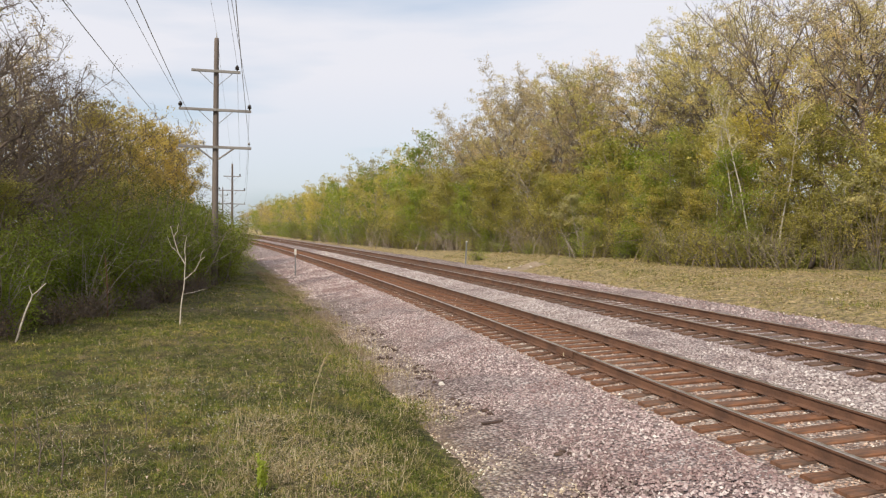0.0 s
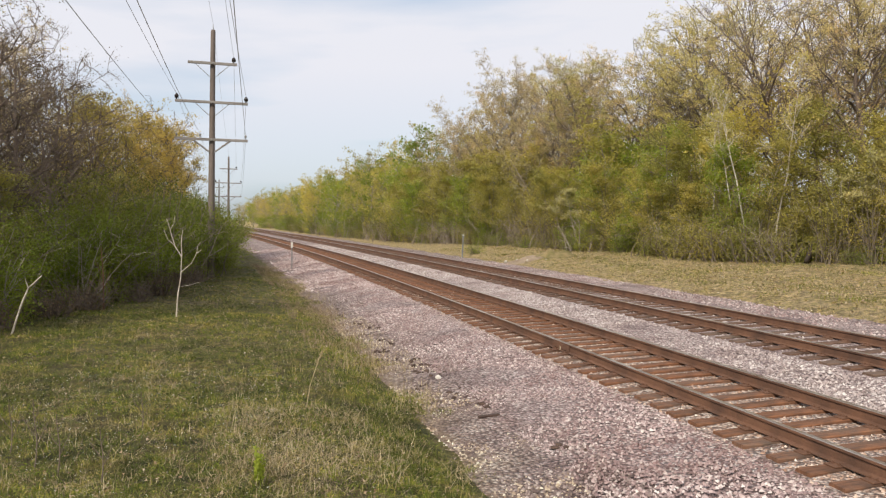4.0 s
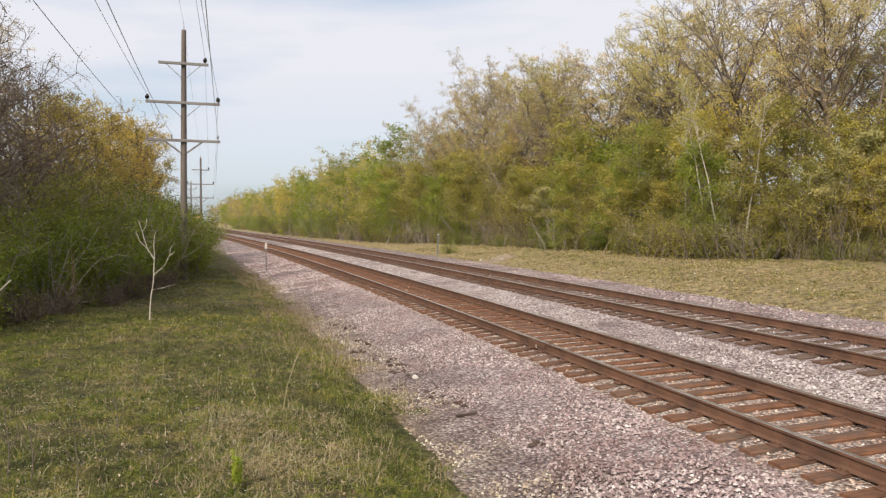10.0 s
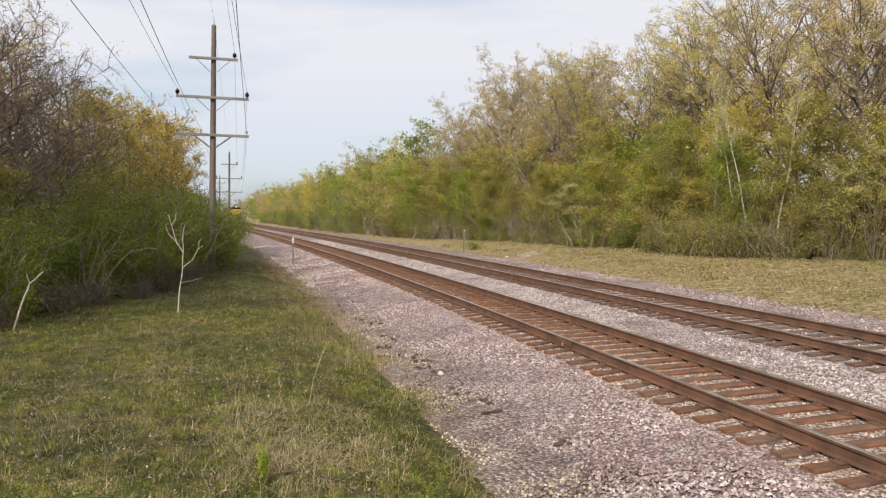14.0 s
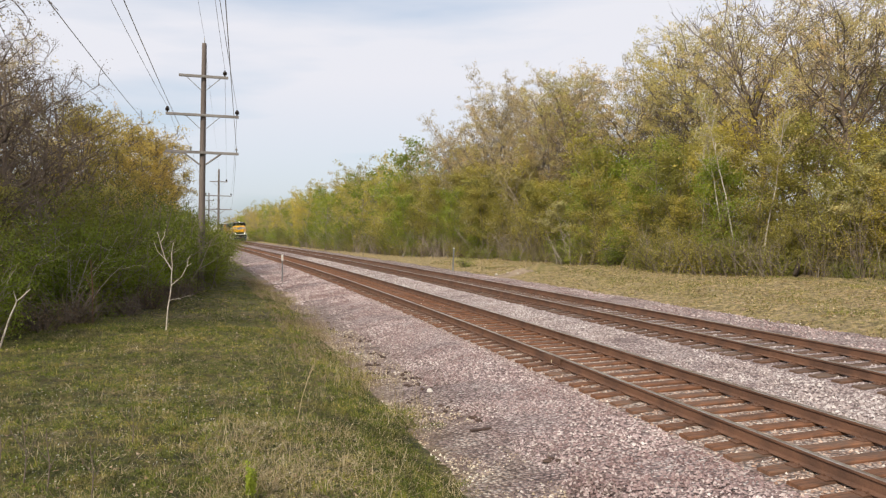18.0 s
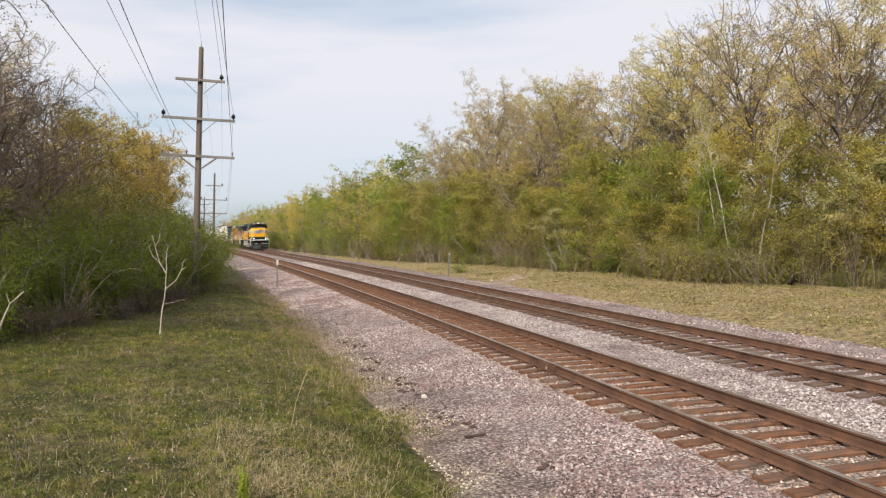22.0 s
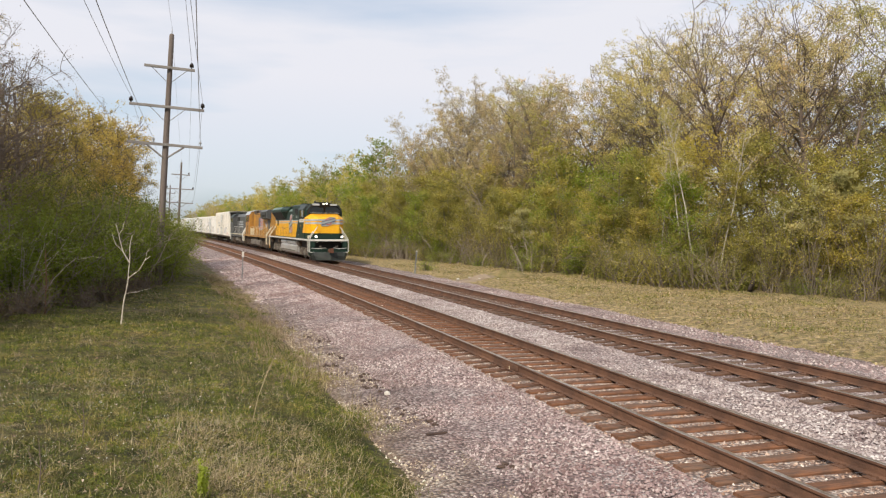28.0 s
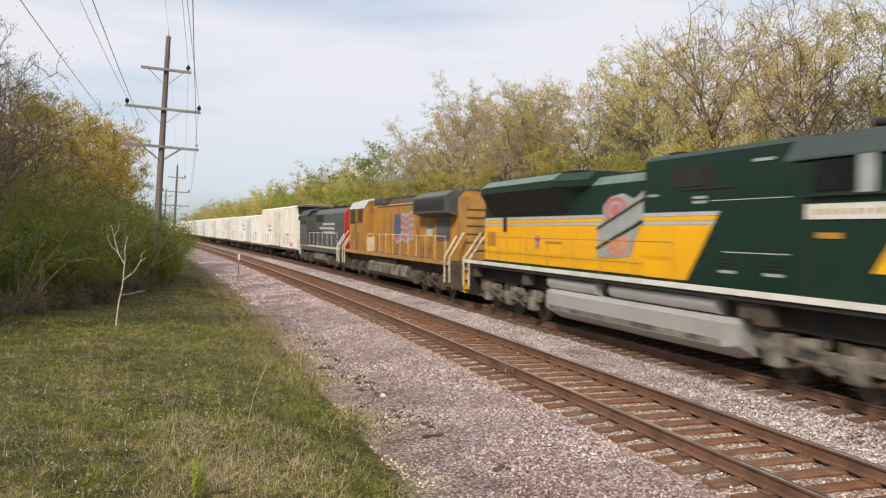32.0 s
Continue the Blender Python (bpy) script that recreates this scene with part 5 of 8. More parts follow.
    part("antenna_box", box(-0.5, 0.5, y(3.3), y(3.9), 4.582, 4.68, 0.02), BLACK_P, e)
    # tall electrical cabinet and engine hood
    part("cabinet", loft([[(-hw, y(d), 1.602), (-hw, y(d), 4.46), (-0.98, y(d), 4.57), (0.98, y(d), 4.57), (hw, y(d), 4.46), (hw, y(d), 1.602)] for d, hw in ((5.37, 1.14), (10.44, 1.14))]), GREEN_P, e)
    part("hood", loft([[(-1.0, y(d), 1.602), (-1.0, y(d), 4.02), (-0.74, y(d), 4.26), (0.74, y(d), 4.26), (1.0, y(d), 4.02), (1.0, y(d), 1.602)] for d in (10.46, 20.95)]), GREEN_P, e)
    part("roof_hatch", box(-0.62, 0.62, y(10.6), y(13.2), 4.262, 4.36, 0.04), BLACK_P, e)
    part("exhaust_stack", box(-0.35, 0.35, y(10.2), y(10.7), 4.56, 4.74, 0.03), BLACK_P, e)
    # radiators
    sec = [(-0.98, 3.26), (-1.50, 4.06), (-1.50, 4.24), (-1.20, 4.46), (1.20, 4.46), (1.50, 4.24), (1.50, 4.06), (0.98, 3.26)]
    inner = [(p * 0.70, q if q > 3.6 else 3.9) for p, q in sec]
    part("radiator", loft([[(p, y(13.3), q) for p, q in inner], [(p, y(14.6), q) for p, q in sec], [(p, y(20.2), q) for p, q in sec], [(p, y(20.9), q) for p, q in inner]]), GREEN_P, e)
    part("radiator_roof", box(-1.05, 1.05, y(14.0), y(20.0), 4.462, 4.54, 0.02), BLACK_P, e)
    for sx in (-1, 1):
        part("radiator_grille", loft([[(sx * 1.045, y(d), 3.34), (sx * 1.475, y(d), 4.00), (sx * 1.495, y(d), 3.995), (sx * 1.06, y(d), 3.325)] for d in (14.7, 20.05)]), BLACK_P, e, "black radiator screen")
        # thin grey-green strips along the roof edges, paler than the hood
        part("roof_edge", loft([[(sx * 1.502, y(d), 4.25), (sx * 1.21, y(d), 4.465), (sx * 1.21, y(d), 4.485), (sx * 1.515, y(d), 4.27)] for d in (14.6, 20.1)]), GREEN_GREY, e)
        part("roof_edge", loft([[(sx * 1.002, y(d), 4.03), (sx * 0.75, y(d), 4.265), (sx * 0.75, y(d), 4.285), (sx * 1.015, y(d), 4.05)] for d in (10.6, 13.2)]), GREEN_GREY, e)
        X, C = sx * 1.004, sx * 1.144
        part("yellow_side", plate(X, [(y(10.46), 1.75), (y(20.93), 1.75), (y(20.93), 2.96), (y(10.46), 2.96)], 0.006), YELLOW_P, e, "bright yellow hood side")
        part("yellow_side", plate(C, [(y(8.80), 1.75), (y(10.44), 1.75), (y(10.44), 2.96), (y(7.92), 2.96)], 0.006), YELLOW_P, e)
        for z0, z1, m in ((2.965, 3.055, GREY_STRIPE), (3.06, 3.155, YELLOW_P), (3.16, 3.25, GREY_STRIPE)):
            k = lambda z: 7.92 - (z - 2.96) * 0.71
            part("stripe", plate(X, [(y(10.46), z0), (y(20.93), z0), (y(20.93), z1), (y(10.46), z1)], 0.006), m, e)
            part("stripe", plate(C, [(y(k(z0)), z0), (y(10.44), z0), (y(10.44), z1), (y(k(z1)), z1)], 0.006), m, e)
        emblem(e, sx * 1.018, y(11.72), 2.95, 2.1, 1.66)
        part("air_inlet", plate(C, [(y(7.9), 3.80), (y(9.3), 3.80), (y(9.3), 4.22), (y(7.9), 4.22)], 0.012), BLACK_P, e, "dark inlet screen")
        part("louver", plate(C, [(y(7.3), 3.72), (y(9.0), 3.72), (y(8.4), 3.79), (y(7.3), 3.79)], 0.016), BLACK_P, e)
        for d, z, w in ((6.2, 4.18, 0.55), (8.15, 3.52, 0.45), (8.15, 3.42, 0.45), (9.9, 3.62, 0.4), (7.2, 1.98, 0.5), (5.9, 1.98, 0.5)):
            part("vent_slot", plate(C, [(y(d), z), (y(d + w), z), (y(d + w), z + 0.06), (y(d), z + 0.06)], 0.010), EMBLEM_GREY, e)
        for d, w in ((7.2, 0.5), (5.9, 0.5)):
            for k in range(3):
                part("vent_slot", plate(C, [(y(d), 2.10 + 0.08 * k), (y(d + w), 2.10 + 0.08 * k), (y(d + w), 2.13 + 0.08 * k), (y(d), 2.13 + 0.08 * k)], 0.010), BLACK_P, e)
        part("cabinet_seam", box(*sorted((sx * 1.14, sx * 1.150)), y(5.5), y(8.0), 3.46, 3.475), GREY_STRIPE, e)
        part("cabinet_seam", box(*sorted((sx * 1.14, sx * 1.150)), y(5.4), y(7.6), 2.40, 2.42), GREY_STRIPE, e)
        for d in (14.0, 15.9, 17.8, 19.6):
            part("door_seam", box(*sorted((sx * 1.0, sx * 1.013)), y(d), y(d + 0.02), 1.78, 2.90), OCHRE_DIRTY, e)
        part("door_seam", box(*sorted((sx * 1.0, sx * 1.013)), y(10.5), y(20.9), 2.02, 2.035), OCHRE_DIRTY, e)
        part("number_panel", plate(X + sx * 0.003, [(y(19.9), 2.25), (y(20.7), 2.25), (y(20.7), 2.75), (y(19.9), 2.75)], 0.006), OCHRE_P, e)
        part("small_badge", plate(X + sx * 0.004, [(y(16.4), 2.25), (y(16.65), 2.25), (y(16.65), 2.65), (y(16.4), 2.65)], 0.007), PINK_P, e)
        part("small_badge", plate(X + sx * 0.006, [(y(16.38), 2.48), (y(16.67), 2.48), (y(16.67), 2.58), (y(16.38), 2.58)], 0.007), NAVY_P, e)
        part("lettering", plate(X + sx * 0.004, [(y(14.9), 2.42), (y(16.0), 2.42), (y(16.0), 2.49), (y(14.9), 2.49)], 0.007), OCHRE_DIRTY, e)
        part("pipe", rod((sx * 1.06, y(19.0), 2.75), (sx * 1.06, y(19.0), 3.25), 0.07, 0.07, 8), BLACK_P, e)
        side_rail(e, sx * 1.46, y(8.9), y(20.9), 1.62, 2.58, OCHRE_P, 9, 0.011)
        # tank and reservoirs
        part("air_reservoir", rod((sx * 1.22, y(7.45), 1.34), (sx * 1.22, y(11.55), 1.34), 0.20, 0.20, 18), SILVER_P, e, "silver air reservoir")
        part("air_reservoir", rod((sx * 1.22, y(12.2), 1.32), (sx * 1.22, y(15.0), 1.32), 0.20, 0.20, 18), SILVER_P, e, "silver air reservoir")
        # low band on the tank side: shade painted in along with the grime
        part("tank_grime_shade", plate(sx * 1.464, [(y(7.2), 0.56), (y(14.75), 0.56), (y(14.75), 0.68), (y(7.2), 0.68)], 0.004), TRUCK_P, e)
    part("fuel_tank", loft([[(p * 0.96, y(6.75), q * 0.9 + 0.12) for p, q in tank_section(1.45, 1.12, 0.30)], [(p, y(7.15), q) for p, q in tank_section(1.46, 1.12, 0.30)], [(p, y(14.8), q) for p, q in tank_section(1.46, 1.12, 0.30)], [(p * 0.96, y(15.1), q * 0.9 + 0.12) for p, q in tank_section(1.45, 1.12, 0.30)]]), SILVER_P, e, "dusty silver fuel tank")
    for d, dz in ((2.2, 1.2), (5.9, 1.15), (6.3, 1.25), (16.3, 1.2), (20.6, 1.2)):
        for sx in (-1, 1):
            part("equipment_box", box(*sorted((sx * 1.15, sx * 1.42)), y(d), y(d + 0.45), dz - 0.08, 1.48, 0.02), BROWN_P, e)
    loco_truck(e, y(4.15), 3, 1.85, TRUCK_P)
    loco_truck(e, y(18.25), 3, 1.85, TRUCK_P)
    return e


def second_loco():
    """Runs with its cab to the rear."""
    e = tagged(empty("locomotive"), "faded orange-yellow six-axle diesel locomotive, sooty, with a painted flag", "locomotive", "locomotives")
    y = lambda d: (d if d < 13.5 else 13.5 + (d - 13.5) * 0.45 if d < 16.4 else d - 1.6) - 11.0          # d from the hood end
    part("frame", box(-1.15, 1.15, y(0.8), y(21.2), 1.0, 1.48, 0.03), BROWN_P, e)
    part("deck", box(-1.50, 1.50, y(0.6), y(21.4), 1.46, 1.56, 0.01), BROWN_P, e)
    for sx in (-1, 1):
        part("sill", box(*sorted((sx * 1.503, sx * 1.54)), y(0.65), y(21.35), 1.40, 1.58, 0.008), OCHRE_DIRTY, e)
        corner_steps(e, sx * 1.48, y(0.60), 1, BROWN_P, CREAM_P, 1.55)
        corner_steps(e, sx * 1.48, y(21.35), -1, BROWN_P, CREAM_P, 1.55)
    part("pilot", box(-1.45, 1.45, y(0.45), y(0.62), 0.45, 1.50, 0.03), BROWN_P, e)
    part("pilot", box(-1.45, 1.45, y(21.38), y(21.55), 0.45, 1.50, 0.03), BROWN_P, e)
    coupler(e, y(0.10), -1)
    coupler(e, y(21.9), 1)
    part("hood", loft([[(p, y(d), q) for p, q in hood_section(0.98, 1.56, 4.05, 4.36, 0.74)] for d in (1.0, 13.4)]), OCHRE_P, e, "faded orange-yellow hood")
    part("hood_end", box(-0.96, 0.96, y(0.95), y(0.996), 1.60, 4.15, 0.02), OCHRE_DIRTY, e)
    for k in range(6):
        part("end_louver", box(-0.7, 0.7, y(0.90), y(0.948), 2.0 + 0.33 * k, 2.14 + 0.33 * k, 0.01), OCHRE_DIRTY, e)
    part("roof", box(-0.76, 0.76, y(1.2), y(12.9), 4.362, 4.44, 0.03), BLACK_P, e)
    sec = [(-0.96, 3.36), (-1.48, 3.52), (-1.50, 4.20), (-1.15, 4.42), (1.15, 4.42), (1.50, 4.20), (1.48, 3.52), (0.96, 3.36)]
    inner = [(p * 0.68, q if q > 3.6 else 3.8) for p, q in sec]
    part("radiator", loft([[(p, y(1.15), q) for p, q in sec], [(p, y(5.5), q) for p, q in sec], [(p, y(6.3), q) for p, q in inner]]), CHARCOAL_P, e, "sooty black flared radiator")
    for sx in (-1, 1):
        X = sx * 0.984
        part("grille", grid_lines(sx * 1.49, y(1.4), y(5.3), 3.62, 4.12, 7, 0.03, True), BLACK_P, e)
        part("roof_slope", loft([[(sx * 0.99, y(d), 3.98), (sx * 0.75, y(d), 4.375), (sx * 0.75, y(d), 4.395), (sx * 1.005, y(d), 4.0)] for d in (1.1, 13.55)]), BROWN_P, e, "sooty brown roof slope")
        part("door_panel", plate(X, [(y(2.0), 2.35), (y(3.6), 2.35), (y(3.6), 3.30), (y(2.0), 3.30)], 0.012), CHARCOAL_P, e)
        # painted flag, waving: dark field to the rear, slanting bands
        F0, F1, FM = 6.9, 10.15, 9.0
        wave = lambda d: 0.07 * math.sin((d - F0) * 4.2) - 0.05 * (d - F0)
        for k in range(9):
            z = 2.28 + k * 0.155
            far_end = FM if k > 2 else F1 - 0.25
            ds = [F0 + 0.12 * math.sin(k * 1.9) + (far_end - F0) * j / 9 for j in range(10)]
            part("flag_band", plate(X, [(y(d), z + wave(d)) for d in ds] + [(y(d), z + 0.15 + wave(d)) for d in ds[::-1]], 0.009), PINK_P if k % 2 else EMBLEM_GREY, e)
        ds = [FM + (F1 - FM) * j / 5 for j in range(6)]
        part("flag_field", plate(X, [(y(d), 2.62 + wave(d)) for d in ds] + [(y(d), 3.72 + wave(d)) for d in ds[::-1]], 0.011), NAVY_P, e, "dark blue field of a painted flag")
        part("badge", plate(X, [(y(4.2), 2.55), (y(5.0), 2.55), (y(5.0), 3.0), (y(4.2), 3.0)], 0.009), GREY_STRIPE, e)
        part("badge", plate(X + sx * 0.003, [(y(4.15), 2.85), (y(5.05), 2.85), (y(5.05), 3.02), (y(4.15), 3.02)], 0.009), NAVY_P, e)
        for d in (5.9, 6.8, 10.3, 11.2, 12.1, 13.0):
            part("door_seam", box(*sorted((sx * 0.98, sx * 0.993)), y(d), y(d + 0.025), 1.62, 3.2), OCHRE_DIRTY, e)
        part("door_seam", box(*sorted((sx * 0.98, sx * 0.993)), y(5.8), y(13.4), 3.20, 3.23), OCHRE_DIRTY, e)
        side_rail(e, sx * 1.45, y(1.3), y(14.2), 1.58, 2.55, CREAM_P, 11, 0.014)
        part("sand_box", box(*sorted((sx * 1.0, sx * 1.4)), y(14.3), y(15.0), 1.562, 2.35, 0.03), CREAM_P, e)
        part("air_reservoir", rod((sx * 1.2, y(8.5), 1.22), (sx * 1.2, y(12.8), 1.22), 0.17, 0.17, 14), BROWN_P, e)
    c = lambda d: d - 11.0
    part("roof_box", box(-0.95, 0.95, c(13.0), c(14.25), 4.0, 4.50, 0.05), ROOF_GREY, e)
    part("cabinet", loft([[(p, c(d), q) for p, q in hood_section(1.02, 1.56, 3.95, 4.2, 0.9)] for d in (13.42, 14.3)]), OCHRE_P, e)
    part("brake_fan_box", box(-1.02, 1.02, c(11.4), c(12.9), 4.1, 4.46, 0.04), BROWN_P, e)
    part("cab", loft([[(-1.5, c(d), 1.56), (-1.5, c(d), 3.95), (-1.25, c(d), 4.32), (-0.5, c(d), 4.50), (0.5, c(d), 4.50), (1.25, c(d), 4.32), (1.5, c(d), 3.95), (1.5, c(d), 1.56)] for d in (14.32, 17.9)]), OCHRE_P, e)
    part("cab_roof", loft([[(-1.52, c(d), 3.97), (-1.27, c(d), 4.34), (-0.5, c(d), 4.52), (0.5, c(d), 4.52), (1.27, c(d), 4.34), (1.52, c(d), 3.97), (1.27, c(d), 4.38), (0.5, c(d), 4.57), (-0.5, c(d), 4.57), (-1.27, c(d), 4.38)] for d in (14.3, 18.05)]), GREY_STRIPE, e, "grey cab roof")
    part("nose", loft([[(p * k, c(d), q if q < 2 else 1.56 + (q - 1.56) * kz) for p, q in hood_section(1.48, 1.56, 3.25, 3.5, 1.2)] for d, k, kz in ((17.92, 1, 1), (18.8, 0.85, 0.92), (19.1, 0.6, 0.88))]), OCHRE_P, e)
    for sx in (-1, 1):
        for a, b in ((14.75, 15.75), (16.55, 17.6)):
            part("side_window", plate(sx * 1.512, [(c(a), 3.22), (c(b), 3.22), (c(b), 3.92), (c(a), 3.92)], 0.012), GLASS, e)
            part("window_frame", plate(sx * 1.503, [(c(a - 0.1), 3.12), (c(b + 0.1), 3.12), (c(b + 0.1), 3.98), (c(a - 0.1), 3.98)], 0.008), SCARLET_P if a < 15 else BLACK_P, e)
        part("door_seam", box(*sorted((sx * 1.50, sx * 1.512)), c(16.1), c(16.16), 1.6, 3.95), BROWN_P, e)
        part("windshield", prism([(sx * 0.1, 3.58), (sx * 1.3, 3.58), (sx * 1.25, 4.15), (sx * 0.1, 4.2)], "y", c(17.905), c(17.93)), GLASS, e)
        part("number_panel", plate(sx * 1.506, [(c(15.0), 2.6), (c(16.0), 2.6), (c(16.0), 3.0), (c(15.0), 3.0)], 0.008), OCHRE_DIRTY, e)
    part("fuel_tank", loft([[(p, y(d), q) for p, q in tank_section(1.42, 1.10, 0.34)] for d in (6.6, 14.0)]), TRUCK_P, e, "dusty grey fuel tank")
    loco_truck(e, y(3.9), 3, 1.8, BROWN_P)
    loco_truck(e, y(17.8), 3, 1.8, BROWN_P)
    return e


def third_loco():
    e = tagged(empty("locomotive"), "dark grey short diesel locomotive with a scarlet hood end", "locomotive", "locomotives")
    y = lambda d: d * 1.16 - 7.65           # d from the hood end, 15.3 long
    part("frame", box(-1.4, 1.4, y(0.5), y(12.7), 1.15, 1.55, 0.03), CHARCOAL_P, e)
    for sx in (-1, 1):
        part("sill", box(*sorted((sx * 1.402, sx * 1.44)), y(0.5), y(12.7), 1.45, 1.57, 0.006), CREAM_P, e, "cream sill stripe")
        corner_steps(e, sx * 1.42, y(0.5), 1, CHARCOAL_P, WHITE_P, 1.5)
        corner_steps(e, sx * 1.42, y(12.7), -1, CHARCOAL_P, WHITE_P, 1.5)
    coupler(e, y(0.1), -1)
    coupler(e, y(13.1), 1)
    part("hood_end", loft([[(p, y(d), q) for p, q in hood_section(0.97, 1.55, 3.85, 4.22, 0.7)] for d in (0.9, 1.2)]), SCARLET_P, e, "scarlet hood end")
    part("hood", loft([[(p, y(d), q) for p, q in hood_section(0.96, 1.55, 3.85, 4.20, 0.7)] for d in (1.205, 9.6)]), CHARCOAL_P, e)
    part("roof_box", box(-0.7, 0.7, y(2.4), y(5.5), 4.2, 4.36, 0.04), BLACK_P, e)
    part("exhaust_stack", rod((0, y(6.8), 4.2), (0, y(6.8), 4.5), 0.2, 0.2, 12), BLACK_P, e)
    part("cab", loft([[(-1.5, y(d), 1.55), (-1.5, y(d), 3.75), (-1.2, y(d), 4.12), (-0.5, y(d), 4.30), (0.5, y(d), 4.30), (1.2, y(d), 4.12), (1.5, y(d), 3.75), (1.5, y(d), 1.55)] for d in (9.62, 12.2)]), CHARCOAL_P, e)
    part("cab_roof", loft([[(-1.56, y(d), 3.78), (-1.2, y(d), 4.17), (-0.5, y(d), 4.36), (0.5, y(d), 4.36), (1.2, y(d), 4.17), (1.56, y(d), 3.78), (1.2, y(d), 4.13), (0.5, y(d), 4.31), (-0.5, y(d), 4.31), (-1.2, y(d), 4.13)] for d in (9.5, 12.4)]), ROOF_GREY, e)
    for sx in (-1, 1):
        for a, b in ((9.95, 10.75), (11.05, 11.85)):
            part("side_window", plate(sx * 1.506, [(y(a), 3.1), (y(b), 3.1), (y(b), 3.7), (y(a), 3.7)], 0.012), GLASS, e)
        for k, (z, w) in enumerate(((3.05, 3.2), (2.75, 4.2), (2.45, 3.0))):
            part("lettering", plate(sx * 0.966, [(y(3.6), z), (y(3.6 + w), z), (y(3.6 + w), z + 0.16), (y(3.6), z + 0.16)], 0.008), GREY_STRIPE, e)
        part("air_inlet", plate(sx * 0.966, [(y(6.6), 3.3), (y(8.9), 3.3), (y(8.9), 3.8), (y(6.6), 3.8)], 0.010), BLACK_P, e)
        side_rail(e, sx * 1.36, y(1.4), y(9.4), 1.57, 2.5, WHITE_P, 7, 0.016)
        for k in range(4):
            part("hood_door_seam", box(*sorted((sx * 0.96, sx * 0.972)), y(2.2 + 1.8 * k), y(2.225 + 1.8 * k), 1.6, 3.2), BLACK_P, e)
    part("fuel_tank", loft([[(p, y(d), q) for p, q in tank_section(1.3, 1.1, 0.36)] for d in (4.9, 8.2)]), TRUCK_P, e)
    loco_truck(e, y(2.9), 2, 2.4, BROWN_P, 0.5)
    loco_truck(e, y(10.3), 2, 2.4, BROWN_P, 0.5)
    return e


def car_truck(parent, y):
    bm = bmesh.new()
    for sx in (-1, 1):
        b2 = prism([(-1.25, 0.42), (-1.2, 0.60), (-0.45, 0.72), (0.45, 0.72), (1.2, 0.60), (1.25, 0.42), (0.95, 0.38), (0.5, 0.28), (-0.5, 0.28), (-0.95, 0.38)], "x", *sorted((sx * 0.92, sx * 1.06)))
        me = bpy.data.meshes.new("tmp")
        b2.to_mesh(me)
        b2.free()
        bm.from_mesh(me)
        bpy.data.meshes.remove(me)
    box_bm(bm, -1.1, 1.1, -0.22, 0.22, 0.45, 0.85, 0.03)
    t = part("truck", bm, BROWN_P, parent)
    t.matrix_basis = Matrix.Translation((0, y, 0))
    for ya in (-0.88, 0.88):
        wheelset(0.46, (0, ya, 0.46), t)
        for sx in (-1, 1):
            part("axle_box", rod((sx * 1.0, ya, 0.46), (sx * 1.12, ya, 0.46), 0.10, 0.10, 10), BROWN_P, t)
    return t


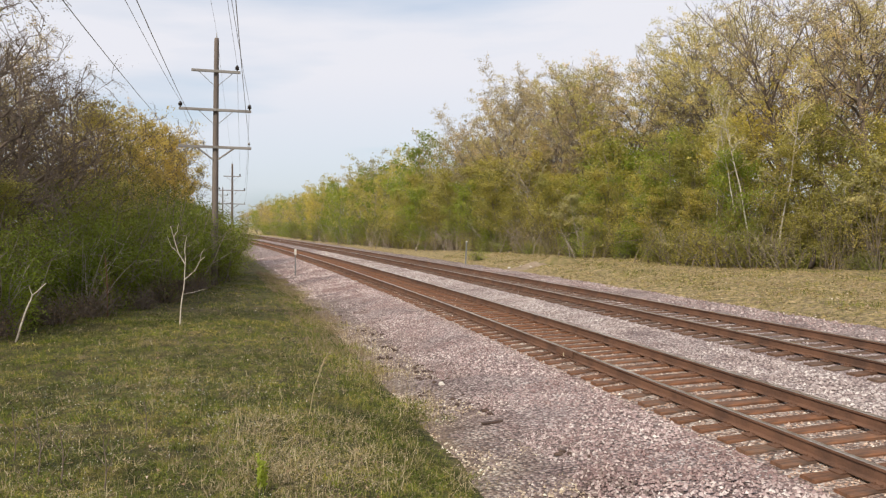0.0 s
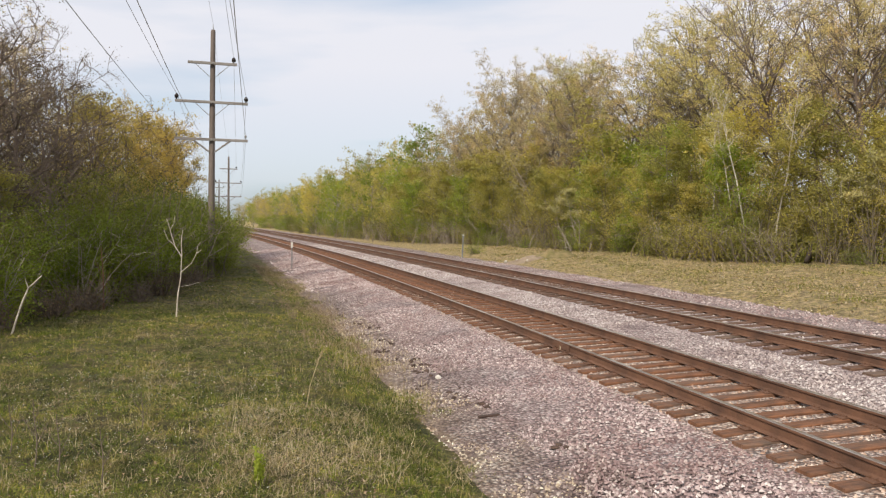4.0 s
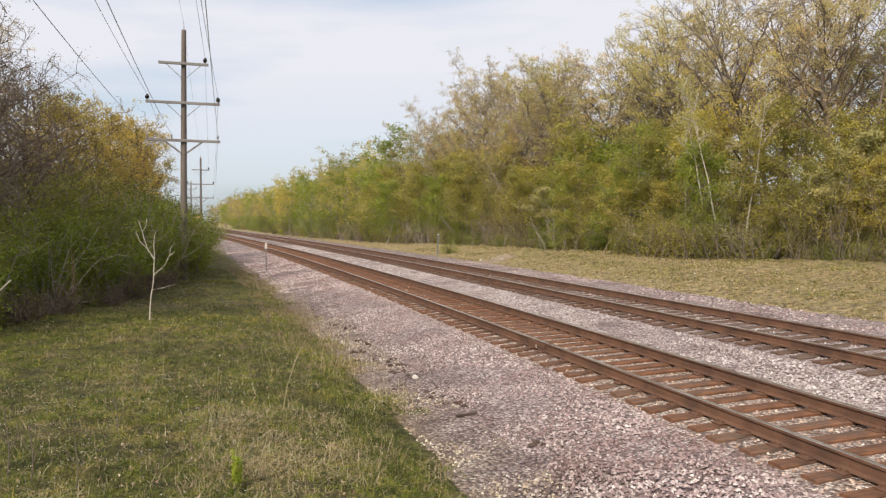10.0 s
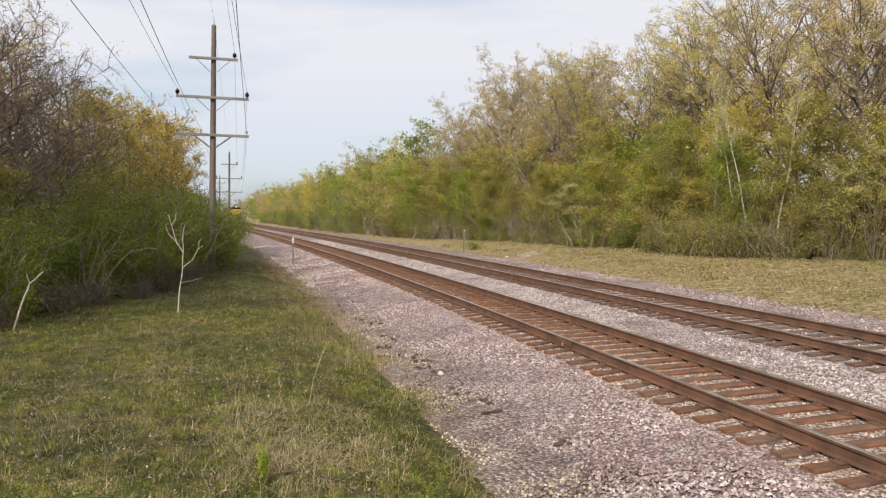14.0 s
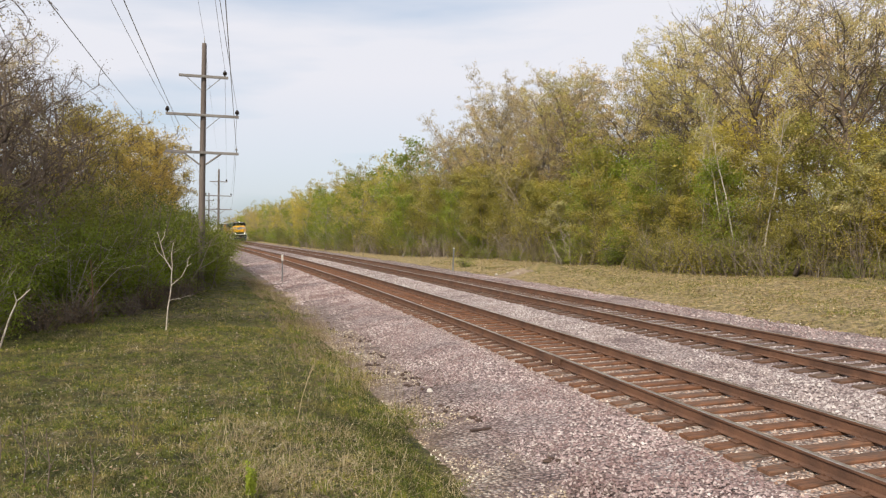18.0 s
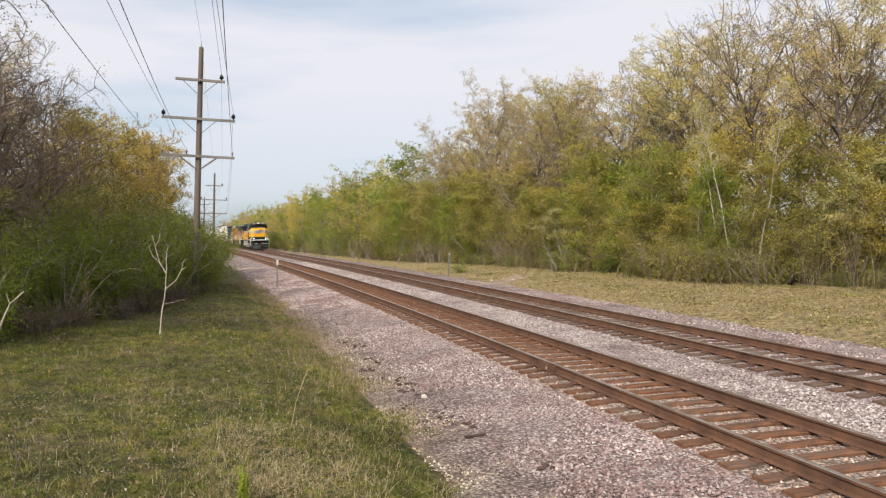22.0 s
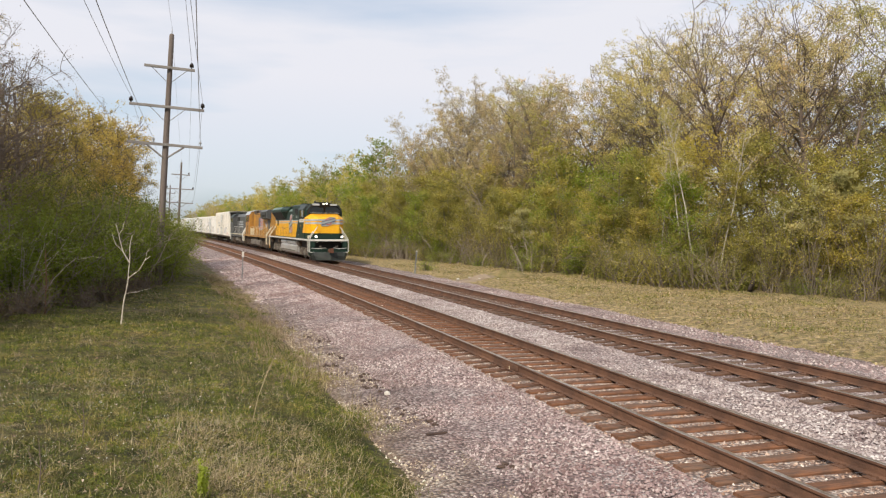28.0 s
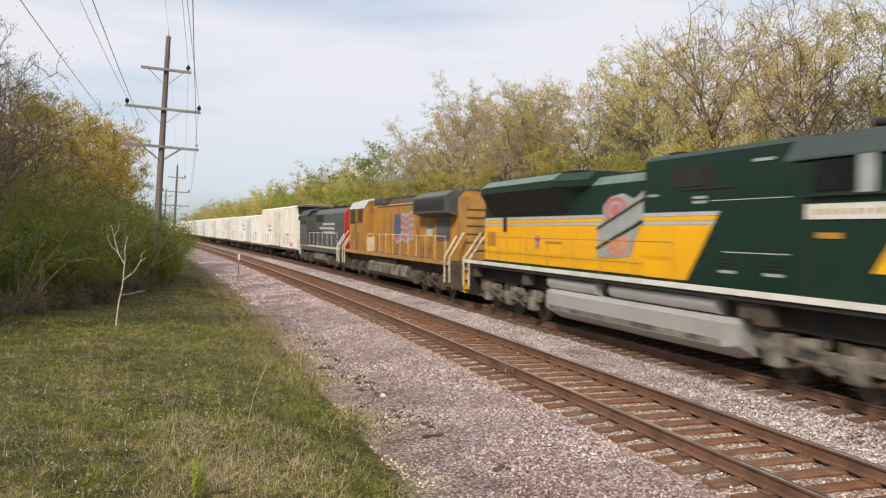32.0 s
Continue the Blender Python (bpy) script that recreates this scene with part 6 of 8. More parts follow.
def reefer(length, top, paint, label, tall=False):
    """A refrigerator car: ribbed body, plug door, ladders, running gear."""
    e = tagged(empty("refrigerator_car"), label, "rail car", "refrigerator cars")
    h = length / 2
    hw = 1.55
    part("body", loft([[(-hw, yy, 1.05), (-hw, yy, top - 0.16), (-hw + 0.12, yy, top - 0.04), (-0.6, yy, top + 0.03), (0.6, yy, top + 0.03), (hw - 0.12, yy, top - 0.04), (hw, yy, top - 0.16), (hw, yy, 1.05)] for yy in (-h, h)]), paint, e)
    part("roof", loft([[(-hw - 0.03, yy, top - 0.14), (-hw + 0.10, yy, top + 0.0), (-0.6, yy, top + 0.075), (0.6, yy, top + 0.075), (hw - 0.10, yy, top + 0.0), (hw + 0.03, yy, top - 0.14), (hw - 0.12, yy, top - 0.02), (0.6, yy, top + 0.045), (-0.6, yy, top + 0.045), (-hw + 0.12, yy, top - 0.02)] for yy in (-h - (0.25 if tall else 0.03), h + 0.03)]), paint, e)
    part("underframe", box(-0.35, 0.35, -h - 0.1, h + 0.1, 0.72, 1.05, 0.02), BLACK_P, e)
    for sx in (-1, 1):
        x0, x1 = sorted((sx * (hw + 0.002), sx * (hw + 0.035)))
        part("side_sill", box(x0, x1, -h, h, 0.92, 1.12, 0.006), BROWN_P, e)
        n = 12
        for i in range(n + 1):
            yy = -h + 0.08 + (2 * h - 0.16) * i / n
            if abs(yy) > 1.75:
                part("rib", box(*sorted((sx * (hw + 0.001), sx * (hw + 0.03))), yy - 0.045, yy + 0.045, 1.14, top - 0.2), paint, e)
        x0, x1 = sorted((sx * (hw + 0.001), sx * (hw + 0.06)))
        d = part("plug_door", box(x0, x1, -1.55, 1.55, 1.14, top - 0.34, 0.02), paint, e)
        for yy in (-1.1, -0.4, 0.4, 1.1):
            part("lock_rod", rod((sx * (hw + 0.085), yy, 1.16), (sx * (hw + 0.085), yy, top - 0.4), 0.025, 0.025, 6), GREY_STRIPE, d)
        part("door_track", box(*sorted((sx * (hw + 0.002), sx * (hw + 0.09))), -1.7, 4.6, 1.125, 1.17), BROWN_P, e)
        for ys in (-1, 1):
            for k in range(7):
                z = 1.25 + k * (top - 1.6) / 6.5
                part("rung", rod((sx * (hw + 0.07), ys * (h - 0.12), z), (sx * (hw + 0.07), ys * (h - 0.58), z), 0.016, 0.016, 5), GREY_STRIPE, e)
            part("stirrup", bar_path([(sx * hw, ys * (h - 0.15), 1.05), (sx * hw, ys * (h - 0.15), 0.62), (sx * hw, ys * (h - 0.55), 0.62), (sx * hw, ys * (h - 0.55), 1.05)], 0.018, 5), BROWN_P, e)
        part("lettering", plate(sx * (hw + 0.004), [(3.2, 2.9), (6.0, 2.9), (6.0, 3.12), (3.2, 3.12)], 0.004), GREY_STRIPE, e)
        part("lettering", plate(sx * (hw + 0.004), [(3.2, 2.5), (5.1, 2.5), (5.1, 2.66), (3.2, 2.66)], 0.004), CHARCOAL_P, e)
        part("door_gap", box(*sorted((sx * (hw + 0.001), sx * (hw + 0.012))), -1.68, -1.58, 1.16, top - 0.36), CHARCOAL_P, e)
        part("door_gap", box(*sorted((sx * (hw + 0.001), sx * (hw + 0.012))), 1.58, 1.68, 1.16, top - 0.36), CHARCOAL_P, e)
        for sy, sz, wd in ((-6.6, 1.35, 3.6), (4.6, 1.3, 3.0)):
            part("scrawl", plate(sx * (hw + 0.004), [(sy + wd * q, sz + h0) for q, h0 in ((0, 0.1), (0.2, 0), (0.45, 0.12), (0.7, 0.02), (1, 0.15))] + [(sy + wd * q, sz + 0.75 + h0) for q, h0 in ((0.95, 0.2), (0.75, -0.05), (0.5, 0.3), (0.25, 0.05), (0.02, 0.2))], 0.003), SCRAWL_P, e, "faded grey spray-paint scrawl")
        part("stencil_mark", plate(sx * (hw + 0.004), [(-8.2, 1.25), (-6.9, 1.25), (-6.7, 1.55), (-8.1, 1.62)], 0.003), PINK_P, e, "faded pink paint mark") if tall else None
        part("lettering", plate(sx * (hw + 0.004), [(-6.4, 2.2), (-5.0, 2.2), (-5.0, 2.32), (-6.4, 2.32)], 0.004), CHARCOAL_P, e)
    for ys in (-1, 1):
        y0, y1 = sorted((ys * (h + 0.002), ys * (h + 0.05)))
        for k in range(6):
            z = 1.3 + k * (top - 1.7) / 6
            part("end_rib", box(-1.35, 1.35, y0, y1, z, z + 0.14, 0.02), paint, e)
        coupler(e, ys * (h + 0.25), ys)
        car_truck(e, ys * (h - 2.3))
    if tall:
        part("machinery_recess", box(-1.35, 1.35, -h - 0.03, -h - 0.004, 3.35, top - 0.12, 0.01), BLACK_P, e, "dark machinery recess in the car end")
        part("fan_housing", rod((-0.5, -h - 0.03, 3.85), (-0.5, -h - 0.10, 3.85), 0.42, 0.42, 20), CHARCOAL_P, e)
        part("fuel_box", box(-1.2, 1.2, -h + 4, -h + 6.5, 0.55, 1.0, 0.03), BROWN_P, e)
    else:
        part("under_box", box(-1.25, 1.25, -1.2, 0.8, 0.55, 1.0, 0.03), BROWN_P, e)
    return e


# each vehicle with the distance of its middle behind the front coupler
TRAIN = [(lead_loco(), 11.3), (second_loco(), 22.6 + 11.05), (third_loco(), 42.9 + 7.65)]
CARS = [(REEFER2_P, "tall cream-white refrigerator car with a dark machinery end", True), (REEFER_P, "dirty white ribbed refrigerator car", False), (REEFER_P, "dirty white ribbed refrigerator car", False),
        (REEFER_P, "dirty white ribbed refrigerator car", False), (REEFER3_P, "bluish white refrigerator car with grey streaks", False)]
place = 58.3
first_white = None
for i in range(12):
    paint, label, tall = CARS[i] if i < len(CARS) else CARS[1 + i % 2 * 3]
    if i < 5:
        ln = 18.9
        car = reefer(ln, 4.68 if tall else 4.18, paint, label, tall)
        if i == 1:
            first_white = car
    else:
        car = copy_thing(first_white, Matrix.Identity(4))
    TRAIN.append((car, place + ln / 2 + 0.3))
    place += ln + 0.75

# ---- power line ----
POLE_WOOD = worn("weathered_pole_wood", (0.175, 0.145, 0.128), (0.105, 0.083, 0.072), 0.95, 0, 1.2, 30, 0.4, (3, 3, 0.2))
ARM_WOOD = worn("grey_crossarm_wood", (0.27, 0.255, 0.24), (0.17, 0.155, 0.145), 0.95, 0, 1.5, 30, 0.3, (0.3, 3, 3))
WIRE_M = worn("dull_wire", (0.42, 0.42, 0.43), (0.33, 0.33, 0.34), 0.6, 0.2, 3, 30, 0)
PORCELAIN = worn("dark_brown_insulator_glaze", (0.025, 0.018, 0.016), (0.04, 0.03, 0.026), 0.25, 0, 3, 30, 0)
GALV = worn("galvanised_iron", (0.36, 0.36, 0.35), (0.26, 0.25, 0.24), 0.55, 0.5, 3, 30, 0.05)


def utility_pole():
    """Three crossarms with braces and insulators; the foot at the origin."""
    e = tagged(empty("utility_pole"), "weathered wooden power pole with three crossarms", "utility pole", "power poles")
    part("pole", loft([[(r * math.cos(a), r * math.sin(a), z) for a in [2 * math.pi * k / 14 for k in range(14)]] for z, r in ((-0.3, 0.165), (2, 0.155), (6, 0.135), (9, 0.118), (11.33, 0.105), (11.40, 0.09))]), POLE_WOOD, e, smooth=True)
    part("top_pin", rod((0, 0, 11.38), (0, 0, 11.66), 0.02, 0.015, 8), GALV, e)
    for z, a, b in ((9.85, -1.08, 1.08), (8.08, -1.62, 1.58), (6.38, -1.62, 1.60)):
        part("crossarm", box(a, b, -0.235, -0.14, z - 0.06, z + 0.06, 0.01), ARM_WOOD, e)
        low = z < 7
        for sx in (-1, 1):
            if low:
                part("brace", rod((sx * 0.80, -0.19, z - 0.05), (sx * 0.13, -0.15, z - 0.55), 0.04, 0.04, 6), ARM_WOOD, e, "wooden brace")
            else:
                part("brace", rod((sx * 0.75, -0.19, z - 0.05), (sx * 0.12, -0.15, z - 0.62), 0.016, 0.016, 5), GALV, e)
        part("bolt", rod((0, -0.26, z), (0, 0.16, z), 0.025, 0.025, 8), GALV, e)
    for x, z in ((0.93, 9.91), (-1.55, 8.14), (1.50, 8.14)):
        i = part("insulator", loft([[(x + r * math.cos(2 * math.pi * k / 12), -0.187 + r * math.sin(2 * math.pi * k / 12), z + h) for k in range(12)] for h, r in ((0.0, 0.03), (0.06, 0.035), (0.07, 0.095), (0.13, 0.08), (0.14, 0.10), (0.20, 0.075), (0.24, 0.05), (0.27, 0.02))]), PORCELAIN, e, smooth=True)
    for x, z in ((-1.55, 6.44), (-0.52, 6.44), (1.50, 6.44)):
        part("insulator", loft([[(x + r * math.cos(2 * math.pi * k / 10), -0.187 + r * math.sin(2 * math.pi * k / 10), z + h) for k in range(10)] for h, r in ((0.0, 0.018), (0.10, 0.02), (0.11, 0.05), (0.17, 0.045), (0.21, 0.02))]), GALV, e, smooth=True)
    return e


POLES = [(-0.9, -26.0, 0.0), (-1.70, 37.6, 2.0), (-2.35, 102.0, 1.6), (-5.6, 165.0, 1.6), (-9.6, 228.0, 1.0)]
ATTACH = [(0.0, 11.66), (0.93, 10.18), (-1.55, 8.41), (1.50, 8.41), (-1.55, 6.65), (-0.52, 6.65), (1.50, 6.65)]
FIRST_ENDS = [(-1.15, 11.58), (-0.95, 10.26), (-1.75, 8.55), (-1.15, 8.55), (-1.75, 6.79), (-0.75, 6.79), (-0.35, 6.79)]
proto = utility_pole()
tops = []
for k, (x, y, lean) in enumerate(POLES):
    m = Matrix.Translation((x, y, 0.02 if k < 2 else -0.9)) @ Euler((0, radians(lean), 0)).to_matrix().to_4x4()
    if k == 0:
        proto.matrix_basis = m
    else:
        copy_thing(proto, m)
    tops.append([m @ Vector((ax, -0.187 if i else 0, az)) for i, (ax, az) in enumerate(ATTACH)])
tops[0] = [Vector((fx, -26.0, fz)) for fx, fz in FIRST_ENDS]
for i in range(len(ATTACH)):
    t = Tubes()
    pts = []
    for a, b in zip(tops, tops[1:]):
        for q in range(16):
            f = q / 16
            p = a[i].lerp(b[i], f)
            p.z -= 4 * (0.45 if i == 0 else 0.75) * f * (1 - f)
            pts.append(p)
    t.add(pts, [0.0075 if i else 0.0055] * len(pts), 5)
    o = new("power_wire", raw_mesh("power_wire", t.v, t.f, WIRE_M, True))
    tagged(o, "thin dull overhead wire from pole to pole", "wire", "overhead wires")

# ---- small things along the line ----
WHITE_POST = worn("chalky_white_paint", (0.72, 0.69, 0.64), (0.52, 0.48, 0.44), 0.7, 0, 4, 40, 0.05)
GREY_POST = worn("weathered_grey_steel", (0.24, 0.25, 0.265), (0.16, 0.16, 0.16), 0.6, 0.3, 4, 40, 0.05)


def at(s, u):
    x, y, _ = along(s, u)
    return x, y


mp = tagged(empty("marker_post"), "thin grey post with a small white plate", "marker post")
mp.matrix_basis = Matrix.Translation((2.55, 47.6, -0.33)) @ Euler((0, radians(1.2), 0)).to_matrix().to_4x4()
part("post", rod((0, 0, 0), (0, 0, 1.62), 0.034, 0.032, 8), GREY_POST, mp)
part("plate", box(-0.065, 0.065, -0.035, -0.02, 1.30, 1.64, 0.005), WHITE_POST, mp, "white plate")
gp = tagged(empty("grey_post"), "slim leaning grey steel post beside the far track", "post")
gp.matrix_basis = Matrix.Translation((*at(51, 8.35), -0.33)) @ Euler((0, radians(3.5), 0)).to_matrix().to_4x4()
part("post", box(-0.045, 0.045, -0.03, 0.03, 0, 1.72, 0.008), GREY_POST, gp)
part("cap", box(-0.06, 0.06, -0.045, 0.045, 1.72, 1.78, 0.006), WHITE_POST, gp)


def sapling(name, label, x, y, z, scale, limbs, mat, leaves=None):
    e = tagged(empty(name), label, "sapling")
    e.matrix_basis = Matrix.Translation((x, y, z))
    for k, (pts, r) in enumerate(limbs):
        t = Tubes()
        P = [Vector((px * scale, 0.06 * ((j * 37 + k * 11) % 5 - 2) * scale, pz * scale)) for j, (px, pz) in enumerate(pts)]
        fine = [P[0]]
        for a, b in zip(P, P[1:]):
            for f in (0.33, 0.67, 1.0):
                q = a.lerp(b, f)
                if f < 1:
                    q += Vector((0.008 * math.sin(7 * q.z + k), 0, 0.006 * math.sin(9 * q.z)))
                fine.append(q)
        t.add(fine, [r * (1 - 0.6 * i / len(fine)) for i in range(len(fine))], 7)
        o = new("trunk" if k == 0 else "branch", raw_mesh("limb", t.v, t.f, mat, True))
        o.parent = e
    return e


sapling("birch_sapling", "small forked birch sapling with pale bare bark", -1.98, 22.5, 0.0, 1 / 60, [
    ([(0, -6), (4, 33), (11, 78), (13, 106)], 0.023), ([(13, 104), (3, 122), (-4, 150), (-9, 168)], 0.017), ([(13, 106), (13, 133), (16, 150)], 0.014),
    ([(11, 80), (27, 93), (36, 110), (44, 116)], 0.014), ([(8, 55), (25, 58), (44, 63)], 0.006), ([(-4, 150), (2, 160), (4, 172)], 0.010), ([(3, 122), (-8, 134), (-14, 152)], 0.010), ([(36, 110), (38, 122), (44, 130)], 0.008)], BARK_WHITE)
sapling("broken_birch", "leaning broken birch stem with white bark", -5.62, 20.6, 0.0, 1 / 64, [([(0, -8), (20, 52), (30, 76), (50, 94)], 0.026), ([(30, 76), (26, 92)], 0.012)], BARK_WHITE)
sapling("dead_sapling", "thin reddish-brown dead sapling among the bushes", -4.2, 24.8, 0.0, 1 / 55, [([(0, -8), (2, 60), (0, 110)], 0.022), ([(1, 40), (12, 70)], 0.010), ([(1, 60), (-10, 88)], 0.010)], worn("reddish_twig_bark", (0.20, 0.10, 0.06), (0.14, 0.08, 0.05), 0.9))
for i, (x, y, sc) in enumerate(((-2.35, 9.3, 0.8), (-2.05, 9.0, 0.7), (-1.55, 8.6, 0.6), (-2.75, 9.9, 0.7), (-1.4, 10.6, 0.55))):
    sapling("bare_shoot", "thin bare woody shoot standing in the grass", x, y, 0.02, sc / 60, [([(0, -6), (4, 30), (2, 62)], 0.008), ([(3, 22), (14, 44)], 0.005), ([(3, 32), (-9, 52)], 0.005), ([(2, 45), (8, 60)], 0.004)], BARK_BARE)

lg = tagged(empty("fallen_log"), "dark rotten fallen log with a broken root end", "log")
ROT = worn("dark_rotten_bark", (0.035, 0.026, 0.022), (0.075, 0.055, 0.042), 0.95, 0, 3, 25, 0.6)
for nm, pts, radii in (("trunk", ((-1.0, 0.2, 0.05), (-0.3, 0.1, 0.35), (0.4, 0.0, 0.75), (0.9, -0.05, 1.15)), (0.16, 0.15, 0.13, 0.10)), ("root", ((-0.9, 0.2, 0.1), (-1.1, 0.0, 0.5), (-1.05, -0.1, 0.9)), (0.12, 0.08, 0.03)), ("root", ((-0.95, 0.2, 0.1), (-1.5, 0.1, 0.25), (-1.75, 0.0, 0.6)), (0.11, 0.07, 0.03)), ("branch", ((0.1, 0.05, 0.6), (0.0, -0.1, 1.0), (0.15, -0.2, 1.35)), (0.07, 0.05, 0.02))):
    t = Tubes()
    t.add([Vector(q) for q in pts], radii, 8)
    o = new(nm, raw_mesh(nm, t.v, t.f, ROT, True))
    o.parent = lg
lg.matrix_basis = Matrix.Translation((*at(30.5, 18.75), ground_z(30.5, 18.75) - 0.02)) @ Euler((0, 0, 0.9)).to_matrix().to_4x4() @ Matrix.Diagonal((0.75, 0.75, 0.75, 1))

# dirt mounds on the far side
MOUND_M = worn("dry_grass_sod", (0.24, 0.18, 0.085), (0.12, 0.11, 0.035), 0.95, 0, 2.2, 22, 0.9)
SANDY = worn("sandy_soil", (0.30, 0.235, 0.17), (0.18, 0.13, 0.085), 0.95, 0, 1.6, 18, 0.8)


def mound(x, y, rx, ry, h, seed, name, label, mat):
    n = 26
    vs, fs = [], []
    for i in range(n + 1):
        for j in range(n + 1):
            a, b = -1 + 2 * i / n, -1 + 2 * j / n
            q = max(0.0, 1 - math.hypot(a, b)) ** 1.1
            px, py = x + a * rx, y + b * ry
            lump = 0.22 * noise.noise(Vector((px * 1.3, py * 1.3, seed))) + 0.10 * noise.noise(Vector((px * 4, py * 4, seed)))
            vs.append((px, py, -0.12 + h * q * (1 + lump * 2) + 0.25 * lump * q))
    for i in range(n):
        for j in range(n):
            k = i * (n + 1) + j
            fs.append((k, k + n + 1, k + n + 2, k + 1))
    return tagged(mesh_ob(name, vs, fs, mat, smooth=True), label, "mound")


mound(18.2, 44.3, 2.5, 2.2, 0.70, 3, "dirt_mound", "low earth mound grown over with dry grass", MOUND_M)
mound(20.9, 44.0, 3.2, 2.2, 0.55, 5, "dirt_mound", "low earth mound grown over with dry grass", MOUND_M)
mound(16.4, 43.6, 1.9, 1.6, 0.42, 8, "sandy_mound", "heap of pale sandy soil and broken stones", SANDY)

ROCK_PALE = worn("pale_limestone", (0.66, 0.62, 0.56), (0.48, 0.44, 0.38), 0.9, 0, 6, 40, 0.3)
CLOD = worn("dark_damp_soil", (0.060, 0.038, 0.030), (0.12, 0.08, 0.06), 0.95, 0, 6, 40, 0.8)


def lump(name, label, category, x, y, z, rx, ry, rz, mat, seed, parent=None):
    bm = bmesh.new()
    bmesh.ops.create_icosphere(bm, subdivisions=2, radius=1)
    for v in bm.verts:
        k = 1 + 0.35 * noise.noise(v.co * 1.6 + Vector((seed, 0, 0))) + 0.18 * noise.noise(v.co * 4 + Vector((0, seed, 0)))
        v.co = Vector((v.co.x * rx * k, v.co.y * ry * k, v.co.z * rz * k))
    o = part(name, bm, mat, parent)
    o.matrix_basis = Matrix.Translation((x, y, z)) @ Euler((0, 0, seed)).to_matrix().to_4x4()
    return tagged(o, label, category)


def bed_z(s, u):
    return interp(u, BED)


for k, (s, u, rx, ry, rz) in enumerate(((14.3, -3.62, 0.07, 0.055, 0.055),)):
    lump("white_rock", "pale white rock lying on the ballast", "rock", *at(s, u), bed_z(s, u) + 0.04, rx, ry, rz, ROCK_PALE, 2.1)
CLODS = ((14.0, -3.95), (13.85, -3.78), (14.1, -3.85), (13.95, -4.05), (13.6, -3.32), (13.5, -3.42), (15.9, -3.75), (15.8, -3.6), (15.0, -3.65), (15.1, -3.8), (17.8, -3.9), (17.9, -4.1), (16.9, -4.3), (9.55, -3.2), (20.5, -4.0), (22.4, -3.8), (24.8, -4.1), (14.6, -3.5), (13.2, -3.7), (16.4, -3.5), (18.6, -3.6), (11.9, -3.45), (19.4, -3.8), (21.3, -3.5), (26.5, -3.9))
for k, (s, u) in enumerate(CLODS):
    r_ = random.Random(k + 7)
    for j in range(4):
        lump("soil_clod", "clod of dark damp soil on the ballast", "clod", *at(s + r_.gauss(0, 0.07) * j, u + r_.gauss(0, 0.06) * j), bed_z(s, u) + 0.012, r_.uniform(0.025, 0.07), r_.uniform(0.02, 0.05), r_.uniform(0.02, 0.04), CLOD, 1.3 * k + 0.4 + j)
for k in range(9):
    r_ = random.Random(k + 40)
    lump("limestone_rock", "pale broken stone in the sandy heap", "rock", 16.3 + r_.gauss(0, 0.8), 43.2 + r_.gauss(0, 0.7), 0.02 + r_.uniform(0, 0.10), r_.uniform(0.06, 0.16), r_.uniform(0.06, 0.14), r_.uniform(0.04, 0.09), ROCK_PALE, k * 0.7)
stick = tagged(part("wood_scrap", box(-0.17, 0.17, -0.035, 0.035, 0, 0.03, 0.006), worn("dark_rotten_wood", (0.05, 0.032, 0.025), (0.10, 0.06, 0.045), 0.9), None), "short dark scrap of rotten wood on the ballast", "scrap wood")
stick.matrix_basis = Matrix.Translation((*at(11.3, -3.6), bed_z(11.3, -3.6) + 0.035)) @ Euler((0, 0, 0.15)).to_matrix().to_4x4()

# rail joint on the near rail
for sx in (-1, 1):
    x, y, h = along(15.05, -0.7525 + sx * 0.032)
    b = part("joint_bar", box(-0.016, 0.016, -0.42, 0.42, 0.03, 0.14, 0.006), RUST, NEAR_TRACK)
    b.matrix_basis = Matrix.Translation((x, y, RAIL_TOP - 0.195)) @ Euler((0, 0, h)).to_matrix().to_4x4()
x, y, h = along(15.05, -0.7525 - 0.05)
b = part("joint_tag", box(-0.006, 0.006, -0.012, 0.012, 0.0, 0.065, 0.002), CREAM_P, NEAR_TRACK, "pale tag at a rail joint")
b.matrix_basis = Matrix.Translation((x, y, RAIL_TOP - 0.185)) @ Euler((0, 0, h)).to_matrix().to_4x4()

# ---- ties, plates, stones and grass ----
def tie_mesh(seed, mat):
    r = random.Random(seed)
    bm = bmesh.new()
    n = 6
    rings = []
    for i in range(n + 1):
        x = -1.3 + 2.6 * i / n + (r.uniform(-0.03, 0.03) if i in (0, n) else 0)
        w, z = 0.116 + r.uniform(-0.008, 0.006), r.uniform(-0.008, 0.003)
        rings.append([bm.verts.new(p) for p in ((x, -w, -0.17), (x, -w, z - 0.014), (x, -w + 0.016, z), (x, w - 0.016, z), (x, w, z - 0.014), (x, w, -0.17))])
    for a, b in zip(rings, rings[1:]):
        for j in range(5):
            bm.faces.new((a[j], b[j], b[j + 1], a[j + 1]))
    bm.faces.new(rings[0])
    bm.faces.new(rings[-1][::-1])
    bmesh.ops.recalc_face_normals(bm, faces=bm.faces)
    me = bpy.data.meshes.new("tie")
    bm.to_mesh(me)
    bm.free()
    me.materials.append(mat)
    return me


